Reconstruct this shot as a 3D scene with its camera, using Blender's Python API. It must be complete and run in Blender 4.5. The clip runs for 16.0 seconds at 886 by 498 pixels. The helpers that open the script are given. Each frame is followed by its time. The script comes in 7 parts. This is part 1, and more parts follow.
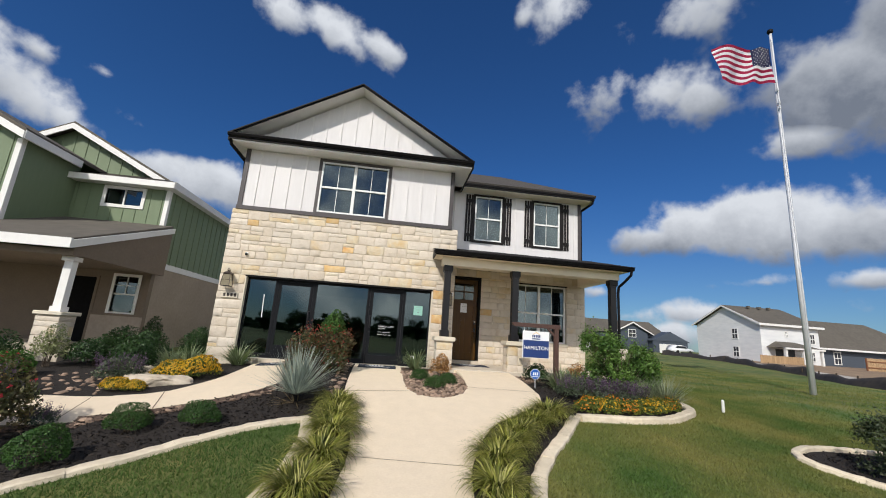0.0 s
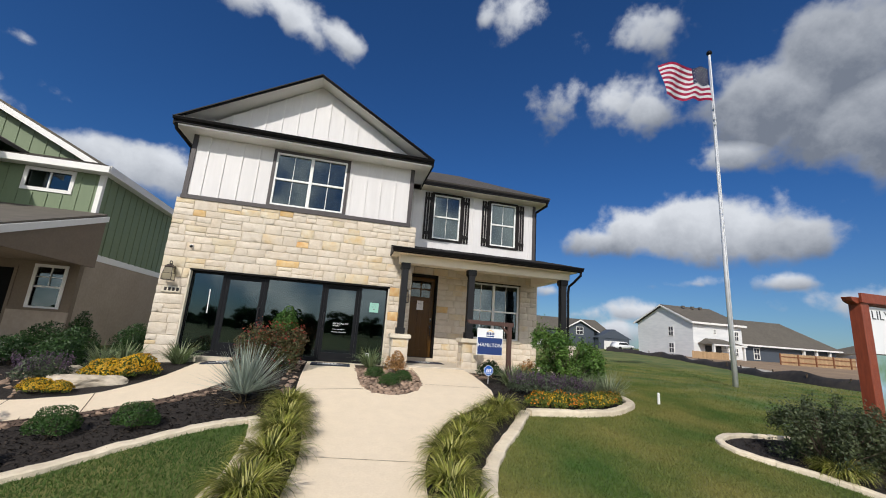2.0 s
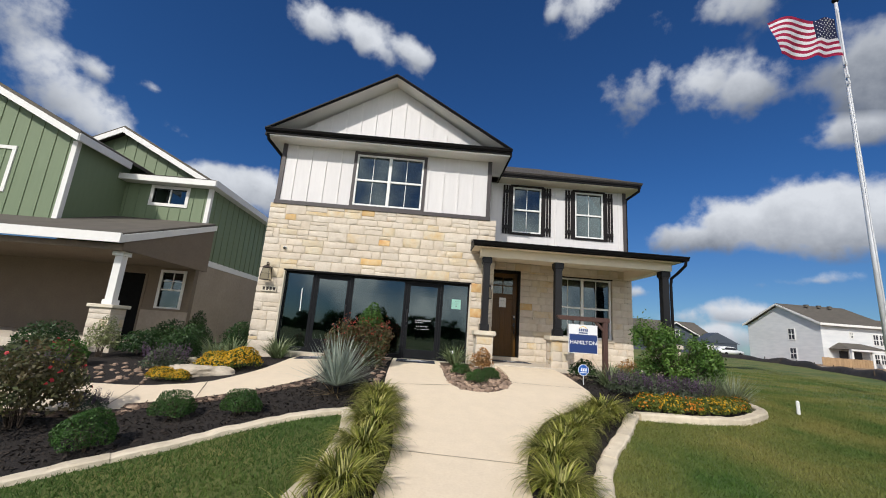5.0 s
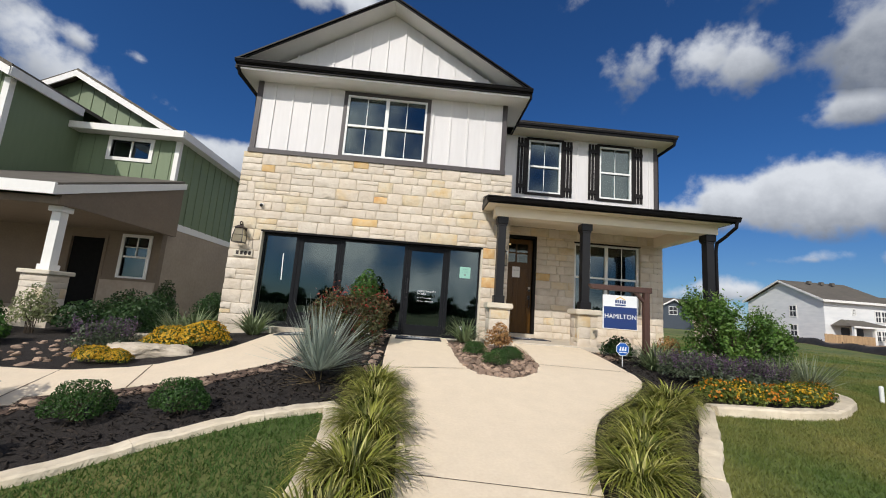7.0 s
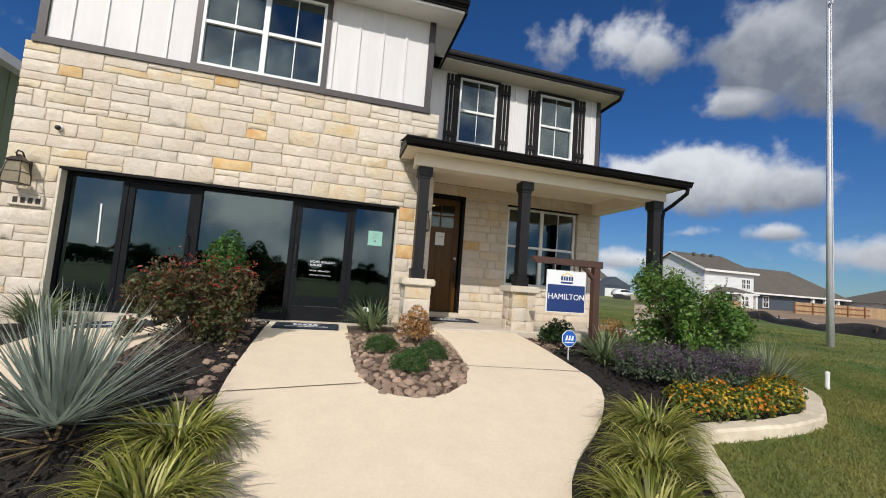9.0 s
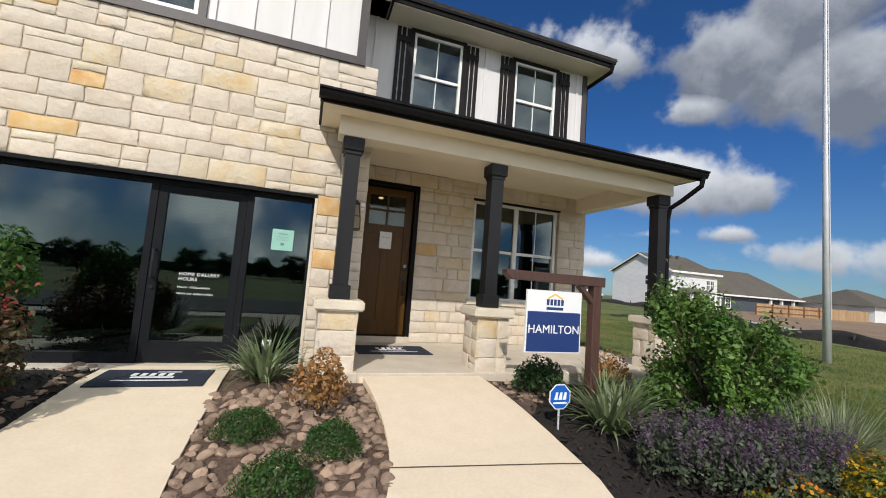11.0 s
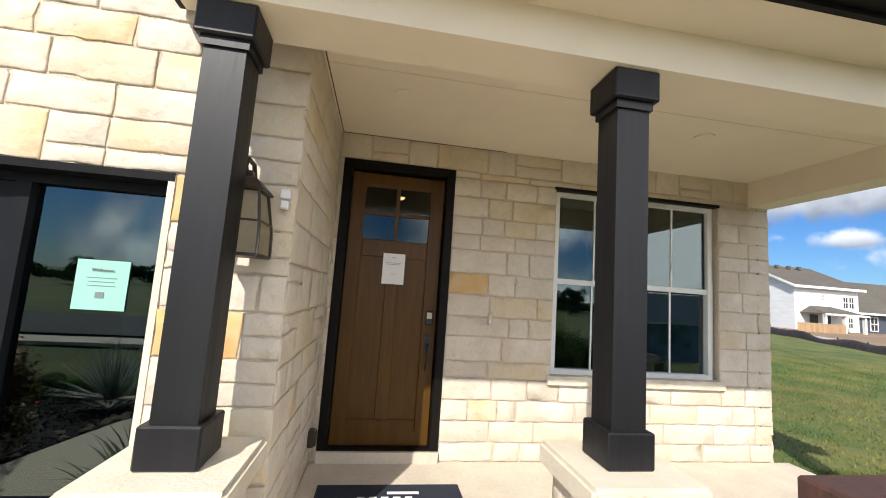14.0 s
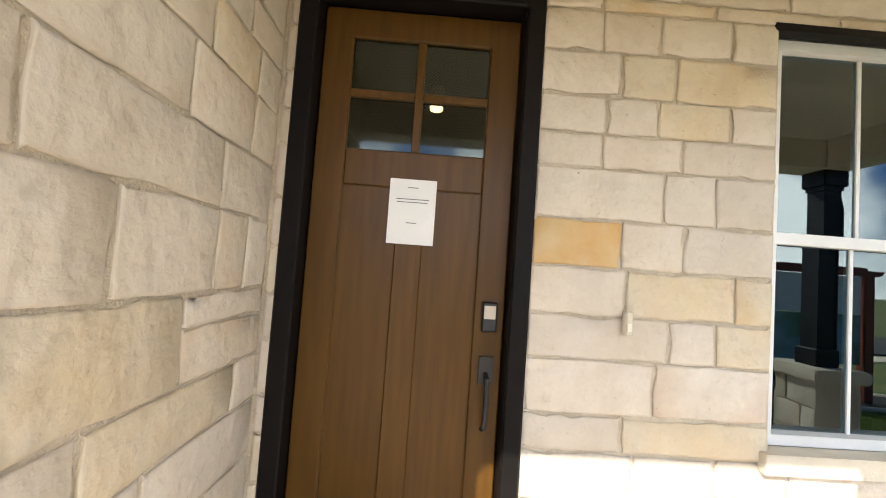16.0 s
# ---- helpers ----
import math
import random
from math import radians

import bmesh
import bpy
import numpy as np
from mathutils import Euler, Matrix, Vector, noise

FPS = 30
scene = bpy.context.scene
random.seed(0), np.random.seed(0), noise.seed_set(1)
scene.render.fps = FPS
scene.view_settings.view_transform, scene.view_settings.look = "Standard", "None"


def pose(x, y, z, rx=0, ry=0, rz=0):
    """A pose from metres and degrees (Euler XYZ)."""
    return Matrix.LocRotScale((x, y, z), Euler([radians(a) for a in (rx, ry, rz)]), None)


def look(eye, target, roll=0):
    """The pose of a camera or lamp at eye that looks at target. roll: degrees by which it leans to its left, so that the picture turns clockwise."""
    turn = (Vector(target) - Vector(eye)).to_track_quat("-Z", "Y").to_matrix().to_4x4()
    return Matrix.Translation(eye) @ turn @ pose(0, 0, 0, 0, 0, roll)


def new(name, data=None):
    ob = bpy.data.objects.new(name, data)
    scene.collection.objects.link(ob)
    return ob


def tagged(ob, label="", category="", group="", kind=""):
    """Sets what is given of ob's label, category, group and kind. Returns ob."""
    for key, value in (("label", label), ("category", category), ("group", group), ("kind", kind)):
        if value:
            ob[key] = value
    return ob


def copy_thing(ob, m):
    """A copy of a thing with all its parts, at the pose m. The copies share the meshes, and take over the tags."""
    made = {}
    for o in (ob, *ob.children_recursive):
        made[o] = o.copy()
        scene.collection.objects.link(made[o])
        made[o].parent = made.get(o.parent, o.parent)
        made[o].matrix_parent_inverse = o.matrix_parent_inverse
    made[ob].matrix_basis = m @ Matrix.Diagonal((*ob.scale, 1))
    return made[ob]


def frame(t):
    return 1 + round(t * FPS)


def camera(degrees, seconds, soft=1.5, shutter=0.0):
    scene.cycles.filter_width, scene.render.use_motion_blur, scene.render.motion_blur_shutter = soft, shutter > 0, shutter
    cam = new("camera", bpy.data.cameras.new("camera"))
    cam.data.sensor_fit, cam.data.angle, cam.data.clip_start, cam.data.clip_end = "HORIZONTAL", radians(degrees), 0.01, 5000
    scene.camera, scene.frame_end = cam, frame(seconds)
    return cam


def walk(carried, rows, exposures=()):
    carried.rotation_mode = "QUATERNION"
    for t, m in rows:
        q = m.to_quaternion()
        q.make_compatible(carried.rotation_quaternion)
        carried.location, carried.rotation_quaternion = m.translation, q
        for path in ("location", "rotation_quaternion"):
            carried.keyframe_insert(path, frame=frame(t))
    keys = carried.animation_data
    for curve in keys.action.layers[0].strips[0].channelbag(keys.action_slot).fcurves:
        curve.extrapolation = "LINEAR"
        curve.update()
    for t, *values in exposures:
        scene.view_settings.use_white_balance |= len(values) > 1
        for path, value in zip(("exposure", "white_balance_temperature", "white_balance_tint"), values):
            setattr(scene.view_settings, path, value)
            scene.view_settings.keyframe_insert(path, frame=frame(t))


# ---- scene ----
cam = camera(96.8, 16.0, soft=1.0)
METRES, EYE, TILT, LEAN, TURN = 11.3, 1.5, 0.0, 0.0, -6.8
ROWS = [
    (0.0, 0.0, 0.0, 0.0, -0.85, 12.28, -3.9),
    (0.5, 0.0017, 0.001, -0.0002, -3.95, 12.16, -3.92),
    (1.0, 0.002, 0.0025, -0.0003, -6.66, 12.08, -3.95),
    (1.5, -0.0002, 0.0002, 0.0003, -7.84, 12.1, -3.97),
    (2.0, -0.002, -0.003, 0.0008, -7.26, 12.29, -3.98),
    (2.5, -0.0059, -0.0019, 0.0011, -5.44, 12.47, -4.02),
    (3.0, -0.0075, -0.0017, 0.0012, -3.08, 12.54, -4.05),
    (3.5, -0.0075, -0.0003, 0.0001, -0.73, 12.49, -4.02),
    (4.0, -0.0063, 0.0038, -0.0037, 1.43, 12.4, -4.0),
    (6.5, -0.0386, 0.13, -0.0266, 4.49, 10.09, -4.16),
    (7.0, -0.0455, 0.1731, -0.0247, 3.07, 8.86, -4.2),
    (7.5, -0.0492, 0.2155, -0.0204, 0.96, 7.78, -4.2),
    (8.0, -0.046, 0.2563, -0.0155, -1.78, 6.72, -4.22),
    (8.5, -0.038, 0.3006, -0.0115, -5.04, 5.69, -4.27),
    (9.0, -0.0273, 0.3441, -0.0061, -8.21, 4.75, -4.26),
    (9.5, -0.013, 0.3844, 0.0007, -10.75, 4.24, -4.31),
    (12.0, 0.0614, 0.595, 0.033, -12.56, 5.7, -4.24),
    (12.5, 0.0775, 0.6414, 0.0404, -11.1, 6.06, -4.22),
    (13.0, 0.0904, 0.6852, 0.0479, -8.75, 6.17, -4.12),
    (13.5, 0.0938, 0.7258, 0.0551, -5.77, 6.12, -4.08),
    (14.0, 0.0956, 0.7679, 0.0587, -2.41, 6.36, -3.9),
    (14.5, 0.0976, 0.8112, 0.0604, 0.67, 6.16, -3.96),
    (15.0, 0.103, 0.8588, 0.0591, 2.37, 5.77, -3.9),
    (15.5, 0.1012, 0.9037, 0.0577, 3.37, 4.06, -3.95),
    (16.0, 0.094, 0.9419, 0.0548, 5.06, 2.8, -4.03),
]
walk(cam, [(t, pose(0, 0, EYE, TILT, LEAN, TURN) @ pose(METRES * x, METRES * y, METRES * z, 90 + pitch, roll, yaw)) for t, x, y, z, yaw, pitch, roll in ROWS],
     exposures=[(0, 0.16), (9.5, 0.15), (11.5, 0.25), (12.5, 0.40), (13.5, 0.68), (14.5, 1.22), (15.2, 1.66), (16.0, 1.92)])

# ---- light ----
SUN_FROM = Vector((-0.55, -1.0, 0.91)).normalized()
sun = new("sun", bpy.data.lights.new("sun", "SUN"))
sun.data.energy, sun.data.angle, sun.data.color = 3.2, radians(0.53), (1.0, 0.945, 0.87)
sun.matrix_world = look(SUN_FROM * 50, (0, 0, 0))

world = bpy.data.worlds.new("sky")
scene.world = world
world.use_nodes = True
WN, WL = world.node_tree.nodes, world.node_tree.links
WN.clear()


def wnode(kind, **settings):
    n = WN.new(kind)
    for key, value in settings.items():
        setattr(n, key, value)
    return n


def wmath(op, a, b=None, c=None, clamp=False):
    n = WN.new("ShaderNodeMath")
    n.operation, n.use_clamp = op, clamp
    for k, v in enumerate((a, b, c)):
        if v is None:
            continue
        if isinstance(v, (int, float)):
            n.inputs[k].default_value = v
        else:
            WL.new(v, n.inputs[k])
    return n.outputs[0]


def wdot(vec, d):
    n = WN.new("ShaderNodeVectorMath")
    n.operation = "DOT_PRODUCT"
    WL.new(vec, n.inputs[0])
    n.inputs[1].default_value = d
    return n.outputs["Value"]


def wstep(v, lo, hi):
    n = WN.new("ShaderNodeMapRange")
    n.interpolation_type = "SMOOTHSTEP"
    n.inputs[1].default_value, n.inputs[2].default_value = lo, hi
    WL.new(v, n.inputs[0])
    return n.outputs[0]


def wmix(f, a, b):
    n = WN.new("ShaderNodeMix")
    n.data_type = "RGBA"
    for k, v in ((0, f), (6, a), (7, b)):
        if isinstance(v, tuple):
            n.inputs[k].default_value = v
        elif isinstance(v, (int, float)):
            n.inputs[k].default_value = v
        else:
            WL.new(v, n.inputs[k])
    return n.outputs[2]


SKY_STRENGTH = 0.047
sky = wnode("ShaderNodeTexSky", sky_type="NISHITA", sun_disc=False)
sky.sun_elevation = math.asin(SUN_FROM.z)
sky.sun_rotation = math.atan2(SUN_FROM.x, SUN_FROM.y)
sky.altitude, sky.air_density, sky.dust_density, sky.ozone_density = 300.0, 1.0, 0.3, 3.0
way = wnode("ShaderNodeTexCoord").outputs["Generated"]
drift = wnode("ShaderNodeTexNoise")
drift.inputs["Scale"].default_value, drift.inputs["Detail"].default_value = 6.0, 4.0
drift.inputs["Roughness"].default_value = 0.52
WL.new(way, drift.inputs["Vector"])
fine = wnode("ShaderNodeTexNoise")
fine.inputs["Scale"].default_value, fine.inputs["Detail"].default_value = 15.0, 8.0
fine.inputs["Roughness"].default_value = 0.6
WL.new(way, fine.inputs["Vector"])
ragged = wmath("MULTIPLY_ADD", drift.outputs[0], 3.0, -1.5)
ragged = wmath("ADD", ragged, wmath("MULTIPLY_ADD", fine.outputs[0], 1.6, -0.8))

# fair-weather clouds: bearing, height, half width, half height (degrees), slant, density, greyness
CLOUDS = [
    (-21, 38.6, 4.8, 3.0, 0, 1.0, 0.1), (-13.3, 38.6, 6.0, 2.4, -15, 0.9, 0.1), (-6.3, 38.2, 3.4, 1.6, -15, 0.9, 0.1),
    (23, 42, 3.0, 4.4, -25, 0.75, 0.2), (30.3, 32.9, 3.4, 4.4, -20, 0.6, 0.3), (38.2, 31.8, 4.0, 3.2, 0, 0.95, 0.2),
    (42, 30.6, 4.0, 3.2, 0, 0.95, 0.3), (44.5, 37.8, 4.0, 3.2, 0, 0.5, 0.7), (56, 28, 8.4, 7.4, 0, 1.7, 0.95),
    (62, 31, 9.5, 7.5, 0, 1.7, 1.0), (66, 23.5, 10.0, 7.2, 0, 1.6, 0.95), (51.5, 23.2, 5.0, 2.4, 0, 0.9, 0.5),
    (46, 15.0, 8.0, 4.9, 0, 1.4, 0.22), (40.5, 15.2, 7.0, 3.4, 0, 1.2, 0.2), (52, 14.6, 8.4, 4.3, 0, 1.4, 0.28),
    (35, 14.0, 7.0, 2.3, 0, 1.1, 0.45), (56, 13.6, 4.6, 3.2, 0, 1.2, 0.4), (-30, 17.2, 5.6, 2.8, 0, 1.2, 0.1),
    (-25.4, 16.6, 7.0, 4.0, 0, 1.3, 0.2), (-43.8, 20.4, 5.6, 3.6, -30, 0.8, 0.3), (-40, 19.2, 4.0, 2.0, -30, 0.7, 0.2),
    (-33.7, 21.1, 4.6, 1.6, -28, 0.6, 0.1), (-43.1, 24.8, 1.7, 1.3, 0, 0.6, 0.1), (-37.8, 25.1, 1.6, 0.8, 0, 0.6, 0.1),
    (40.4, 4.6, 5.0, 1.5, 0, 0.9, 0.2), (46.5, 8.2, 4.2, 0.9, 0, 0.6, 0.3), (33, 4.0, 4.2, 1.5, 0, 0.8, 0.2),
    (29, 7.1, 3.6, 1.3, 0, 0.8, 0.2), (37.3, 2.0, 5.4, 1.8, 0, 0.8, 0.2), (17.5, 42.8, 1.3, 1.8, 0, 0.6, 0.3),
    (63.6, 5.6, 9.0, 3.2, 0, 1.0, 0.3), (55, 8.0, 5.0, 1.0, 0, 0.6, 0.5), (74, 12, 7.0, 4.0, 0, 1.1, 0.4),
    (-60, 26, 9.0, 5.0, 10, 1.0, 0.2), (-75, 14, 10.0, 5.0, 0, 1.1, 0.3),
]
cover, grey = None, None
for bearing, height, wide, tall, slant, density, dull in CLOUDS:
    turn = pose(0, 0, 0, 0, 0, -bearing) @ pose(0, 0, 0, height) @ pose(0, 0, 0, 0, -slant)
    right, ahead, above = [turn.to_3x3() @ Vector(v) for v in ((1, 0, 0), (0, 1, 0), (0, 0, 1))]
    u = wdot(way, right / math.sin(radians(wide)))
    v = wdot(way, above / math.sin(radians(tall)))
    r = wmath("SQRT", wmath("ADD", wmath("MULTIPLY", u, u), wmath("MULTIPLY", v, v)))
    f = wmath("MULTIPLY", wmath("SUBTRACT", 1.0, r), density)
    f = wmath("SUBTRACT", f, wmath("MULTIPLY", wmath("LESS_THAN", wdot(way, ahead), 0.0), 9.0))
    g = wmath("ADD", wmath("MULTIPLY_ADD", v, -0.62, 0.10 + dull * 0.72), 0.0, clamp=True)
    if cover is None:
        cover, grey = f, g
    else:
        pick = wmath("MULTIPLY_ADD", wmath("SUBTRACT", f, cover), 1.6, 0.5, clamp=True)
        grey = wmath("ADD", wmath("MULTIPLY", grey, wmath("SUBTRACT", 1.0, pick)), wmath("MULTIPLY", g, pick))
        cover = wmath("SMOOTH_MAX", cover, f, 0.12)
# the sky behind the camera is broken cloud as well, brightened as fill light
rear = wnode("ShaderNodeTexNoise", noise_dimensions="4D")
rear.inputs["W"].default_value = 1.7
rear.inputs["Scale"].default_value, rear.inputs["Detail"].default_value = 4.6, 6.0
WL.new(way, rear.inputs["Vector"])
behind = wmath("MULTIPLY", wstep(wdot(way, (0, -1, 0)), 0.1, 0.5), wstep(rear.outputs[0], 0.37, 0.58))
mask = wstep(wmath("ADD", cover, wmath("MULTIPLY", ragged, 0.95)), 0.03, 0.72)
mask = wmath("MAXIMUM", mask, behind)
grey = wmath("ADD", grey, wmath("MULTIPLY_ADD", fine.outputs[0], 0.9, -0.45), clamp=True)
cloud = wmix(grey, (0.63, 0.66, 0.71, 1), (0.16, 0.185, 0.235, 1))
# rear cloud raised far above the front cloud to lift the porch shade
cloud = wmix(wmath("MULTIPLY", behind, 0.75), cloud, (1.75, 1.73, 1.69, 1))
air = wnode("ShaderNodeVectorMath", operation="SCALE")
WL.new(sky.outputs[0], air.inputs[0])
air.inputs["Scale"].default_value = SKY_STRENGTH
clear = wnode("ShaderNodeVectorMath", operation="MULTIPLY")
WL.new(air.outputs[0], clear.inputs[0])
WL.new(wmix(wstep(wdot(way, (0, 0, 1)), 0.0, 0.40), (0.66, 0.95, 1.28, 1), (0.42, 0.93, 1.56, 1)), clear.inputs[1])
background = wnode("ShaderNodeBackground")
WL.new(wmix(mask, clear.outputs[0], cloud), background.inputs[0])
WL.new(background.outputs[0], wnode("ShaderNodeOutputWorld").inputs[0])

# ---- materials ----
def mat(name, a, b=None, rough=0.7, scale=6.0, bump=0.0, bump_scale=40.0, metal=0.0, spec=0.5, stain=0.0, jitter=0.0, island=0.0, stretch=(1, 1, 1), detail=6.0, through_light=0.0):
    """Two colours mixed by grain and by a wider stain, a relief, and a value that shifts from piece to piece."""
    m = bpy.data.materials.new(name)
    m.use_nodes = True
    nt = m.node_tree
    N, L = nt.nodes, nt.links
    p = N["Principled BSDF"]
    p.inputs["Roughness"].default_value, p.inputs["Metallic"].default_value = rough, metal
    p.inputs["Specular IOR Level"].default_value = spec
    b = b or a
    where = N.new("ShaderNodeNewGeometry").outputs["Position"]
    if stretch != (1, 1, 1):
        mp = N.new("ShaderNodeMapping")
        mp.inputs["Scale"].default_value = stretch
        L.new(where, mp.inputs[0])
        where = mp.outputs[0]
    n1 = N.new("ShaderNodeTexNoise")
    n1.inputs["Scale"].default_value, n1.inputs["Detail"].default_value = scale, detail
    L.new(where, n1.inputs["Vector"])
    ramp = N.new("ShaderNodeMapRange")
    ramp.inputs[1].default_value, ramp.inputs[2].default_value = 0.3, 0.7
    L.new(n1.outputs[0], ramp.inputs[0])
    mix = N.new("ShaderNodeMix")
    mix.data_type = "RGBA"
    mix.inputs[6].default_value, mix.inputs[7].default_value = (*a, 1), (*b, 1)
    L.new(ramp.outputs[0], mix.inputs[0])
    colour = mix.outputs[2]
    if stain or jitter or island:
        hs = N.new("ShaderNodeHueSaturation")
        L.new(colour, hs.inputs["Color"])
        value = None
        if stain:
            n2 = N.new("ShaderNodeTexNoise")
            n2.inputs["Scale"].default_value, n2.inputs["Detail"].default_value = scale * 0.13, 4.0
            L.new(where, n2.inputs["Vector"])
            mr = N.new("ShaderNodeMapRange")
            mr.inputs[1].default_value, mr.inputs[2].default_value = 0.3, 0.7
            mr.inputs[3].default_value, mr.inputs[4].default_value = 1 - stain, 1 + stain
            L.new(n2.outputs[0], mr.inputs[0])
            value = mr.outputs[0]
        if jitter or island:
            source = N.new("ShaderNodeObjectInfo").outputs["Random"] if jitter else N.new("ShaderNodeNewGeometry").outputs["Random Per Island"]
            k = jitter or island
            mr = N.new("ShaderNodeMapRange")
            mr.inputs[3].default_value, mr.inputs[4].default_value = 1 - k, 1 + k
            L.new(source, mr.inputs[0])
            if value is None:
                value = mr.outputs[0]
            else:
                mm = N.new("ShaderNodeMath")
                mm.operation = "MULTIPLY"
                L.new(value, mm.inputs[0])
                L.new(mr.outputs[0], mm.inputs[1])
                value = mm.outputs[0]
        L.new(value, hs.inputs["Value"])
        colour = hs.outputs[0]
    L.new(colour, p.inputs["Base Color"])
    if bump:
        n3 = N.new("ShaderNodeTexNoise")
        n3.inputs["Scale"].default_value, n3.inputs["Detail"].default_value = bump_scale, 6.0
        L.new(where, n3.inputs["Vector"])
        bp = N.new("ShaderNodeBump")
        bp.inputs["Strength"].default_value, bp.inputs["Distance"].default_value = bump, 0.02
        L.new(n3.outputs[0], bp.inputs["Height"])
        L.new(bp.outputs[0], p.inputs["Normal"])
    if through_light:
        tr = N.new("ShaderNodeBsdfTranslucent")
        L.new(colour, tr.inputs[0])
        ms = N.new("ShaderNodeMixShader")
        ms.inputs[0].default_value = through_light
        L.new(p.outputs[0], ms.inputs[1])
        L.new(tr.outputs[0], ms.inputs[2])
        L.new(ms.outputs[0], N["Material Output"].inputs[0])
    return m


def glass_mat(name, tint, ior, rough=0.0):
    m = bpy.data.materials.new(name)
    m.use_nodes = True
    N, L = m.node_tree.nodes, m.node_tree.links
    N.remove(N["Principled BSDF"])
    t, g, f, ms = [N.new("ShaderNode" + k) for k in ("BsdfTransparent", "BsdfGlossy", "Fresnel", "MixShader")]
    t.inputs[0].default_value = (*tint, 1)
    g.inputs[0].default_value, g.inputs["Roughness"].default_value = (0.80, 0.96, 0.98, 1), rough
    f.inputs[0].default_value = ior
    L.new(f.outputs[0], ms.inputs[0])
    L.new(t.outputs[0], ms.inputs[1])
    L.new(g.outputs[0], ms.inputs[2])
    L.new(ms.outputs[0], N["Material Output"].inputs[0])
    return m


def veined(m, tint, share, size=3.5):
    """Soft patches of iron stain on some of the pieces, none on the others."""
    N, L = m.node_tree.nodes, m.node_tree.links
    p = N["Principled BSDF"]
    base = p.inputs["Base Color"].links[0].from_socket
    n = N.new("ShaderNodeTexNoise")
    n.noise_dimensions = "4D"
    n.inputs["Scale"].default_value, n.inputs["Detail"].default_value = size, 5.0
    luck = N.new("ShaderNodeObjectInfo").outputs["Random"]
    far = N.new("ShaderNodeMath")
    far.operation = "MULTIPLY"
    far.inputs[1].default_value = 37.0
    L.new(luck, far.inputs[0])
    L.new(far.outputs[0], n.inputs["W"])
    L.new(N.new("ShaderNodeNewGeometry").outputs["Position"], n.inputs["Vector"])
    patch_mask, chosen, both = N.new("ShaderNodeMapRange"), N.new("ShaderNodeMapRange"), N.new("ShaderNodeMath")
    patch_mask.inputs[1].default_value, patch_mask.inputs[2].default_value = 0.46, 0.68
    L.new(n.outputs[0], patch_mask.inputs[0])
    chosen.inputs[1].default_value, chosen.inputs[2].default_value = 1 - share, 1 - share * 0.4
    L.new(luck, chosen.inputs[0])
    both.operation = "MULTIPLY"
    L.new(patch_mask.outputs[0], both.inputs[0])
    L.new(chosen.outputs[0], both.inputs[1])
    mix = N.new("ShaderNodeMix")
    mix.data_type = "RGBA"
    L.new(both.outputs[0], mix.inputs[0])
    L.new(base, mix.inputs[6])
    mix.inputs[7].default_value = (*tint, 1)
    L.new(mix.outputs[2], p.inputs["Base Color"])
    return m


def weathered(m, tint, pits=0.6):
    """Clouded tan staining over a pale stone face, and fine dark pits."""
    N, L = m.node_tree.nodes, m.node_tree.links
    p = N["Principled BSDF"]
    base = p.inputs["Base Color"].links[0].from_socket
    where = N.new("ShaderNodeNewGeometry").outputs["Position"]
    for size, lo, hi, much, colour in ((2.6, 0.46, 0.66, 0.42, tint), (17.0, 0.52, 0.74, 0.38, tint), (34.0, 0.685, 0.73, pits, (0.22, 0.17, 0.12))):
        n, r, f, mix = [N.new("ShaderNode" + k) for k in ("TexNoise", "MapRange", "Math", "Mix")]
        n.inputs["Scale"].default_value, n.inputs["Detail"].default_value, n.inputs["Roughness"].default_value = size, 7.0, 0.62
        L.new(where, n.inputs["Vector"])
        r.inputs[1].default_value, r.inputs[2].default_value = lo, hi
        L.new(n.outputs[0], r.inputs[0])
        f.operation = "MULTIPLY"
        f.inputs[1].default_value = much
        L.new(r.outputs[0], f.inputs[0])
        mix.data_type = "RGBA"
        L.new(f.outputs[0], mix.inputs[0])
        L.new(base, mix.inputs[6])
        mix.inputs[7].default_value = (*colour, 1)
        base = mix.outputs[2]
    L.new(base, p.inputs["Base Color"])
    return m


M_CREAM = weathered(veined(mat("limestone_cream", (0.665, 0.59, 0.49), (0.60, 0.52, 0.42), 0.88, 5, 0.85, 13, stain=0.08, jitter=0.07), (0.62, 0.48, 0.29), 0.20), (0.50, 0.40, 0.28))
M_PALE = weathered(veined(mat("limestone_pale", (0.67, 0.602, 0.505), (0.615, 0.543, 0.448), 0.88, 6, 0.85, 14, stain=0.07, jitter=0.06), (0.58, 0.46, 0.34), 0.2), (0.49, 0.41, 0.31))
M_HONEY = weathered(veined(mat("limestone_honey", (0.64, 0.54, 0.375), (0.61, 0.55, 0.44), 0.88, 6, 0.85, 14, stain=0.10, jitter=0.07), (0.60, 0.42, 0.20), 0.6), (0.52, 0.40, 0.25))
M_OCHRE = veined(mat("limestone_ochre", (0.60, 0.37, 0.14), (0.64, 0.50, 0.29), 0.88, 7, 0.4, 15, stain=0.15, jitter=0.12), (0.52, 0.25, 0.08), 0.7)
M_MORTAR = mat("mortar", (0.60, 0.52, 0.405), (0.53, 0.45, 0.34), 0.95, 30, 0.6, 120, stain=0.08)
M_CAP = mat("cut_limestone", (0.66, 0.60, 0.49), (0.60, 0.53, 0.41), 0.8, 8, 0.3, 60, stain=0.08)
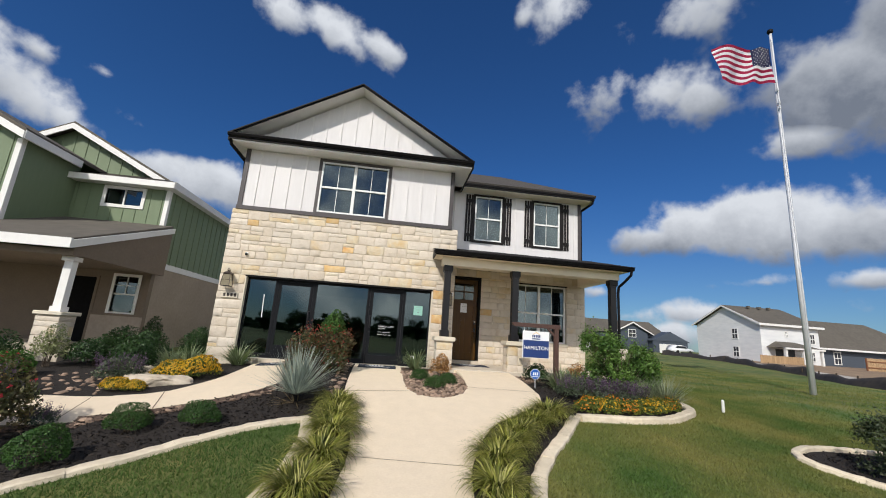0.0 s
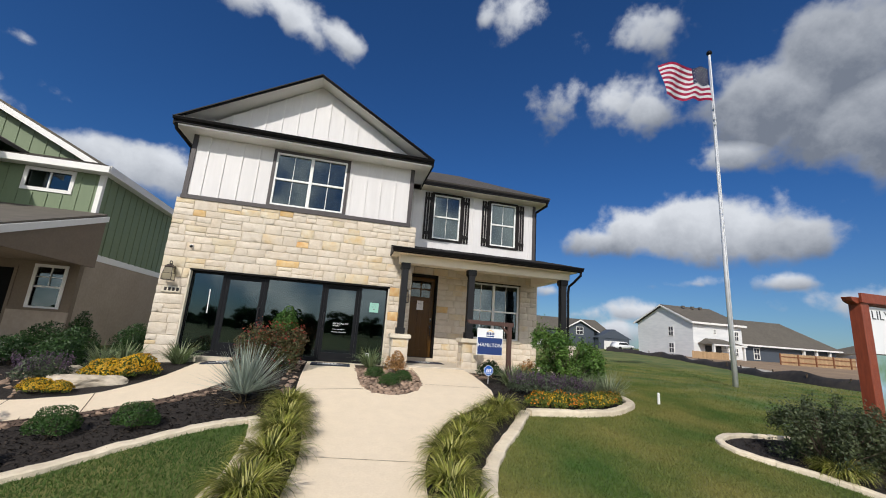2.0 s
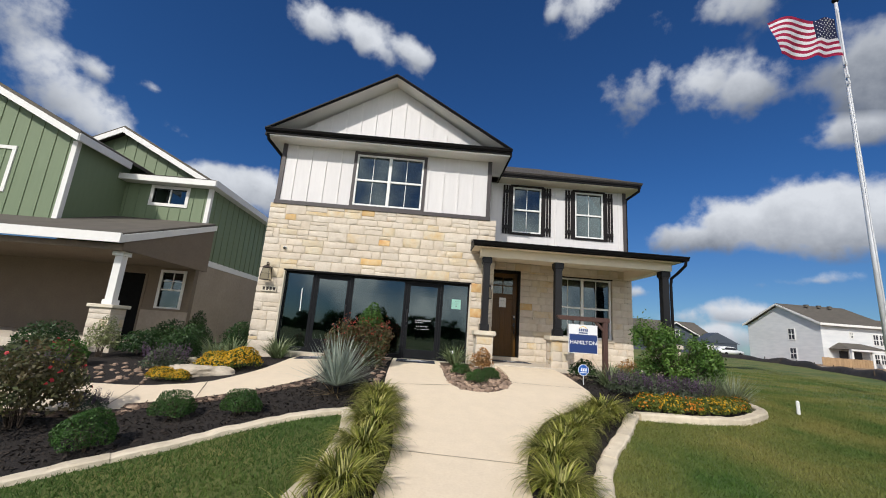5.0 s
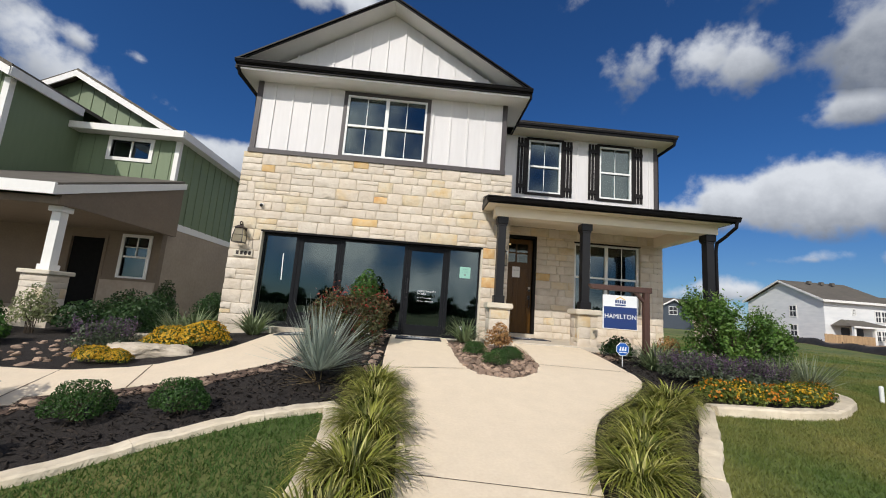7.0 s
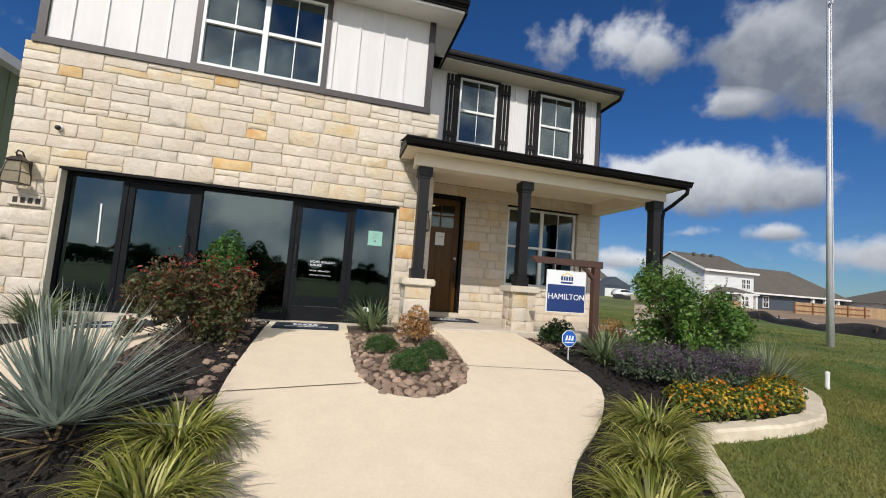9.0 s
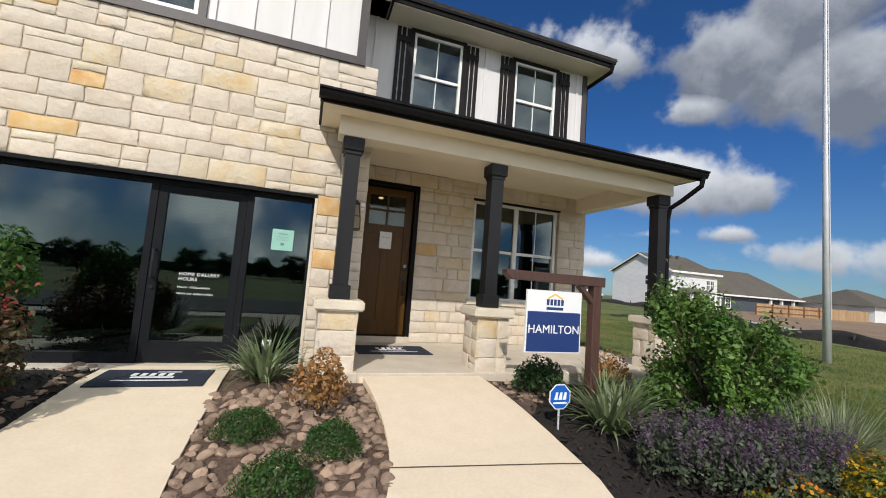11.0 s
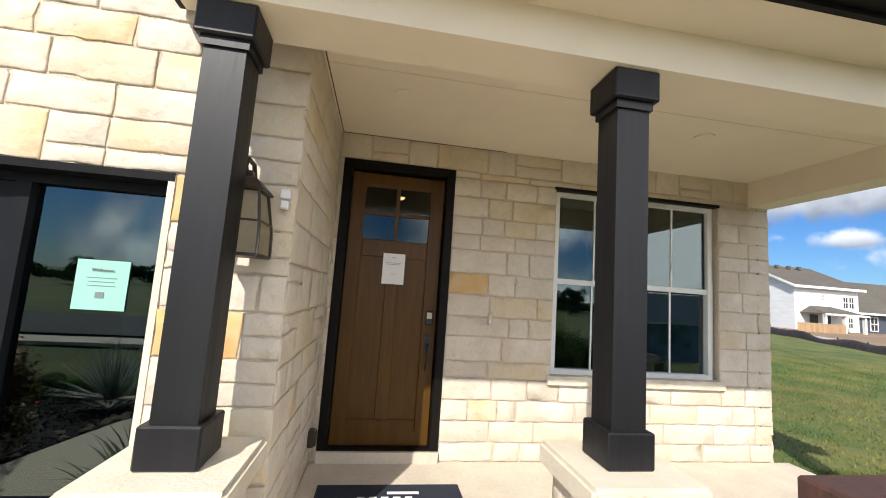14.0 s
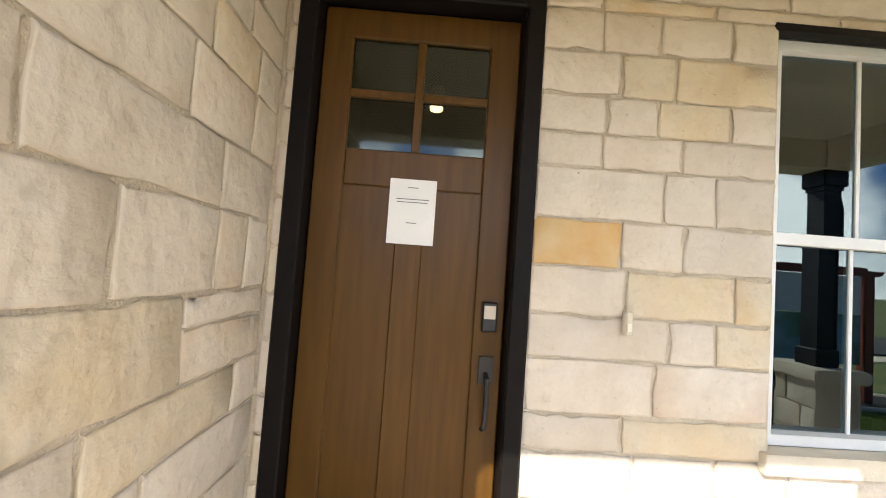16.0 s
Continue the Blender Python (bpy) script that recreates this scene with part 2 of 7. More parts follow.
M_WHITE = mat("white_siding_paint", (0.70, 0.68, 0.675), (0.665, 0.645, 0.64), 0.55, 14, 0.12, 90, stain=0.03, stretch=(1, 1, 0.15))
M_BATTEN = mat("white_batten_paint", (0.735, 0.715, 0.705), (0.69, 0.67, 0.66), 0.55, 14, 0.1, 90)
M_SOFFIT = mat("cream_soffit_paint", (0.83, 0.74, 0.59), (0.79, 0.70, 0.56), 0.6, 3, 0.06, 120, stain=0.03)
M_SOFFIT_WHITE = mat("pale_soffit_paint", (0.80, 0.79, 0.775), (0.76, 0.75, 0.735), 0.6, 4, 0.06, 120, stain=0.04)
M_TRIM = mat("charcoal_trim_paint", (0.058, 0.048, 0.048), (0.046, 0.038, 0.039), 0.5, 20, 0.1, 80)
M_COLUMN = mat("charcoal_column_paint", (0.0125, 0.0125, 0.014), (0.0085, 0.0085, 0.010), 0.45, 18, 0.14, 30, spec=0.32, stretch=(1, 1, 0.06), stain=0.15)
M_GUTTER = mat("black_gutter_metal", (0.006, 0.0055, 0.006), (0.009, 0.008, 0.0085), 0.45, 10, 0.04, 60, spec=0.12)
M_SHUTTER = mat("dark_brown_shutter", (0.014, 0.011, 0.011), (0.010, 0.008, 0.008), 0.5, 20, 0.1, 60, spec=0.2, stretch=(1, 1, 0.1))
M_VINYL = mat("white_vinyl", (0.80, 0.80, 0.78), (0.76, 0.76, 0.74), 0.35, 10)
M_SHINGLE = mat("asphalt_shingle", (0.085, 0.075, 0.065), (0.05, 0.044, 0.04), 0.95, 60, 0.5, 300, stain=0.12, jitter=0.12)
M_SHINGLE_DK = mat("charcoal_shingle", (0.035, 0.033, 0.034), (0.022, 0.02, 0.021), 0.95, 60, 0.5, 300, stain=0.12, jitter=0.12)
M_ALU = mat("bronze_storefront_metal", (0.010, 0.011, 0.013), (0.013, 0.014, 0.016), 0.45, 8, 0.03, 60, spec=0.09)
M_GLASS = glass_mat("storefront_glass", (0.20, 0.26, 0.27), 2.0)
M_PANE = glass_mat("window_glass", (0.28, 0.32, 0.34), 2.0)
M_DOORGLASS = glass_mat("frosted_door_glass", (0.35, 0.33, 0.28), 1.6, 0.05)
# room colours kept dark so the interiors look unlit behind the panes
M_ROOM = mat("dim_room_paint", (0.12, 0.115, 0.105), (0.10, 0.095, 0.088), 0.8, 2)
M_ROOMFLOOR = mat("dim_room_carpet", (0.10, 0.085, 0.065), (0.08, 0.065, 0.05), 0.95, 30)
M_CONC = mat("concrete_walk", (0.775, 0.655, 0.49), (0.725, 0.60, 0.44), 0.85, 40, 0.15, 240, stain=0.03)
M_SLAB = mat("concrete_slab", (0.60, 0.53, 0.43), (0.54, 0.47, 0.38), 0.85, 30, 0.15, 200, stain=0.08)
M_JOINT = mat("dark_joint", (0.12, 0.08, 0.05), (0.08, 0.055, 0.04), 0.95, 30)
M_CURB = mat("edging_stone", (0.71, 0.62, 0.475), (0.60, 0.51, 0.375), 0.9, 9, 0.5, 45, stain=0.14, jitter=0.06)
M_LAWN = mat("lawn_soil_and_turf", (0.060, 0.115, 0.020), (0.185, 0.175, 0.048), 0.95, 0.75, 0.6, 130, stain=0.22, detail=9)
M_BLADE = mat("turf_blade", (0.070, 0.142, 0.021), (0.255, 0.24, 0.065), 0.7, 0.75, island=0.22, through_light=0.35, detail=6)
M_LUSH = mat("lush_turf_blade", (0.050, 0.115, 0.018), (0.112, 0.17, 0.032), 0.7, 0.9, island=0.22, through_light=0.35, detail=5)
M_MULCH = mat("dark_mulch", (0.024, 0.017, 0.013), (0.010, 0.0075, 0.006), 0.95, 45, 1.0, 60, stain=0.2)
M_CHIP = mat("mulch_chip", (0.036, 0.026, 0.019), (0.014, 0.011, 0.009), 0.95, 30, island=0.5)
M_BEDSOIL = mat("gravel_soil", (0.15, 0.095, 0.065), (0.07, 0.047, 0.035), 0.95, 30, 0.8, 50, stain=0.2)
M_ROCK = mat("river_rock", (0.34, 0.24, 0.17), (0.23, 0.16, 0.115), 0.85, 14, 0.4, 60, jitter=0.36)
M_BOULDER = mat("limestone_boulder", (0.54, 0.47, 0.37), (0.40, 0.34, 0.26), 0.9, 8, 0.8, 30, stain=0.15)
M_DOOR = mat("stained_door_wood", (0.098, 0.045, 0.0065), (0.070, 0.031, 0.0045), 0.36, 7, 0.03, 90, spec=0.25, stain=0.12, stretch=(5, 5, 0.35))
M_DOORFRAME = mat("dark_bronze_frame", (0.006, 0.005, 0.0045), (0.009, 0.007, 0.0065), 0.5, 14, spec=0.12)
M_BLACK = mat("black_hardware", (0.012, 0.012, 0.013), (0.02, 0.02, 0.021), 0.35, 30)
M_STEEL = mat("brushed_aluminium", (0.72, 0.73, 0.75), (0.62, 0.63, 0.65), 0.42, 5, 0.03, 90, metal=0.2)
M_POST = mat("brown_sign_wood", (0.085, 0.040, 0.030), (0.055, 0.026, 0.02), 0.55, 12, 0.15, 60, stretch=(3, 3, 0.4))
M_REDPOST = mat("red_cedar_stain", (0.26, 0.055, 0.022), (0.18, 0.035, 0.015), 0.5, 12, 0.2, 60, stretch=(3, 3, 0.4))
M_SIGNW = mat("sign_white", (0.78, 0.79, 0.80), None, 0.4)
M_NAVY = mat("sign_navy", (0.012, 0.035, 0.15), (0.014, 0.04, 0.16), 0.4, 3)
M_BLUE = mat("sign_blue", (0.01, 0.10, 0.42), (0.012, 0.11, 0.45), 0.35, 3)
M_YELLOW = mat("sign_yellow", (0.80, 0.50, 0.04), None, 0.4)
M_INK = mat("dark_ink", (0.02, 0.022, 0.03), None, 0.5)
M_GREYINK = mat("grey_print", (0.16, 0.19, 0.19), None, 0.6)
M_WHITEINK = mat("white_lettering", (0.82, 0.82, 0.82), None, 0.5)
M_PAPER = mat("white_paper", (0.78, 0.78, 0.77), (0.74, 0.74, 0.74), 0.7, 8)
M_MINT = mat("mint_paper", (0.27, 0.52, 0.44), (0.25, 0.49, 0.41), 0.6, 8)
M_MAT = mat("navy_door_mat", (0.012, 0.017, 0.032), (0.02, 0.026, 0.045), 0.95, 80, 0.5, 300)
M_GREEN = mat("sage_green_siding", (0.165, 0.215, 0.125), (0.15, 0.198, 0.113), 0.6, 12, 0.1, 80, stretch=(1, 1, 0.15))
M_TAN = mat("tan_stucco", (0.195, 0.152, 0.110), (0.17, 0.132, 0.096), 0.85, 20, 0.3, 90, stain=0.05)
M_TANBRICK = mat("tan_brick_veneer", (0.36, 0.30, 0.235), (0.31, 0.255, 0.20), 0.85, 12, 0.3, 60, stain=0.06, jitter=0.1)
M_NWHITE = mat("white_trim_paint", (0.78, 0.77, 0.74), (0.74, 0.73, 0.70), 0.5, 10)
M_BLACKDOOR = mat("black_door_paint", (0.008, 0.008, 0.008), (0.011, 0.011, 0.011), 0.75, 10, spec=0.05)
M_WRAP = mat("white_house_wrap", (0.76, 0.76, 0.755), (0.66, 0.67, 0.675), 0.6, 0.9, stain=0.05, stretch=(1, 1, 4))
M_GREYBLUE = mat("slate_blue_siding", (0.065, 0.080, 0.105), (0.055, 0.07, 0.092), 0.6, 5, stretch=(0.2, 0.2, 8))
M_FARROOF = mat("weathered_brown_shingle", (0.12, 0.105, 0.085), (0.09, 0.08, 0.065), 0.95, 3, stain=0.08)
M_FENCE = mat("new_cedar_fence", (0.42, 0.28, 0.15), (0.34, 0.22, 0.12), 0.8, 6, 0.2, 40, jitter=0.12)
M_FENCERAIL = mat("red_cedar_rail", (0.22, 0.09, 0.04), (0.17, 0.07, 0.035), 0.8, 6)
M_SILT = mat("black_silt_fabric", (0.016, 0.014, 0.013), (0.045, 0.036, 0.028), 0.8, 3, stain=0.15)
M_DIRT = mat("bare_dirt", (0.30, 0.21, 0.13), (0.22, 0.15, 0.09), 0.95, 1.2, 0.5, 8, stain=0.15)
M_ROAD = mat("pale_concrete_road", (0.48, 0.45, 0.40), (0.42, 0.39, 0.35), 0.9, 2, stain=0.08)
M_ASPHALT = mat("asphalt", (0.055, 0.053, 0.05), (0.04, 0.039, 0.038), 0.9, 40, 0.3, 150, stain=0.1)
M_CAR = mat("white_car_paint", (0.75, 0.76, 0.78), None, 0.2)
M_TYRE = mat("tyre_rubber", (0.012, 0.012, 0.012), None, 0.8)
M_LANTERN = mat("aged_bronze_lantern", (0.045, 0.032, 0.022), (0.03, 0.02, 0.015), 0.45, 30, 0.15, 60)
M_LANTGLASS = mat("frosted_cream_glass", (0.62, 0.57, 0.44), (0.55, 0.50, 0.38), 0.25, 20, through_light=0.75)
M_BULB = mat("cream_candle_tube", (0.75, 0.70, 0.58), None, 0.5)
M_BARK = mat("shrub_bark", (0.10, 0.07, 0.05), (0.06, 0.045, 0.03), 0.9, 30, 0.4, 80)


def leaf(name, a, b, island=0.4, scale=3.0, rough=0.55):
    return mat(name, a, b, rough, scale, island=island, through_light=0.35, detail=3)


L_BOX = leaf("boxwood_leaf", (0.030, 0.085, 0.014), (0.055, 0.125, 0.022))
L_DARK = leaf("holly_leaf", (0.020, 0.055, 0.013), (0.042, 0.090, 0.021))
L_BAY = leaf("bay_leaf", (0.065, 0.155, 0.026), (0.155, 0.265, 0.048))
L_BRIGHT = leaf("fresh_green_leaf", (0.075, 0.17, 0.025), (0.045, 0.12, 0.02))
L_OLIVE = leaf("olive_green_leaf", (0.055, 0.08, 0.028), (0.085, 0.10, 0.045))
L_YUCCA = leaf("blue_grey_blade", (0.25, 0.30, 0.25), (0.46, 0.51, 0.43), 0.4)
L_VARIEG = leaf("olive_green_blade", (0.100, 0.130, 0.018), (0.270, 0.270, 0.045), 0.6, 6.0)
L_STRIPE = leaf("cream_striped_blade", (0.36, 0.35, 0.085), (0.60, 0.56, 0.22), 0.35, 14.0)
L_GREENBLADE = leaf("green_strap_blade", (0.13, 0.19, 0.075), (0.27, 0.31, 0.17), 0.4)
L_DRY = leaf("dry_tan_blade", (0.28, 0.20, 0.09), (0.20, 0.14, 0.06), 0.4)
L_RUST = leaf("rusty_leaf", (0.46, 0.22, 0.075), (0.32, 0.19, 0.07), 0.4)
L_ROSE = leaf("rose_leaf", (0.070, 0.092, 0.028), (0.115, 0.080, 0.036), 0.45)
L_PURPLE = leaf("salvia_flower", (0.105, 0.065, 0.108), (0.145, 0.098, 0.145), 0.4)
L_GREYGREEN = leaf("sage_leaf", (0.10, 0.13, 0.075), (0.075, 0.10, 0.055), 0.4)
F_YELLOW = leaf("yellow_petal", (0.66, 0.44, 0.02), (0.60, 0.34, 0.015), 0.25)
F_ORANGE = leaf("orange_petal", (0.72, 0.22, 0.015), (0.65, 0.30, 0.02), 0.2)
F_RED = leaf("rose_petal", (0.50, 0.03, 0.04), (0.60, 0.07, 0.08), 0.2)

# ---- building helpers ----
def part(name, bm, material, parent=None, label="", smooth=False):
    """Links a bmesh as one mesh object, under parent where there is one; its points are in world metres."""
    me = bpy.data.meshes.new(name)
    bm.normal_update()
    bm.to_mesh(me)
    bm.free()
    return link(name, me, material, parent, label, smooth)


def link(name, me, material, parent=None, label="", smooth=False):
    if material and not me.materials:
        me.materials.append(material)
    if smooth:
        me.shade_smooth()
    ob = new(name, me)
    if parent:
        ob.parent = parent
        up = parent
        m = Matrix.Identity(4)
        while up:
            m = up.matrix_basis if up.parent is None else m
            up = up.parent
        ob.matrix_parent_inverse = m.inverted() if parent.parent is None else Matrix.Identity(4)
    if label:
        ob["label"] = label
    return ob


def thing(name, x, y, z, label, category, group="", kind=""):
    ob = new(name)
    ob.matrix_basis = pose(x, y, z)
    ob.empty_display_size = 0.2
    return tagged(ob, label, category, group, kind)


def box(bm, x0, x1, y0, y1, z0, z1, m=None):
    vs = [bm.verts.new((x, y, z)) for z in (z0, z1) for y in (y0, y1) for x in (x0, x1)]
    for f in ((0, 2, 3, 1), (4, 5, 7, 6), (0, 1, 5, 4), (1, 3, 7, 5), (3, 2, 6, 7), (2, 0, 4, 6)):
        bm.faces.new([vs[k] for k in f])
    if m is not None:
        bmesh.ops.transform(bm, matrix=m, verts=vs)
    return vs


def boxes(*dims):
    bm = bmesh.new()
    for d in dims:
        box(bm, *d)
    return bm


def frame_ring(x0, x1, z0, z1, w, y0, y1, m=None):
    """A picture-frame of one piece round an opening."""
    bm = bmesh.new()
    rings = []
    for y in (y0, y1):
        for o in (w, 0.0):
            rings.append([bm.verts.new((x, y, z)) for x, z in ((x0 - o, z0 - o), (x1 + o, z0 - o), (x1 + o, z1 + o), (x0 - o, z1 + o))])
    a, b, c, d = rings
    for r0, r1 in ((a, b), (b, d), (d, c), (c, a)):
        for k in range(4):
            bm.faces.new((r0[k], r0[(k + 1) % 4], r1[(k + 1) % 4], r1[k]))
    bmesh.ops.recalc_face_normals(bm, faces=bm.faces)
    if m is not None:
        bmesh.ops.transform(bm, matrix=m, verts=bm.verts)
    return bm


def rounded(bm, width=0.006, segments=1):
    bmesh.ops.bevel(bm, geom=[e for e in bm.edges if len(e.link_faces) == 2], offset=width, segments=segments, affect="EDGES", clamp_overlap=True)
    return bm


def prism(bm, outline, lo, hi, axis="y"):
    """A flat outline of (a, b) pushed from lo to hi along an axis: y takes (x, z), x takes (y, z), z takes (x, y)."""
    def at(a, b, c):
        return {"y": (a, c, b), "x": (c, a, b), "z": (a, b, c)}[axis]
    n = len(outline)
    v0 = [bm.verts.new(at(a, b, lo)) for a, b in outline]
    v1 = [bm.verts.new(at(a, b, hi)) for a, b in outline]
    bm.faces.new(v0), bm.faces.new(v1[::-1])
    for k in range(n):
        bm.faces.new((v0[k], v1[k], v1[(k + 1) % n], v0[(k + 1) % n]))
    bmesh.ops.recalc_face_normals(bm, faces=bm.faces)
    return bm


def tube(bm, points, radius, sides=8, taper=1.0):
    """A round rod along points."""
    rings = []
    n = len(points)
    for k, p in enumerate(points):
        p = Vector(p)
        d = (Vector(points[min(k + 1, n - 1)]) - Vector(points[max(k - 1, 0)])).normalized()
        a = d.orthogonal().normalized()
        b = d.cross(a)
        r = radius * (1 + (taper - 1) * k / max(n - 1, 1))
        rings.append([bm.verts.new(p + (a * math.cos(q) + b * math.sin(q)) * r) for q in [2 * math.pi * s / sides for s in range(sides)]])
    for r0, r1 in zip(rings, rings[1:]):
        best = min(range(sides), key=lambda o: sum((r0[s].co - r1[(s + o) % sides].co).length for s in range(sides)))
        for s in range(sides):
            bm.faces.new((r0[s], r0[(s + 1) % sides], r1[(s + 1 + best) % sides], r1[(s + best) % sides]))
    bm.faces.new(rings[0][::-1]), bm.faces.new(rings[-1])
    bmesh.ops.recalc_face_normals(bm, faces=bm.faces)
    return bm


def words(text, size, m, material, parent, name="lettering", depth=0.002, spacing=1.0, align="CENTER"):
    cu = bpy.data.curves.new(name, "FONT")
    cu.body, cu.size, cu.extrude, cu.align_x, cu.align_y, cu.space_character = text, size, depth, align, "CENTER", spacing
    ob = bpy.data.objects.new(name, cu)
    me = bpy.data.meshes.new_from_object(ob)
    bpy.data.objects.remove(ob)
    me.transform(m)
    return link(name, me, material, parent)


def lie(x, y, z, rz=0):
    """Upright lettering that faces -y, turned about z."""
    return pose(x, y, z, 90, 0, rz)


Y_KNOTS = [-60, -6, 2, 5, 7.8, 10, 14, 22, 32, 42, 70, 3000]
Z_KNOTS = [-0.5, -0.42, -0.34, 0.03, 0.42, 0.60, 0.62, 0.66, 0.95, 1.2, 1.3, 1.3]


def ground_z(x, y):
    z = float(np.interp(y, Y_KNOTS, Z_KNOTS))
    if x > 3:
        z -= min(0.045 * (x - 3), 0.28)
    if x < -1.5:
        z -= min(0.07 * (-1.5 - x), 0.22)
    return z


def inside(poly, x, y):
    hit = False
    for (x0, y0), (x1, y1) in zip(poly, poly[1:] + poly[:1]):
        if (y0 > y) != (y1 > y) and x < (x1 - x0) * (y - y0) / (y1 - y0) + x0:
            hit = not hit
    return hit


def curve(points, step=0.25, closed=False):
    """A smooth line through points."""
    out = []
    n = len(points)
    for k in range(n if closed else n - 1):
        p = [Vector(points[(k + o) % n] if closed else points[min(max(k + o, 0), n - 1)]) for o in (-1, 0, 1, 2)]
        c = max(2, int((p[2] - p[1]).length / step))
        for s in range(c):
            t = s / c
            out.append(tuple(0.5 * (2 * p[1] + (p[2] - p[0]) * t + (2 * p[0] - 5 * p[1] + 4 * p[2] - p[3]) * t * t + (3 * p[1] - p[0] - 3 * p[2] + p[3]) * t ** 3)))
    if not closed:
        out.append(tuple(points[-1]))
    return out


def sheet(outline, lift, thick, step=0.5, rise=None):
    """A slab that follows the ground."""
    bm = bmesh.new()
    bm.faces.new([bm.verts.new((x, y, 0)) for x, y in outline])
    for axis in (0, 1):
        lo, hi = min(p[axis] for p in outline), max(p[axis] for p in outline)
        for k in range(math.ceil(lo / step), math.floor(hi / step) + 1):
            no = (1, 0, 0) if axis == 0 else (0, 1, 0)
            co = (k * step, 0, 0) if axis == 0 else (0, k * step, 0)
            bmesh.ops.bisect_plane(bm, geom=bm.verts[:] + bm.edges[:] + bm.faces[:], plane_co=co, plane_no=no, dist=1e-5)
    bmesh.ops.triangulate(bm, faces=bm.faces[:])
    for v in bm.verts:
        v.co.z = (rise or ground_z)(v.co.x, v.co.y) + lift
    bmesh.ops.recalc_face_normals(bm, faces=bm.faces)
    if sum(f.normal.z for f in bm.faces) < 0:
        bmesh.ops.reverse_faces(bm, faces=bm.faces)
    if thick:
        top = bm.faces[:]
        ext = bmesh.ops.extrude_face_region(bm, geom=top, use_keep_orig=True)
        moved = {v for v in ext["geom"] if isinstance(v, bmesh.types.BMVert)}
        for v in bm.verts:
            if v not in moved:
                v.co.z -= thick
        bmesh.ops.recalc_face_normals(bm, faces=bm.faces)
    return bm


# stone facing: a few rough-faced blocks of each size, laid in broken courses
STONES = {}


def stone_mesh(w, h, seed):
    key = (w, h, seed)
    if key in STONES:
        return STONES[key]
    rng = random.Random(round(w * 100) * 977 + round(h * 100) * 31 + seed)
    nx, nz = (9, 5) if w > 0.35 else (6, 5)
    gap = 0.0055
    far = Vector((seed * 9.1 + w * 17, h * 23, seed * 3.7))
    bm = bmesh.new()
    grid = []
    for j in range(nz):
        row = []
        for i in range(nx):
            u, v = i / (nx - 1), j / (nz - 1)
            x, z = (u - 0.5) * (w - 2 * gap), (v - 0.5) * (h - 2 * gap)
            edge = i in (0, nx - 1) or j in (0, nz - 1)
            if i in (1, nx - 2):
                x = math.copysign(w / 2 - gap - 0.010, x)
            if j in (1, nz - 2):
                z = math.copysign(h / 2 - gap - 0.009, z)
            rough = noise.noise(Vector((x * 7, 0, z * 9)) + far)
            if edge:
                d = 0.0175 + 0.004 * rough + rng.uniform(-0.002, 0.001)
                chip = 0.010 if rng.random() < 0.12 else 0.0
                x += rng.uniform(-0.005, 0.005) - math.copysign(chip if i in (0, nx - 1) else 0.0, x)
                z += rng.uniform(-0.005, 0.005) - math.copysign(chip if j in (0, nz - 1) else 0.0, z)
            else:
                d = 0.0200 + 0.0055 * rough + rng.uniform(-0.0018, 0.0018)
                x += rng.uniform(-0.004, 0.004)
                z += rng.uniform(-0.004, 0.004)
            row.append(bm.verts.new((x, -d, z)))
        grid.append(row)
    for j in range(nz - 1):
        for i in range(nx - 1):
            bm.faces.new((grid[j][i], grid[j][i + 1], grid[j + 1][i + 1], grid[j + 1][i]))
    ring = grid[0][:] + [grid[j][-1] for j in range(1, nz)] + grid[-1][-2::-1] + [grid[j][0] for j in range(nz - 2, 0, -1)]
    back = [bm.verts.new((v.co.x, 0.012, v.co.z)) for v in ring]
    rim = []
    for k in range(len(ring)):
        q = (k + 1) % len(ring)
        rim.append(bm.faces.new((ring[q], ring[k], back[k], back[q])))
    bm.normal_update()
    for f in bm.faces:
        f.smooth = True
    for f in rim:
        f.smooth = False
    me = bpy.data.meshes.new("stone")
    bm.to_mesh(me)
    bm.free()
    me.materials.append(None)
    STONES[key] = me
    return me


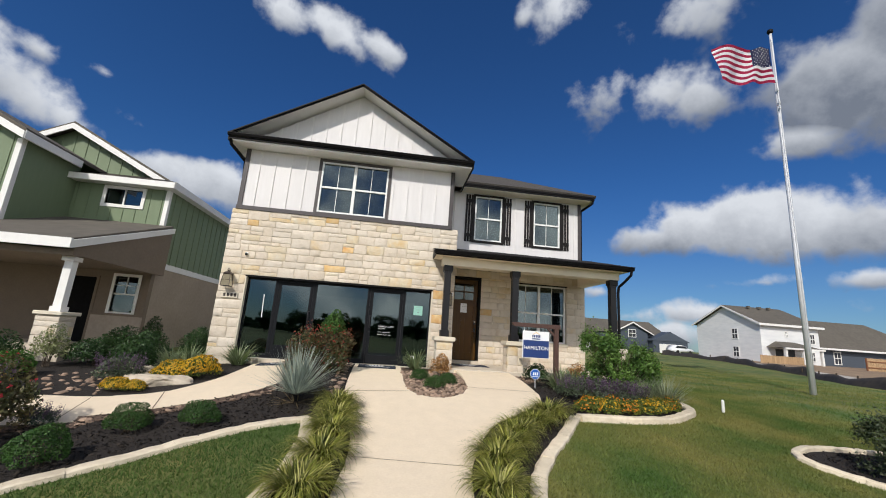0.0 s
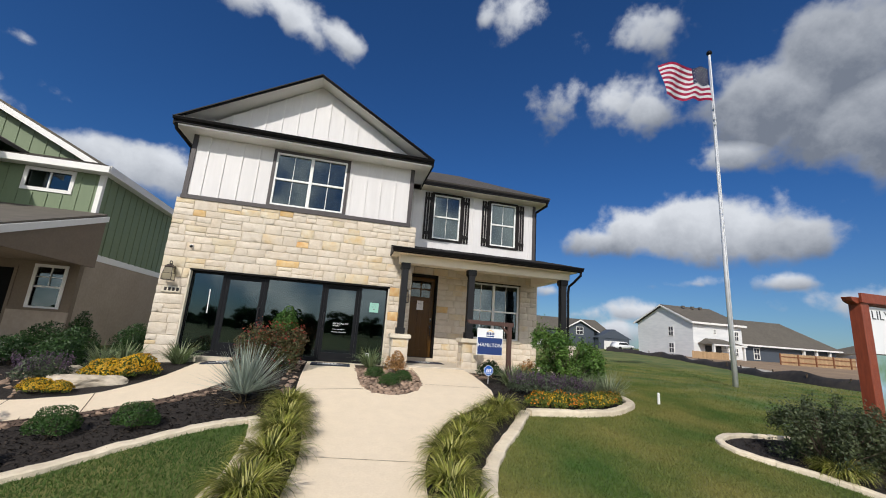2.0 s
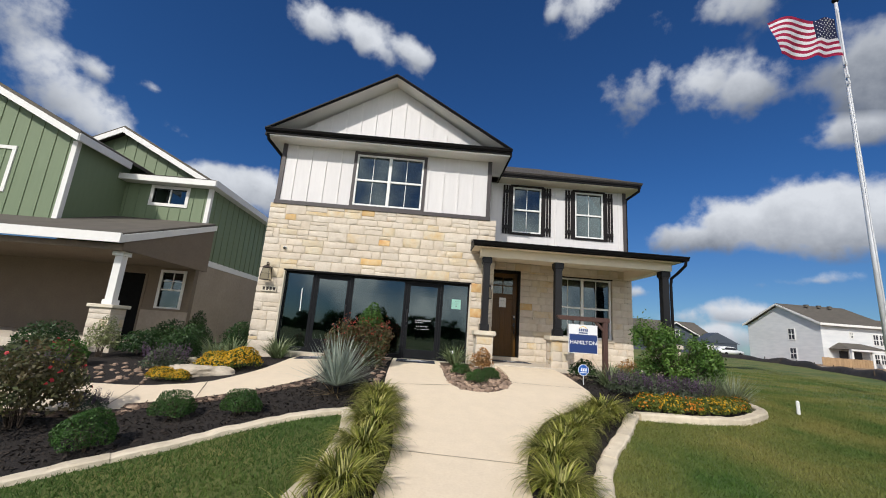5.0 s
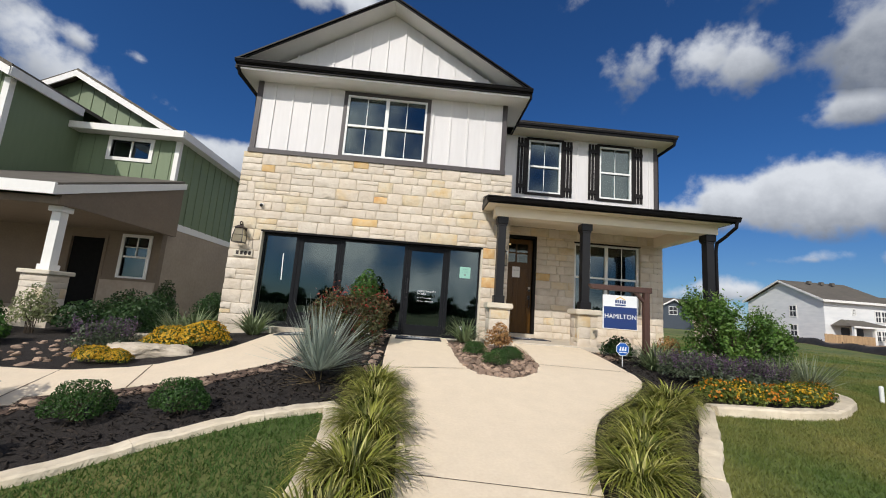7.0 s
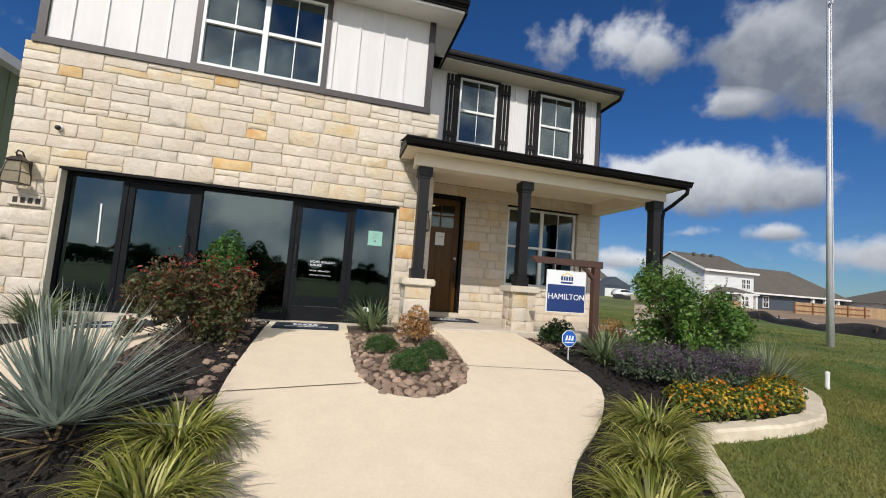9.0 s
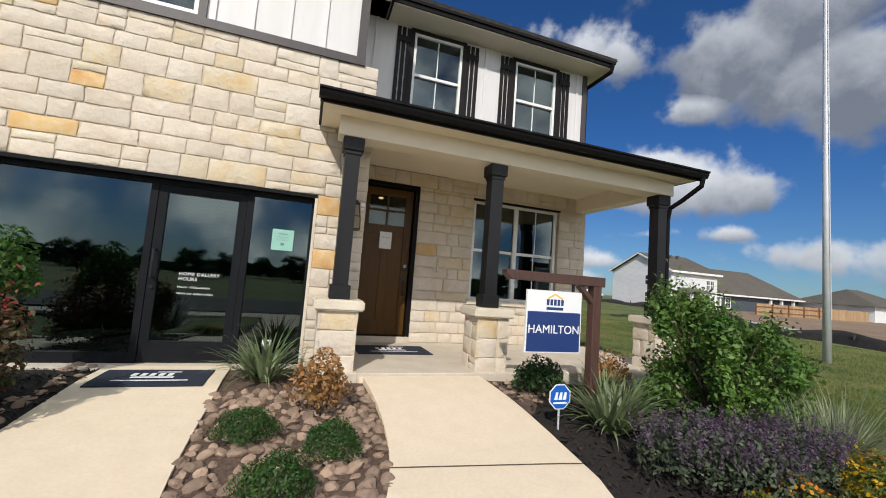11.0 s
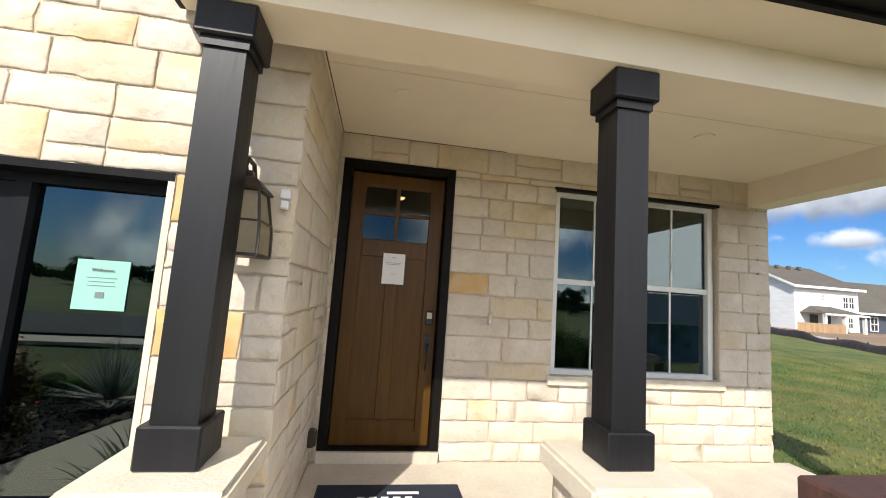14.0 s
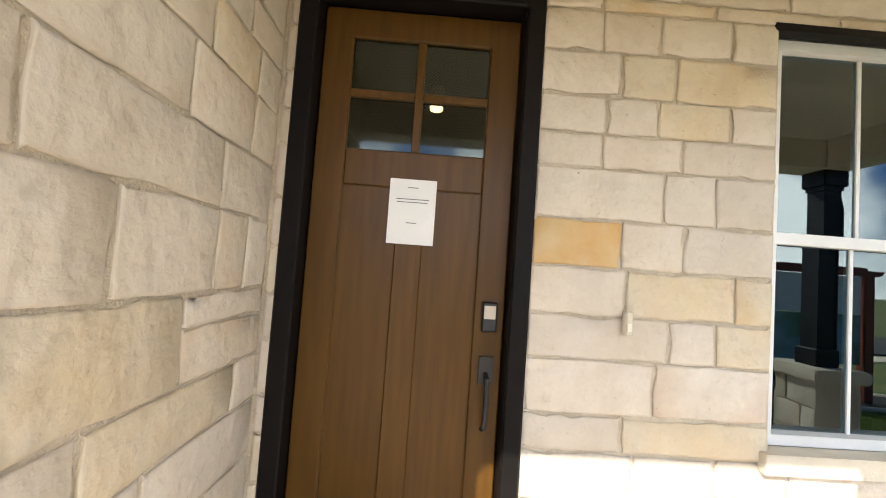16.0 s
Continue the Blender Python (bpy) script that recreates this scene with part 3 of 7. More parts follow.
def lay_stones(parent, m, width, height, holes=(), courses=(0.2, 0.34), lengths=(0.28, 0.72), split=0.35, accents=(), seed=1, ochre=0.05, honey=0.12, pale=0.35):
    """Stones over a face: m takes (along, out, up) to the world; holes are (x0, x1, z0, z1); accents (x, z, material)."""
    rng = random.Random(seed)
    cuts = sorted({0.0, height, *[z for h in holes for z in (h[2], h[3]) if 0 < z < height]})
    bands = []
    for lo, hi in zip(cuts, cuts[1:]):
        n = max(1, round((hi - lo) / (sum(courses) / 2)))
        weights = [rng.uniform(courses[0], courses[1]) for _ in range(n)]
        z = lo
        for wgt in weights:
            step = (hi - lo) * wgt / sum(weights)
            bands.append((z, z + step))
            z += step
    cells = []
    for z0, z1 in bands:
        mid = (z0 + z1) / 2
        spans, x = [], 0.0
        for h in sorted(holes):
            if h[2] - 1e-6 <= mid <= h[3] + 1e-6:
                if h[0] > x + 0.02:
                    spans.append((x, h[0]))
                x = max(x, h[1])
        if x < width - 0.02:
            spans.append((x, width))
        for a, b in spans:
            x = a
            while x < b - 1e-4:
                w = rng.uniform(*lengths)
                if rng.random() < 0.15:
                    w *= 0.6
                if b - (x + w) < lengths[0] * 0.6:
                    w = b - x
                if z1 - z0 > 0.22 and rng.random() < split:
                    c = z0 + (z1 - z0) * rng.choice((0.38, 0.5, 0.62))
                    if w > 0.5 and rng.random() < 0.5:
                        k = x + w * rng.uniform(0.35, 0.65)
                        cells += [(x, k, z0, c), (k, x + w, z0, c), (x, x + w, c, z1)]
                    else:
                        cells += [(x, x + w, z0, c), (x, x + w, c, z1)]
                else:
                    cells.append((x, x + w, z0, z1))
                x += w
    for x0, x1, z0, z1 in cells:
        w, h = x1 - x0, z1 - z0
        cw = min((0.12, 0.2, 0.32, 0.46, 0.62, 0.8), key=lambda c: abs(c - w))
        ch = min((0.09, 0.13, 0.18, 0.25, 0.32), key=lambda c: abs(c - h))
        me = stone_mesh(cw, ch, rng.randrange(4))
        ob = new("stone", me)
        ob.parent = parent
        ob.matrix_basis = m @ pose((x0 + x1) / 2, 0.0115, (z0 + z1) / 2) @ Matrix.Diagonal((w / cw * rng.choice((-1, 1)), 1, h / ch, 1))
        r = rng.random()
        kind = M_OCHRE if r < ochre else M_HONEY if r < ochre + honey else M_PALE if r < ochre + honey + pale else M_CREAM
        for ax, az, am in accents:
            if x0 <= ax <= x1 and z0 <= az <= z1:
                kind = am
        ob.material_slots[0].link = "OBJECT"
        ob.material_slots[0].material = kind


def shingles(name, x0, x1, low, high, material, parent, course=0.14):
    """Courses of shingles that step up a slope from low (y, z) to high (y, z), as one roof covering."""
    bm = bmesh.new()
    run = math.dist(low, high)
    n = max(1, round(run / course))
    rng = random.Random(int(run * 100))
    for k in range(n):
        (ya, za), (yb, zb) = [(low[0] + (high[0] - low[0]) * t, low[1] + (high[1] - low[1]) * t) for t in (k / n, (k + 1) / n + 0.02)]
        x = x0 - rng.uniform(0, 0.2)
        while x < x1:
            e = min(x1, x + rng.uniform(0.18, 0.36))
            s = max(x, x0)
            d = rng.uniform(0.006, 0.016)
            if e - s > 0.01:
                v = [bm.verts.new(p) for p in ((s, ya, za + d), (e - 0.003, ya, za + d), (e - 0.003, yb, zb + 0.003), (s, yb, zb + 0.003), (s, ya, za - 0.01), (e - 0.003, ya, za - 0.01))]
                bm.faces.new(v[:4]), bm.faces.new((v[4], v[5], v[1], v[0]))
            x = e
    return part(name, bm, material, parent)


def window_unit(parent, x0, x1, z0, z1, y, units=1, frame=M_VINYL, trim=M_TRIM, trim_w=0.09, sill=0.0, deep=0.10, bars=True):
    """Double-hung sashes in a frame that faces -y; y is the wall's face."""
    win = part("window", frame_ring(x0, x1, z0, z1, max(trim_w, 0.004), y - 0.028, y + 0.004), trim, parent)
    f = 0.045
    step = (x1 - x0) / units
    part("window_frame", frame_ring(x0 + f, x1 - f, z0 + f, z1 - f, f, y - 0.02, y + 0.07), frame, win)
    for k in range(1, units):
        part("mullion", boxes((x0 + k * step - 0.04, x0 + k * step + 0.04, y - 0.018, y + 0.07, z0 + f, z1 - f)), frame, win)
    mid = (z0 + z1) / 2
    for k in range(units):
        a, b = x0 + k * step + (f if k == 0 else 0.04), x0 + (k + 1) * step - (f if k == units - 1 else 0.04)
        part("meeting_rail", boxes((a, b, y - 0.005, y + 0.05, mid - 0.025, mid + 0.025)), frame, win)
        if bars:
            c = (a + b) / 2
            part("glazing_bar", boxes((c - 0.008, c + 0.008, y + 0.012, y + 0.03, mid + 0.025, z1 - f)), frame, win)
            part("glazing_bar", boxes((c - 0.008, c + 0.008, y + 0.032, y + 0.048, z0 + f, mid - 0.025)), frame, win)
        for lo, hi, d in ((z0 + f, mid - 0.025, 0.04), (mid + 0.025, z1 - f, 0.02)):
            p = part("pane", boxes((a, b, y + d, y + d + 0.004, lo, hi)), M_PANE, win)
            p.visible_shadow = False
    return win


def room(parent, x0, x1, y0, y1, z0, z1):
    """Plain rooms behind the glass, in dark colours that stand for dim light: floor, ceiling and three walls of their
    own.
    """
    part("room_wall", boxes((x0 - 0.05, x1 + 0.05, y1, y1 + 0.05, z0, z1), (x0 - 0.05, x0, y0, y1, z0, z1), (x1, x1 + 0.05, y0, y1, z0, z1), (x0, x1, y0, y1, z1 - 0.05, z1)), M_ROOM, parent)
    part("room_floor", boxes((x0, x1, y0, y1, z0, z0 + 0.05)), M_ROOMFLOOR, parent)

# ---- ground ----
def axis_steps(*runs):
    out = []
    for a, b, s in runs:
        out += list(np.arange(a, b, s))
    return out + [runs[-1][1]]


gx = axis_steps((-2500, -300, 550), (-300, -40, 65), (-40, -12, 4), (-12, 14, 0.5), (14, 50, 3), (50, 300, 50), (300, 2500, 550))
gy = axis_steps((-2500, -300, 550), (-300, -40, 65), (-40, -4, 6), (-4, 14, 0.5), (14, 60, 2), (60, 300, 60), (300, 2500, 550))
verts = [(x, y, ground_z(x, y)) for y in gy for x in gx]
faces = [(j * len(gx) + i, j * len(gx) + i + 1, (j + 1) * len(gx) + i + 1, (j + 1) * len(gx) + i) for j in range(len(gy) - 1) for i in range(len(gx) - 1)]
me = bpy.data.meshes.new("ground")
me.from_pydata(verts, [], faces)
me.shade_smooth()
ground = tagged(link("ground", me, M_LAWN), "green and tan mown lawn that runs to far fields", "ground", kind="structure")

DRIVE_L = curve([(-0.52, -3.0), (-0.48, 2.5), (-0.40, 4.2), (-0.34, 5.0), (-0.42, 6.0), (-0.62, 7.0), (-0.70, 7.8), (-0.74, 9.0), (-0.76, 10.55)])
DRIVE_R = curve([(0.98, -3.0), (0.95, 2.5), (0.98, 4.2), (1.22, 5.2), (1.72, 6.2), (2.45, 6.9), (2.98, 7.6), (3.10, 8.3), (3.12, 9.2), (3.05, 9.93)])
ISLAND = curve([(0.36, 10.45), (0.38, 9.4), (0.40, 8.4), (0.46, 7.85), (0.62, 7.52), (0.92, 7.38), (1.25, 7.48), (1.55, 7.85), (1.70, 8.45), (1.74, 9.2), (1.70, 9.9)])
def walk_rise(x, y):
    """The walk meets the porch slab with a small lip."""
    t = min(max((y - 8.1) / 1.8, 0.0), 1.0) * min(max((x - 1.55) / 0.12, 0.0), 1.0)
    return ground_z(x, y) + 0.045 * t * t * (3 - 2 * t)


drive = DRIVE_L + [(0.36, 10.55)] + ISLAND + [(1.66, 9.92)] + DRIVE_R[::-1]
tagged(part("walkway", sheet(drive, 0.035, 0.12, 0.4, walk_rise), M_CONC), "wide tan broom-finished concrete walk up to the house", "walkway", kind="structure")
WALK_TOP = curve([(-14, 7.2), (-5.3, 7.25), (-4.2, 7.3), (-3.55, 7.5), (-3.2, 8.3), (-3.1, 9.3), (-3.05, 10.55)])
WALK_BOT = curve([(-14, 6.0), (-4.9, 6.05), (-4.1, 6.35), (-3.4, 6.55), (-2.8, 6.9), (-2.3, 7.3), (-2.0, 7.7), (-1.86, 8.4), (-1.8, 10.55)])
tagged(part("side_walkway", sheet(WALK_TOP + WALK_BOT[::-1], 0.035, 0.12, 0.4), M_CONC), "curving tan concrete walk between planting beds", "walkway", kind="structure")

# tooled joints across the walks
def joint(a, b, name="joint", half=0.012):
    pts = [Vector(a).lerp(Vector(b), k / 8) for k in range(9)]
    d = (Vector(b) - Vector(a)).normalized() * half
    bm = bmesh.new()
    rows = [(bm.verts.new((p.x - d.y, p.y + d.x, ground_z(p.x, p.y) + 0.0385)), bm.verts.new((p.x + d.y, p.y - d.x, ground_z(p.x, p.y) + 0.0385))) for p in pts]
    for r0, r1 in zip(rows, rows[1:]):
        bm.faces.new((r0[0], r0[1], r1[1], r1[0]))
    tagged(part(name, bm, M_JOINT), "dark expansion joint in the concrete", "joint", kind="structure")


joint((-0.68, 7.50), (0.46, 7.69), half=0.009)
joint((1.66, 8.26), (3.08, 8.12), half=0.009)
joint((-0.34, 5.0), (1.10, 4.83), half=0.005)
joint((-0.42, 2.2), (0.94, 2.1), half=0.005)
joint((-4.55, 7.28), (-4.30, 6.28), half=0.006)
joint((-3.6, 7.45), (-3.3, 6.58), half=0.006)

# planting beds
CURB_L = curve([(-9.0, 0.6), (-6.0, 2.5), (-3.9, 4.05), (-3.05, 4.72), (-2.62, 5.05), (-2.2, 5.45), (-1.66, 5.83), (-1.15, 6.10)])
CURB_L2 = curve([(-1.02, 6.12), (-0.92, 5.55), (-0.92, 5.0), (-0.95, 4.5), (-1.08, 3.9), (-1.15, 2.6), (-1.1, 0.0)])
CURB_R = curve([(6.15, 7.68), (5.6, 7.28), (5.1, 7.02), (4.2, 6.82), (3.3, 6.70)])
CURB_R2 = curve([(3.16, 6.62), (2.75, 6.0), (2.15, 5.2), (1.80, 4.6), (1.58, 4.0), (1.45, 3.2), (1.4, 0.0)])
CURB_R3 = curve([(6.15, 7.68), (6.35, 8.0), (6.45, 8.6), (6.40, 9.4)])
bed_left = CURB_L + [(-1.02, 6.12)] + CURB_L2[1:] + [(-0.52, 0.0)] + [p for p in DRIVE_L if 2.4 < p[1] < 10.5] + [(-1.8, 10.5)] + [p for p in WALK_BOT[::-1] if p[1] < 10.4 and p[0] > -13] + [(-13, 0.6)]
tagged(part("mulch_bed", sheet(bed_left, 0.02, 0, 0.4), M_MULCH), "dark shredded mulch bed inside pale stone edging", "mulch", kind="structure")
bed_right = CURB_R + CURB_R2[1:] + [(0.98, 0.0)] + [p for p in DRIVE_R if 2.4 < p[1]] + [(3.05, 10.3), (6.3, 10.3), (6.40, 9.4)] + CURB_R3[::-1][1:-1]
tagged(part("mulch_bed", sheet(bed_right, 0.02, 0, 0.4), M_MULCH), "dark mulch bed with flowers beside the walk", "mulch", kind="structure")
bed_back = [(-14, 7.2)] + [p for p in WALK_TOP if p[0] > -13.5] + [(-4.5, 10.5), (-6.0, 12.5), (-14, 12.5)]
tagged(part("mulch_bed", sheet(bed_back, 0.02, 0, 0.5), M_MULCH), "dark mulch bed with brown rocks by the green house", "mulch", kind="structure")
BED_FAR = curve([(6.55, 5.95), (6.45, 5.5), (6.85, 5.0), (7.2, 4.5), (7.5, 3.6), (8.6, 2.6), (11, 2.4), (13.5, 3.5), (13.8, 5.5), (12, 6.4), (9.5, 6.3), (7.4, 6.3)], closed=True)
tagged(part("mulch_bed", sheet(BED_FAR, 0.02, 0, 0.5), M_MULCH), "dark mulch island bed in the lawn under a timber sign", "mulch", kind="structure")


def edging(points, label, seed, width=0.175, height=0.052):
    """Rough stone edging laid end to end along a line."""
    rng = random.Random(seed)
    whole = thing("stone_edging", points[0][0], points[0][1], ground_z(*points[0]), label, "edging", kind="structure")
    dist = [0.0]
    for a, b in zip(points, points[1:]):
        dist.append(dist[-1] + math.dist(a, b))
    at = 0.0
    while at < dist[-1] - 0.05:
        end = min(dist[-1], at + rng.uniform(0.75, 1.3))
        if dist[-1] - end < 0.2:
            end = dist[-1]
        n = 9
        bm = bmesh.new()
        rings = []
        for k in range(n):
            s = at + 0.0015 + (end - at - 0.003) * k / (n - 1)
            x, y = np.interp(s, dist, [p[0] for p in points]), np.interp(s, dist, [p[1] for p in points])
            x2, y2 = np.interp(min(s + 0.05, dist[-1]), dist, [p[0] for p in points]), np.interp(min(s + 0.05, dist[-1]), dist, [p[1] for p in points])
            x1, y1 = np.interp(max(s - 0.05, 0), dist, [p[0] for p in points]), np.interp(max(s - 0.05, 0), dist, [p[1] for p in points])
            d = Vector((x2 - x1, y2 - y1)).normalized()
            nrm = Vector((-d.y, d.x))
            z = ground_z(x, y)
            w0, w1 = width / 2 + rng.uniform(-0.009, 0.009), width / 2 + rng.uniform(-0.009, 0.009)
            h = height + rng.uniform(-0.008, 0.008)
            ring = []
            for off, zz in ((-w0 - 0.01, -0.05), (-w0, h * 0.75), (-w0 + 0.02, h), (w1 - 0.02, h), (w1, h * 0.75), (w1 + 0.01, -0.05)):
                ring.append(bm.verts.new((x + nrm.x * off, y + nrm.y * off, z + zz)))
            rings.append(ring)
        for r0, r1 in zip(rings, rings[1:]):
            for q in range(5):
                bm.faces.new((r0[q], r0[q + 1], r1[q + 1], r1[q]))
        bm.faces.new(rings[0]), bm.faces.new(rings[-1][::-1])
        bmesh.ops.recalc_face_normals(bm, faces=bm.faces)
        part("edging_stone", bm, M_CURB, whole)
        at = end


edging(CURB_L, "low pale limestone edging between lawn and mulch", 3)
edging([(-1.15, 6.10), (-1.02, 6.14)] + CURB_L2, "low pale limestone edging beside tufted grasses", 4)
edging([(3.25, 6.72)] + CURB_R2, "low pale limestone edging curving along the lawn", 5)
edging(CURB_R[::-1] + CURB_R3[1:], "low pale limestone edging round the flower bed", 6, 0.19, 0.095)
edging(BED_FAR + BED_FAR[:1], "pale stone ring round a shrub bed in the lawn", 7, 0.13, 0.08)

# street in front, behind the starting point, and the land beyond the lawn
tagged(part("road", sheet([(-150, -14), (-150, -5.2), (150, -5.2), (150, -14)], 0.03, 0.1, 30), M_ASPHALT), "grey asphalt street in front of the houses", "road", kind="structure")
tagged(part("pavement", sheet([(-60, -4.6), (-60, -3.0), (60, -3.0), (60, -4.6)], 0.04, 0.12, 20), M_CONC), "concrete pavement along the street", "pavement", kind="structure")

# ---- the limestone and white model house ----
GY, PY = 10.57, 12.05            # faces of the garage front and of the porch wall
GX0, GX1 = -4.36, 1.66
FLOOR, PORCH = 0.60, 0.70
house = thing("house", -1.4, 12, 0.6, "two-storey house of cream limestone and white board-and-batten siding", "house")

# garage front, faced in limestone round the glazed opening
OX0, OX1, OZ = -3.76, 1.07, 2.65
core = part("stone_wall", boxes((GX0, GX1 - 0.02, GY, GY + 0.25, OZ, 4.38)), M_MORTAR, house, "cream limestone ashlar with ochre blocks")
for xa, xb in ((GX0, OX0), (OX1, GX1 - 0.02)):
    part("stone_pier", boxes((xa, xb, GY, GY + 0.25, 0.1, OZ)), M_MORTAR, house)
lay_stones(core, pose(GX0 - 0.02, GY, 0.62), GX1 - GX0 + 0.010, 3.77, holes=[(OX0 - GX0 + 0.02, OX1 - GX0 + 0.02, -1, OZ - 0.62)], courses=(0.17, 0.29), lengths=(0.22, 0.60), split=0.5, seed=11, ochre=0.012, honey=0.15,
           accents=[(x - GX0 + 0.02, z - 0.62, k) for x, z, k in ((-1.75, 4.28, M_OCHRE), (-3.86, 4.08, M_OCHRE), (-1.46, 2.92, M_OCHRE), (-0.48, 3.49, M_HONEY), (-0.09, 2.81, M_HONEY), (-1.2, 3.49, M_OCHRE),
                                                                 (1.2, 1.82, M_OCHRE), (1.21, 2.58, M_OCHRE), (0.6, 3.2, M_HONEY), (-3.0, 3.3, M_HONEY), (-2.9, 4.2, M_HONEY), (0.2, 3.9, M_HONEY))])
# stone reveals of the opening
part("reveal", boxes((OX0 - 0.002, OX0 + 0.03, GY - 0.01, GY + 0.14, 0.55, OZ)), M_CAP, house)
part("reveal", boxes((OX1 - 0.03, OX1 + 0.002, GY - 0.01, GY + 0.14, 0.55, OZ)), M_CAP, house)
part("steel_lintel", boxes((OX0, OX1, GY - 0.012, GY + 0.14, OZ - 0.035, OZ + 0.004)), M_GUTTER, house)
part("foundation", boxes((GX0 + 0.01, OX0, GY - 0.01, GY + 0.25, 0.0, 0.62)), M_SLAB, house, "bare concrete footing")
part("foundation", boxes((OX1, GX1, GY - 0.01, GY + 0.25, 0.0, 0.62)), M_SLAB, house, "bare concrete footing")
part("garage_slab", boxes((OX0, OX1, GY - 0.12, 17.0, 0.2, FLOOR + 0.03)), M_SLAB, house)
# side return towards the porch
side = part("side_stone_wall", boxes((GX1 - 0.27, GX1 - 0.02, GY + 0.25, PY + 0.2, 0.1, 4.38)), M_MORTAR, house, "limestone return beside the front door")
lay_stones(side, pose(GX1 - 0.02, GY - 0.006, PORCH, 0, 0, 90), PY - GY + 0.006, 3.6 - PORCH, courses=(0.14, 0.28), lengths=(0.28, 0.62), split=0.3, seed=21, ochre=0.04, honey=0.10, pale=0.5)
# left flank
part("flank_wall", boxes((GX0 + 0.03, GX0 + 0.2, GY + 0.25, 22, 0.1, 6.1)), M_WHITE, house)

# storefront glazing in the opening
SY = GY + 0.12
front = part("storefront", boxes((OX0 + 0.03, OX1 - 0.03, SY, SY + 0.1, OZ - 0.08, OZ - 0.035)), M_ALU, house, "dark bronze aluminium storefront frame")
for rail in ((OX0 + 0.06, -3.03), (-2.96, -2.06), (-1.98, -0.655), (0.365, OX1 - 0.06)):
    part("bottom_rail", boxes((*rail, SY, SY + 0.1, FLOOR + 0.03, FLOOR + 0.14)), M_ALU, front)
for post in ((OX0 + 0.03, OX0 + 0.06), (-3.03, -2.96), (-2.06, -1.98), (-0.655, -0.585), (0.30, 0.365), (OX1 - 0.06, OX1 - 0.03)):
    part("mullion", boxes((*post, SY + 0.002, SY + 0.1, FLOOR + 0.03, OZ - 0.08)), M_ALU, front)
for a, b in ((OX0 + 0.06, -3.03), (-1.98, -0.655), (0.365, OX1 - 0.06)):
    p = part("pane", boxes((a, b, SY + 0.045, SY + 0.053, FLOOR + 0.14, OZ - 0.08)), M_GLASS, front)
    p.visible_shadow = False
for a, b, grip, base, st in ((-2.96, -2.06, -2.11, FLOOR + 0.14, 0.085), (-0.585, 0.30, -0.535, FLOOR + 0.045, 0.09)):
    leafd = part("glass_door", boxes((a + 0.004, a + st, SY + 0.012, SY + 0.066, base, OZ - 0.084), (b - st, b - 0.004, SY + 0.012, SY + 0.066, base, OZ - 0.084), (a + st, b - st, SY + 0.014, SY + 0.066, OZ - 0.17, OZ - 0.084), (a + st, b - st, SY + 0.014, SY + 0.066, base, base + 0.22)), M_ALU, front, "dark-framed glass door, closed")
    p = part("pane", boxes((a + st, b - st, SY + 0.036, SY + 0.044, base + 0.22, OZ - 0.17)), M_GLASS, front)
    p.visible_shadow = False
    bm = bmesh.new()
    tube(bm, [(grip, SY + 0.01, 1.55), (grip, SY - 0.06, 1.55), (grip, SY - 0.065, 1.7), (grip, SY - 0.06, 1.85), (grip, SY + 0.01, 1.85)], 0.012)
    tube(bm, [(grip, SY + 0.012, 1.44), (grip, SY - 0.008, 1.44)], 0.02, 10)
    part("pull_handle", bm, M_BLACK, front, "black pull handle")
# opening hours on the glass door
HX = -0.30
words("HOME GALLERY", 0.051, lie(HX, SY + 0.032, 1.60), M_WHITEINK, front, align="LEFT", spacing=1.12)
words("HOURS", 0.051, lie(HX, SY + 0.032, 1.545), M_WHITEINK, front, align="LEFT", spacing=1.12)
words("Mon-Sat: 10:00am-6:00pm", 0.030, lie(HX, SY + 0.032, 1.455), M_WHITEINK, front, align="LEFT")
words("Wed & Sun: 12:00pm-6:00pm", 0.030, lie(HX, SY + 0.032, 1.385), M_WHITEINK, front, align="LEFT")
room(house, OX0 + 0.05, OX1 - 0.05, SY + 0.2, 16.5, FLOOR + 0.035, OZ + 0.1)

# upper storey over the garage: boards, battens and trim
UX0, UX1, UZ0, UZ1 = -4.27, 1.44, 4.38, 6.12
upper = part("siding_wall", boxes((UX0, -2.26, GY + 0.05, GY + 0.22, UZ0, UZ1), (-0.42, UX1, GY + 0.05, GY + 0.22, UZ0, UZ1), (-2.26, -0.42, GY + 0.05, GY + 0.22, UZ0, 4.52), (-2.26, -0.42, GY + 0.05, GY + 0.22, 5.98, UZ1), (UX1 - 0.16, UX1, GY + 0.22, PY + 0.1, UZ0 - 0.9, UZ1)), M_WHITE, house, "white painted board-and-batten siding")
WX0, WX1, WZ0, WZ1 = -2.26, -0.42, 4.52, 5.98
part("trim_board", boxes((UX0 - 0.03, UX1 + 0.03, GY - 0.035, GY + 0.05, 4.375, 4.475)), M_TRIM, house, "charcoal band over the stone")
part("corner_board", boxes((UX0 - 0.03, UX0 + 0.08, GY + 0.018, GY + 0.05, 4.475, UZ1)), M_TRIM, house)
part("corner_board", boxes((UX1 - 0.08, UX1 + 0.03, GY + 0.018, GY + 0.05, 4.475, UZ1)), M_TRIM, house)
part("corner_board", boxes((UX1, UX1 + 0.03, GY + 0.05, GY + 0.16, 4.475, UZ1)), M_TRIM, house)
window_unit(house, WX0, WX1, WZ0, WZ1, GY + 0.05, units=2, trim_w=0.085)
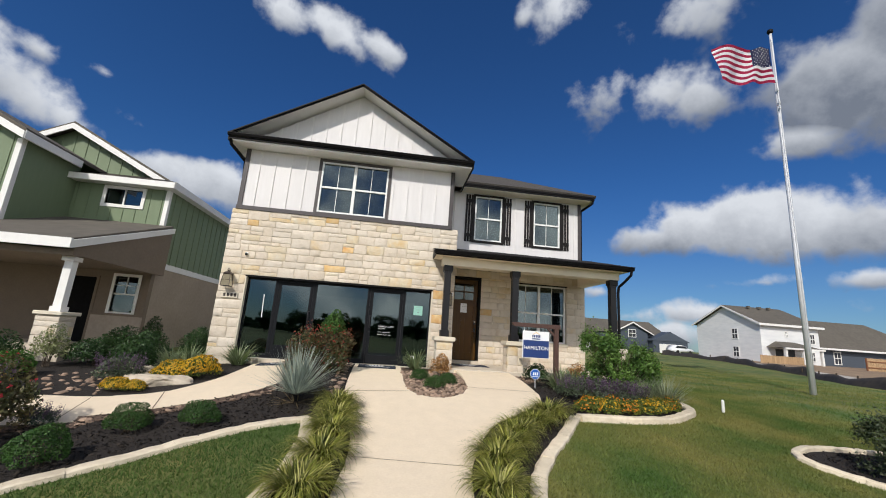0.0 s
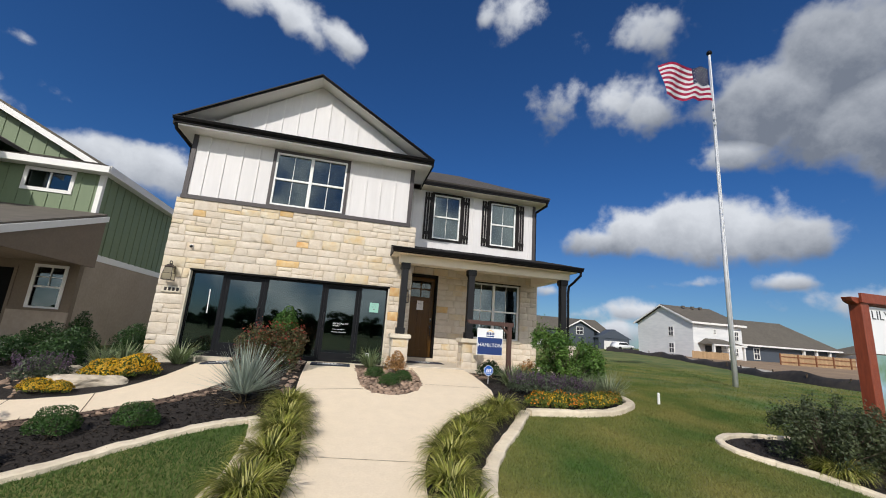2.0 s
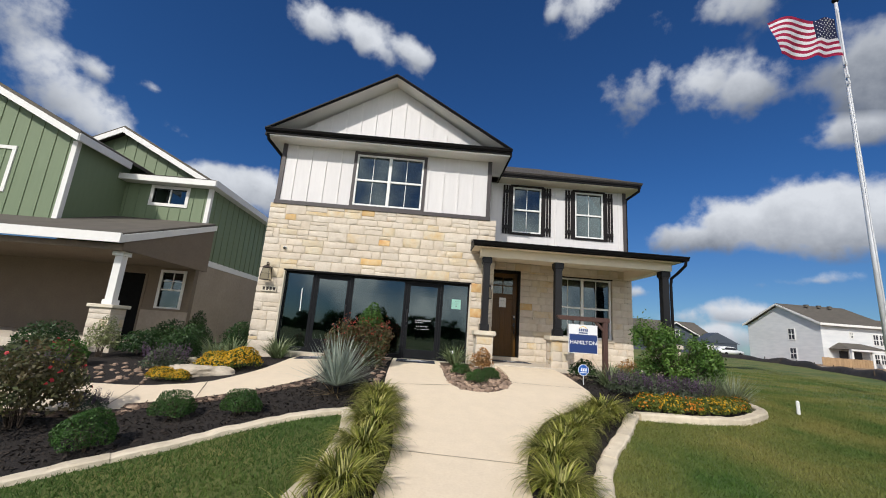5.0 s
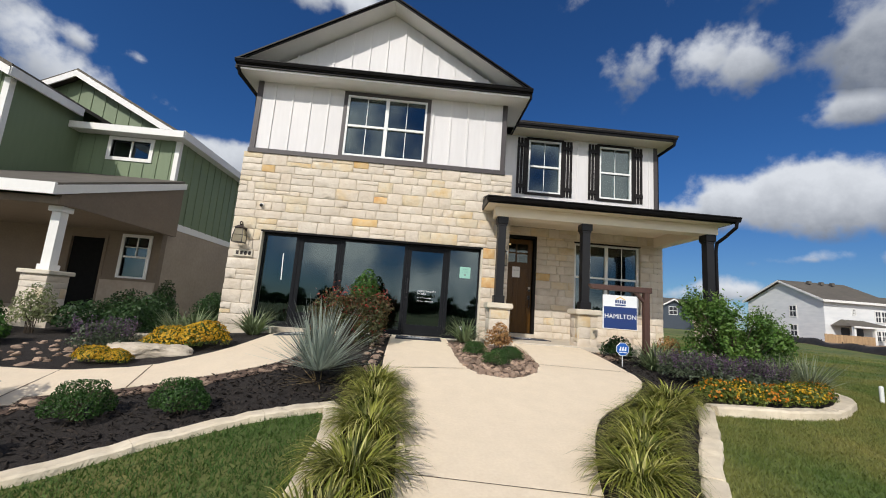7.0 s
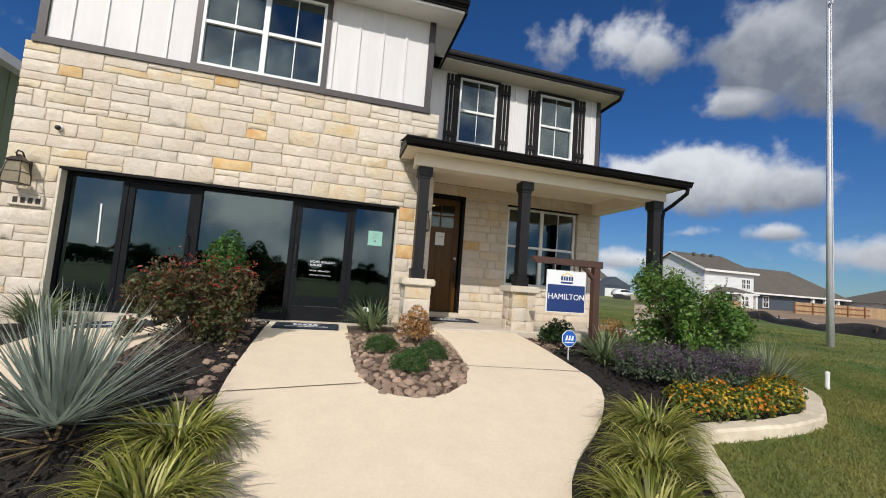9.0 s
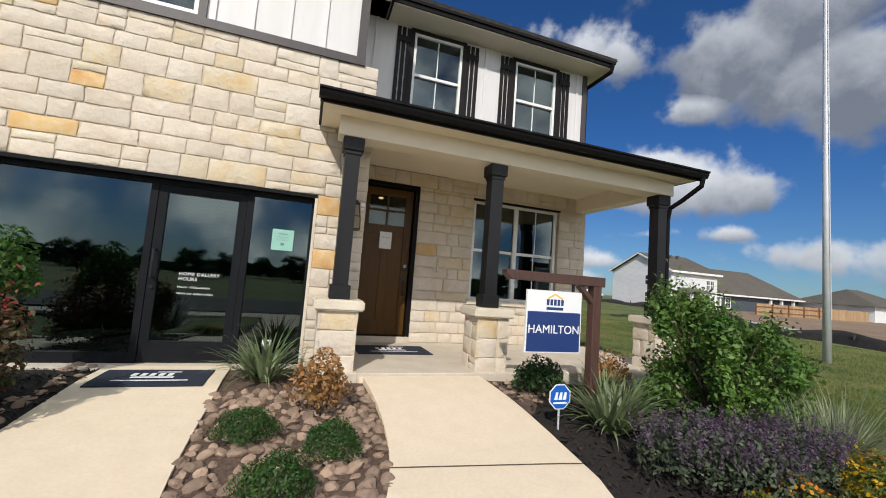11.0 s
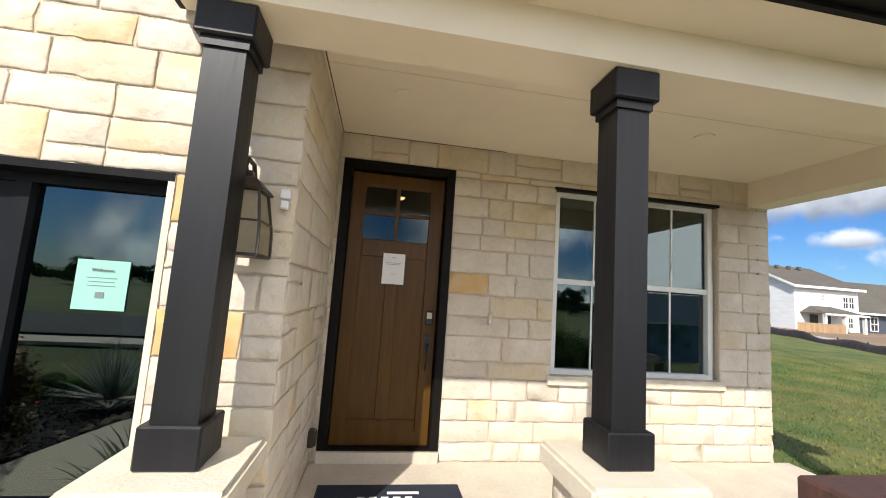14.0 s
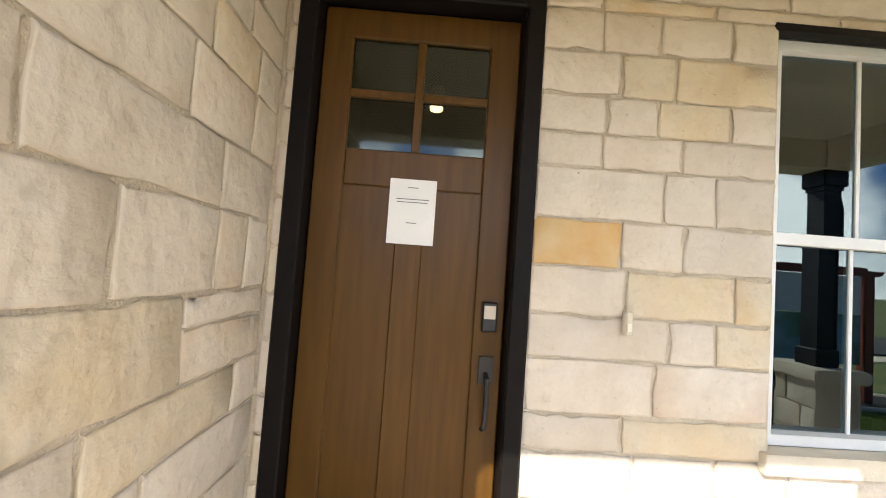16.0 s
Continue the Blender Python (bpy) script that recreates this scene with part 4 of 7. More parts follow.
room(house, WX0 - 0.3, WX1 + 0.3, GY + 0.25, 14, 4.0, 6.05)
x = UX0 + 0.36
while x < UX1 - 0.15:
    if not WX0 - 0.12 < x < WX1 + 0.12:
        part("batten", boxes((x - 0.022, x + 0.022, GY + 0.028, GY + 0.05, 4.475, UZ1)), M_BATTEN, upper)
    x += 0.405
# gable over the garage
EY = 10.10                       # front edge of the roof
RIDGE_X, RIDGE_Z, EAVE_L, EAVE_R, EAVE_Z = -1.36, 8.2, -4.62, 1.90, 6.22
gable = part("gable_wall", prism(bmesh.new(), [(EAVE_L + 0.35, EAVE_Z + 0.12), (EAVE_R - 0.35, EAVE_Z + 0.12), (RIDGE_X, RIDGE_Z - 0.045)], GY + 0.05, GY + 0.2), M_WHITE, house, "white battened gable")
slope = (RIDGE_Z - EAVE_Z) / (RIDGE_X - EAVE_L)
x = UX0 + 0.36
while x < UX1:
    top = RIDGE_Z - 0.06 - abs(x - RIDGE_X) * slope
    if top > EAVE_Z + 0.25:
        part("batten", boxes((x - 0.022, x + 0.022, GY + 0.028, GY + 0.05, EAVE_Z + 0.12, top)), M_BATTEN, gable)
    x += 0.405
for s, e in ((-1, EAVE_L), (1, EAVE_R)):
    z0 = EAVE_Z + 0.0
    roof_in = [(RIDGE_X, RIDGE_Z - 0.04), (e, z0 + 0.02), (e, z0 + 0.058), (RIDGE_X, RIDGE_Z - 0.002)]
    part("roof_deck", prism(bmesh.new(), roof_in, EY + 0.03, 15.5), M_SOFFIT_WHITE, house)
    part("roof", prism(bmesh.new(), [(RIDGE_X, RIDGE_Z + 0.0), (e, z0 + 0.06), (e + s * 0.01, z0 + 0.075), (RIDGE_X, RIDGE_Z + 0.018)], EY - 0.02, 15.5), M_SHINGLE_DK, house, "dark shingle roof")
    part("rake_board", prism(bmesh.new(), [(RIDGE_X, RIDGE_Z - 0.05), (e, z0 + 0.008), (e, z0 + 0.045), (RIDGE_X, RIDGE_Z - 0.012)], EY, EY + 0.028), M_GUTTER, house, "thin black rake board")
    part("drip_edge", prism(bmesh.new(), [(RIDGE_X, RIDGE_Z - 0.012), (e, z0 + 0.046), (e, z0 + 0.08), (RIDGE_X, RIDGE_Z + 0.022)], EY - 0.03, EY - 0.003), M_GUTTER, house)
part("soffit", boxes((EAVE_L + 0.03, EAVE_R - 0.03, EY + 0.06, GY + 0.048, UZ1 - 0.02, UZ1 + 0.02), (EAVE_L + 0.03, UX0 + 0.03, GY + 0.05, 15, UZ1 - 0.02, UZ1 + 0.02), (UX1, EAVE_R - 0.03, GY + 0.05, 13.5, UZ1 - 0.02, UZ1 + 0.02)), M_SOFFIT_WHITE, house, "cream soffit boards")


def gutter(x0, x1, y, z, parent, size=1.0):
    """An ogee gutter; y is its outer face, z its top."""
    prof = [(0.0, 0.0), (0.0, -0.022), (0.018, -0.028), (0.026, -0.06), (0.045, -0.098), (0.115, -0.098), (0.115, 0.0), (0.105, 0.0), (0.105, -0.088), (0.05, -0.088), (0.012, -0.018), (0.012, 0.0)]
    return part("gutter", prism(bmesh.new(), [(y + a * size, z + b * size) for a, b in prof], x0, x1, "x"), M_GUTTER, parent, "black ogee gutter")


part("eave_skirt", prism(bmesh.new(), [(EY + 0.0, EAVE_Z + 0.04), (GY + 0.08, EAVE_Z + 0.13), (GY + 0.08, EAVE_Z + 0.09), (EY + 0.0, EAVE_Z - 0.03)], EAVE_L + 0.02, EAVE_R - 0.02, "x"), M_SHINGLE_DK, house)
part("fascia", boxes((EAVE_L + 0.02, EAVE_R - 0.02, EY + 0.02, EY + 0.06, UZ1 + 0.02, EAVE_Z + 0.03)), M_GUTTER, house)
gutter(EAVE_L - 0.02, EAVE_R + 0.02, EY - 0.065, EAVE_Z + 0.055, house, 0.72)
part("fascia", boxes((EAVE_L - 0.02, EAVE_L + 0.02, EY + 0.03, 15, UZ1 - 0.03, EAVE_Z + 0.03)), M_GUTTER, house)
part("fascia", boxes((EAVE_R - 0.02, EAVE_R + 0.02, EY + 0.03, 13.6, UZ1 - 0.03, EAVE_Z + 0.03)), M_GUTTER, house)
bm = bmesh.new()
tube(bm, [(EAVE_L + 0.04, EY + 0.05, EAVE_Z - 0.08), (EAVE_L + 0.05, EY + 0.12, EAVE_Z - 0.2), (UX0 - 0.06, GY + 0.1, UZ1 - 0.36), (UX0 - 0.06, GY + 0.14, UZ1 - 0.5), (UX0 - 0.06, GY + 0.34, 4.5), (GX0 - 0.06, GY + 0.4, 4.3), (GX0 - 0.06, GY + 0.4, 0.5)], 0.042, 8)
part("downspout", bm, M_GUTTER, house, "black downspout")

# right-hand block over the porch
BX1 = 6.02
block = part("siding_wall", boxes((UX1 + 0.002, 2.40, PY, PY + 0.18, 3.6, 6.14), (3.30, 4.38, PY, PY + 0.18, 3.6, 6.14), (5.28, BX1 - 0.02, PY, PY + 0.18, 3.6, 6.14), (2.40, 3.30, PY, PY + 0.18, 3.6, 4.52), (4.38, 5.28, PY, PY + 0.18, 3.6, 4.52), (2.40, 3.30, PY, PY + 0.18, 6.0, 6.14), (4.38, 5.28, PY, PY + 0.18, 6.0, 6.14), (BX1 - 0.18, BX1 - 0.02, PY + 0.18, 21, 0.2, 6.14)), M_WHITE, house, "white siding over the porch roof")
part("corner_board", boxes((BX1 - 0.10, BX1, PY - 0.025, PY, 4.1, 6.14)), M_TRIM, house)
part("corner_board", boxes((BX1 - 0.02, BX1, PY, PY + 0.1, 0.8, 6.14)), M_TRIM, house)
WINS = ((2.40, 3.30), (4.38, 5.28))
for a, b in WINS:
    window_unit(house, a, b, 4.52, 6.0, PY, trim_w=0.07, trim=M_SHUTTER)
    for s0, s1 in ((a - 0.31, a - 0.075), (b + 0.075, b + 0.31)):
        shutter = part("shutter", boxes((s0, s1, PY - 0.045, PY - 0.028, 5.78, 5.88)), M_SHUTTER, house, "dark plank shutter with two ledges")
        part("ledge", boxes((s0, s1, PY - 0.045, PY - 0.028, 4.62, 4.72)), M_SHUTTER, shutter)
        w = (s1 - s0 - 0.05) / 3
        for k in range(3):
            part("plank", boxes((s0 + k * (w + 0.025), s0 + k * (w + 0.025) + w, PY - 0.028, PY - 0.004, 4.46, 6.04)), M_SHUTTER, shutter)
room(house, 2.0, 3.7, PY + 0.2, 15, 4.2, 6.1)
room(house, 4.0, 5.7, PY + 0.2, 15, 4.2, 6.1)
x = UX1 + 0.3
while x < BX1 - 0.2:
    if not any(a - 0.36 < x < b + 0.36 for a, b in WINS):
        part("batten", boxes((x - 0.022, x + 0.022, PY - 0.022, PY, 4.1, 6.12)), M_BATTEN, block)
    x += 0.405
part("soffit", boxes((UX1 + 0.03, 6.26, 11.60, PY - 0.001, 6.10, 6.135), (BX1 + 0.002, 6.26, PY, 21.3, 6.10, 6.135)), M_SOFFIT, house)
part("fascia", boxes((UX1 + 0.4, 6.28, 11.575, 11.60, 6.12, 6.24), (6.26, 6.28, 11.6, 21.3, 6.12, 6.24)), M_GUTTER, house)
part("drip_edge", boxes((UX1 + 0.4, 6.30, 11.55, 11.576, 6.19, 6.25)), M_GUTTER, house)
main_roof = bmesh.new()
for quad in (((1.2, 11.55, 6.24), (6.31, 11.55, 6.24), (4.4, 16.4, 8.62), (-1.0, 16.4, 8.62)), ((6.31, 11.55, 6.24), (6.31, 21.3, 6.24), (4.4, 16.4, 8.62)), ((6.31, 21.3, 6.24), (-4.6, 21.3, 6.24), (-2.6, 16.4, 8.62), (4.4, 16.4, 8.62)), ((-4.6, 21.3, 6.24), (-4.6, 14.0, 6.24), (-2.6, 16.4, 8.62))):
    main_roof.faces.new([main_roof.verts.new(p) for p in quad])
bmesh.ops.recalc_face_normals(main_roof, faces=main_roof.faces)
bmesh.ops.solidify(main_roof, geom=main_roof.faces[:], thickness=-0.05)
part("roof", main_roof, M_SHINGLE, house, "brown-grey asphalt shingle roof")
bm = bmesh.new()
tube(bm, [(6.2, 11.52, 6.16), (6.2, 11.56, 6.02), (BX1 + 0.05, PY + 0.06, 5.9), (BX1 + 0.05, PY + 0.08, 5.7), (BX1 + 0.05, PY + 0.08, 4.1)], 0.04, 8)
part("downspout", bm, M_GUTTER, house, "black downspout")
part("back_wall", boxes((GX0 + 0.2, BX1 - 0.2, 20.8, 21, 0.2, 6.14)), M_WHITE, house)

# porch wall of limestone with the front door and a double window
PX0, PX1, PZ0, PZ1 = 3.74, 5.53, 1.42, 3.26
DXA, DXB, DZT = 1.70, 2.72, 3.32
pcore = part("porch_stone_wall", boxes((GX1 - 0.02, DXA, PY, PY + 0.2, 0.3, 3.6)), M_MORTAR, house, "cream limestone courses under the porch")
for piece in ((DXB, PX0, PY, PY + 0.2, 0.3, 3.6), (PX1, 6.12, PY, PY + 0.2, 0.3, 3.6), (DXA, DXB, PY, PY + 0.2, DZT, 3.6), (PX0, PX1, PY, PY + 0.2, PZ1, 3.6), (PX0, PX1, PY, PY + 0.2, 0.3, PZ0)):
    part("wall_core", boxes(piece), M_MORTAR, pcore)
lay_stones(pcore, pose(GX1, PY, PORCH), 6.14 - GX1, 3.56 - PORCH, holes=[(DXA - GX1, DXB - GX1, -1, DZT - PORCH), (PX0 - GX1, PX1 - GX1, PZ0 - PORCH, PZ1 - PORCH)], courses=(0.13, 0.24), lengths=(0.24, 0.6), split=0.15, seed=35, ochre=0.0, honey=0.07, pale=0.5,
           accents=[(x - GX1, z - PORCH, k) for x, z, k in ((2.95, 2.22, M_OCHRE), (3.3, 3.0, M_HONEY), (3.3, 1.5, M_HONEY), (3.6, 3.45, M_HONEY), (2.9, 3.4, M_HONEY))])
lay_stones(pcore, pose(6.14, PY - 0.01, 0.4, 0, 0, 90), 1.2, 3.16, courses=(0.16, 0.26), seed=41)
win = window_unit(house, PX0 + 0.02, PX1 - 0.02, PZ0 + 0.05, PZ1 - 0.02, PY + 0.075, units=2, trim_w=0.0, trim=M_VINYL)
part("window_sill", boxes((PX0 - 0.04, PX1 + 0.04, PY - 0.045, PY + 0.14, PZ0 - 0.03, PZ0 + 0.05)), M_CAP, house, "cut stone sill")
part("steel_lintel", boxes((PX0 - 0.02, PX1 + 0.02, PY - 0.012, PY + 0.14, PZ1 - 0.02, PZ1 + 0.012)), M_GUTTER, house)
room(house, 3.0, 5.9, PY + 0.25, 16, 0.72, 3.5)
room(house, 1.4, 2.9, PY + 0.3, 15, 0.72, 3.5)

# lit downlight in the hall behind the front door
M_GLOW = bpy.data.materials.new("warm_lamp")
M_GLOW.use_nodes = True
M_GLOW.node_tree.nodes["Principled BSDF"].inputs["Emission Color"].default_value = (1.0, 0.80, 0.50, 1)
M_GLOW.node_tree.nodes["Principled BSDF"].inputs["Emission Strength"].default_value = 6.0
bm = bmesh.new()
bmesh.ops.create_cone(bm, cap_ends=True, segments=20, radius1=0.065, radius2=0.05, depth=0.15, matrix=pose(2.27, PY + 1.25, 3.375))
hall = part("hall_lamp", bm, M_BLACK, house, "small dark ceiling lamp with a lit bulb")
bm = bmesh.new()
bmesh.ops.create_cone(bm, cap_ends=True, segments=20, radius1=0.045, radius2=0.05, depth=0.02, matrix=pose(2.27, PY + 1.25, 3.288))
part("bulb", bm, M_GLOW, hall)

# front door
part("threshold", boxes((DXA, DXB, PY - 0.05, PY + 0.16, PORCH - 0.02, PORCH + 0.09)), M_SLAB, house)
part("door_frame", rounded(frame_ring(DXA + 0.075, DXB - 0.075, PORCH + 0.10, DZT - 0.08, 0.078, PY - 0.02, PY + 0.14), 0.008), M_DOORFRAME, house, "dark bronze door frame")
a, b, z0, z1, dy = DXA + 0.08, DXB - 0.08, PORCH + 0.10, DZT - 0.09, PY + 0.075
gl0, gl1 = z1 - 0.62, z1 - 0.13
pan1 = gl0 - 0.16
door = part("front_door", rounded(frame_ring(a + 0.13, b - 0.13, z0 + 0.13, z1 - 0.13, 0.13, dy, dy + 0.045), 0.006), M_DOOR, house, "brown stained craftsman door, closed")
part("bottom_rail", rounded(boxes((a + 0.13, b - 0.13, dy + 0.001, dy + 0.045, z0 + 0.12, z0 + 0.22)), 0.004), M_DOOR, door)
part("lock_rail", rounded(boxes((a + 0.13, b - 0.13, dy + 0.001, dy + 0.045, pan1, gl0)), 0.006), M_DOOR, door)
part("middle_stile", rounded(boxes(((a + b) / 2 - 0.06, (a + b) / 2 + 0.06, dy + 0.001, dy + 0.045, z0 + 0.2, pan1)), 0.006), M_DOOR, door)
part("door_panel", boxes((a + 0.12, (a + b) / 2 - 0.05, dy + 0.014, dy + 0.04, z0 + 0.19, pan1 + 0.01)), M_DOOR, door)
part("door_panel", boxes(((a + b) / 2 + 0.05, b - 0.12, dy + 0.014, dy + 0.04, z0 + 0.19, pan1 + 0.01)), M_DOOR, door)
c, d = (a + b) / 2, (gl0 + gl1) / 2
part("glazing_bar", rounded(boxes((c - 0.018, c + 0.018, dy + 0.002, dy + 0.04, gl0, gl1)), 0.004), M_DOOR, door)
part("glazing_bar", rounded(boxes((a + 0.13, c - 0.018, dy + 0.002, dy + 0.04, d - 0.018, d + 0.018)), 0.004), M_DOOR, door)
part("glazing_bar", rounded(boxes((c + 0.018, b - 0.13, dy + 0.002, dy + 0.04, d - 0.018, d + 0.018)), 0.004), M_DOOR, door)
for x0, x1 in ((a + 0.13, c - 0.018), (c + 0.018, b - 0.13)):
    for q0, q1 in ((gl0, d - 0.018), (d + 0.018, gl1)):
        part("pane", boxes((x0, x1, dy + 0.02, dy + 0.026, q0, q1)), M_DOORGLASS, door)
hx = b - 0.065
part("keypad", rounded(boxes((hx - 0.032, hx + 0.032, dy - 0.028, dy, 1.865, 1.99)), 0.006), M_BLACK, door, "black keypad lock")
part("keypad_screen", boxes((hx - 0.024, hx + 0.024, dy - 0.0305, dy - 0.028, 1.92, 1.975)), M_SLAB, door)
bm = boxes((hx - 0.03, hx + 0.03, dy - 0.02, dy, 1.65, 1.76))
tube(bm, [(hx, dy - 0.015, 1.69), (hx, dy - 0.06, 1.68), (hx, dy - 0.065, 1.57), (hx, dy - 0.05, 1.48), (hx, dy + 0.004, 1.455)], 0.011)
part("handle", bm, M_BLACK, door, "black handleset")

# porch: slab, pedestals, columns, beam, ceiling and roof
SLAB_Y = 9.95
part("porch_slab", rounded(boxes((GX1 - 0.02, 6.32, SLAB_Y, PY, 0.1, PORCH), (1.12, GX1 - 0.02, SLAB_Y, GY - 0.02, 0.1, PORCH)), 0.008), M_SLAB, house, "smooth concrete porch floor")


def pedestal(x, seed):
    ped = part("pedestal", boxes((x - 0.20, x + 0.20, 10.02, 10.42, PORCH - 0.45, 1.345)), M_MORTAR, house, "stone-faced pedestal with a cut cap")
    for m in (pose(x - 0.215, 10.02, PORCH - 0.06), pose(x + 0.20, 10.005, PORCH - 0.06, 0, 0, 90), pose(x - 0.20, 10.435, PORCH - 0.06, 0, 0, -90)):
        lay_stones(ped, m, 0.43, 1.345 - PORCH + 0.06, courses=(0.15, 0.26), lengths=(0.2, 0.43), split=0.1, seed=seed, ochre=0.0, honey=0.12, pale=0.4)
        seed += 1
    part("pedestal_cap", rounded(boxes((x - 0.265, x + 0.265, 9.955, 10.485, 1.34, 1.455)), 0.018, 2), M_CAP, house, "chiselled limestone cap")
    col = part("column", boxes((x - 0.083, x + 0.083, 10.137, 10.303, 1.61, 3.18)), M_COLUMN, house, "square charcoal painted column")
    part("column_base", rounded(boxes((x - 0.112, x + 0.112, 10.108, 10.332, 1.455, 1.615)), 0.008), M_COLUMN, col)
    part("column_cap", rounded(boxes((x - 0.118, x + 0.118, 10.102, 10.338, 3.14, 3.29)), 0.008), M_COLUMN, col)
    part("column_neck", boxes((x - 0.095, x + 0.095, 10.125, 10.315, 3.10, 3.14)), M_COLUMN, col)


for px, s in ((1.395, 51), (3.235, 61), (6.02, 71)):
    pedestal(px, s)
part("porch_beam", boxes((1.22, 6.16, 10.08, 10.36, 3.29, 3.58), (5.90, 6.16, 10.36, PY, 3.29, 3.58)), M_SOFFIT, house, "cream boxed porch beam")
part("porch_ceiling", boxes((GX1 - 0.01, 5.90, 10.36, PY - 0.001, 3.55, 3.58)), M_SOFFIT, house, "cream panelled porch ceiling")
part("ceiling_seam", boxes((GX1 + 0.012, 5.895, 10.899, 10.902, 3.5485, 3.5505)), M_MORTAR, house, "thin dark seam between ceiling boards")
# dark strips stand in for the shadow gap at the ceiling's edge
part("ceiling_gap_shade", boxes((GX1 + 0.004, GX1 + 0.011, 10.56, PY - 0.024, 3.545, 3.5505)), M_JOINT, house, "dark strip painted as the shadow gap where wall and ceiling meet")
part("ceiling_gap_shade", boxes((GX1 + 0.011, 3.2, PY - 0.031, PY - 0.024, 3.545, 3.5505)), M_JOINT, house)
for lx in (2.16, 4.57):
    bm = bmesh.new()
    bmesh.ops.create_cone(bm, cap_ends=True, segments=24, radius1=0.07, radius2=0.075, depth=0.012, matrix=pose(lx, 11.17, 3.545))
    part("downlight", bm, M_SOFFIT, house, "round recessed downlight, off")
RX0, RX1, RY, RZ, RTOP = 0.98, 6.36, 9.78, 3.605, 4.17
part("porch_roof", prism(bmesh.new(), [(RY, RZ), (PY, RTOP), (PY, RTOP - 0.07), (RY, RZ - 0.05)], GX1 + 0.01, RX1 - 0.02, "x"), M_SHINGLE_DK, house)
part("porch_roof", prism(bmesh.new(), [(RY, RZ), (GY - 0.035, RZ + 0.16), (GY - 0.035, RZ - 0.05), (RY, RZ - 0.05)], RX0 + 0.02, GX1 + 0.008, "x"), M_SHINGLE_DK, house)
shingles("porch_shingles", GX1 + 0.01, RX1, (RY - 0.03, RZ + 0.012), (PY, RTOP + 0.012), M_SHINGLE_DK, house)
shingles("porch_shingles", RX0, GX1 + 0.008, (RY - 0.03, RZ + 0.012), (GY - 0.035, RZ + 0.19), M_SHINGLE_DK, house)
part("soffit", boxes((RX0 + 0.04, RX1 - 0.06, RY + 0.03, 10.079, 3.50, 3.53), (RX0 + 0.04, 1.219, 10.079, GY - 0.035, 3.50, 3.53), (6.161, RX1 - 0.06, 10.08, PY, 3.50, 3.53)), M_SOFFIT, house)
part("fascia", boxes((RX0 + 0.03, RX1 - 0.03, RY, RY + 0.03, 3.49, 3.61), (RX0 + 0.01, RX0 + 0.04, RY, GY - 0.035, 3.50, 3.63), (RX1 - 0.06, RX1 - 0.03, RY, PY, 3.50, 3.63)), M_GUTTER, house)
part("rake_fill", prism(bmesh.new(), [(RY, 3.60), (PY, RTOP - 0.02), (PY, 3.55)], RX1 - 0.12, RX1 - 0.06, "x"), M_SOFFIT, house)
gutter(RX0 - 0.01, RX1 + 0.02, RY - 0.115, RZ + 0.005, house)
bm = bmesh.new()
tube(bm, [(6.30, RY - 0.06, 3.52), (6.30, RY - 0.04, 3.40), (6.24, 10.0, 3.22), (6.19, 10.16, 3.12), (6.19, 10.2, 2.95), (6.19, 10.2, 1.6)], 0.036, 8)
part("downspout", bm, M_GUTTER, house, "black downspout elbow")

# ---- the sage green house next door ----
N_FLOOR = 0.56
green = thing("house", -11, 14, 0.4, "two-storey sage green house with white trim and a covered porch", "house")
NY, NX = 13.25, -7.48            # front wall and right corner
part("wall", boxes((-18, -9.90, NY, NY + 0.2, 0.1, 3.3), (-8.92, -8.44, NY, NY + 0.2, 0.1, 3.3), (-7.80, NX, NY, NY + 0.2, 0.1, 3.3), (-9.90, -8.92, NY, NY + 0.2, 2.56, 3.3), (-8.44, -7.80, NY, NY + 0.2, 0.1, 1.5), (-8.44, -7.80, NY, NY + 0.2, 2.58, 3.3)), M_TAN, green, "tan stucco porch wall")
part("side_wall", boxes((NX - 0.2, NX, NY + 0.2, 24, 0.1, 2.95)), M_TANBRICK, green, "tan brick side wall")
part("band", boxes((NX - 0.2, NX + 0.02, NY + 0.2, 24, 2.95, 3.14)), M_NWHITE, green)
part("upper_side_wall", boxes((NX - 0.2, NX, NY + 0.2, 24, 3.12, 5.65)), M_GREEN, green, "green battened side wall")
y = NY + 0.4
while y < 23:
    part("batten", boxes((NX, NX + 0.022, y - 0.022, y + 0.022, 3.12, 5.6)), M_GREEN, green)
    y += 0.41
part("upper_wall", boxes((-12, -9.34, NY + 0.02, NY + 0.2, 3.3, 5.65), (-8.28, NX, NY + 0.02, NY + 0.2, 3.3, 5.65), (-9.34, -8.28, NY + 0.02, NY + 0.2, 3.3, 4.85), (-9.34, -8.28, NY + 0.02, NY + 0.2, 5.35, 5.65)), M_GREEN, green, "green board-and-batten wall")
for x in np.arange(-10.2, NX - 0.1, 0.36):
    if not -9.46 < x < -8.16:
        part("batten", boxes((x - 0.02, x + 0.02, NY, NY + 0.02, 3.3, 5.6)), M_GREEN, green)
    else:
        part("batten", boxes((x - 0.02, x + 0.02, NY, NY + 0.02, 3.3, 4.7)), M_GREEN, green)
part("corner_board", boxes((NX - 0.1, NX + 0.025, NY - 0.005, NY + 0.02, 3.3, 5.62)), M_NWHITE, green)
part("corner_board", boxes((NX + 0.001, NX + 0.025, NY + 0.02, NY + 0.12, 3.12, 5.62)), M_NWHITE, green)


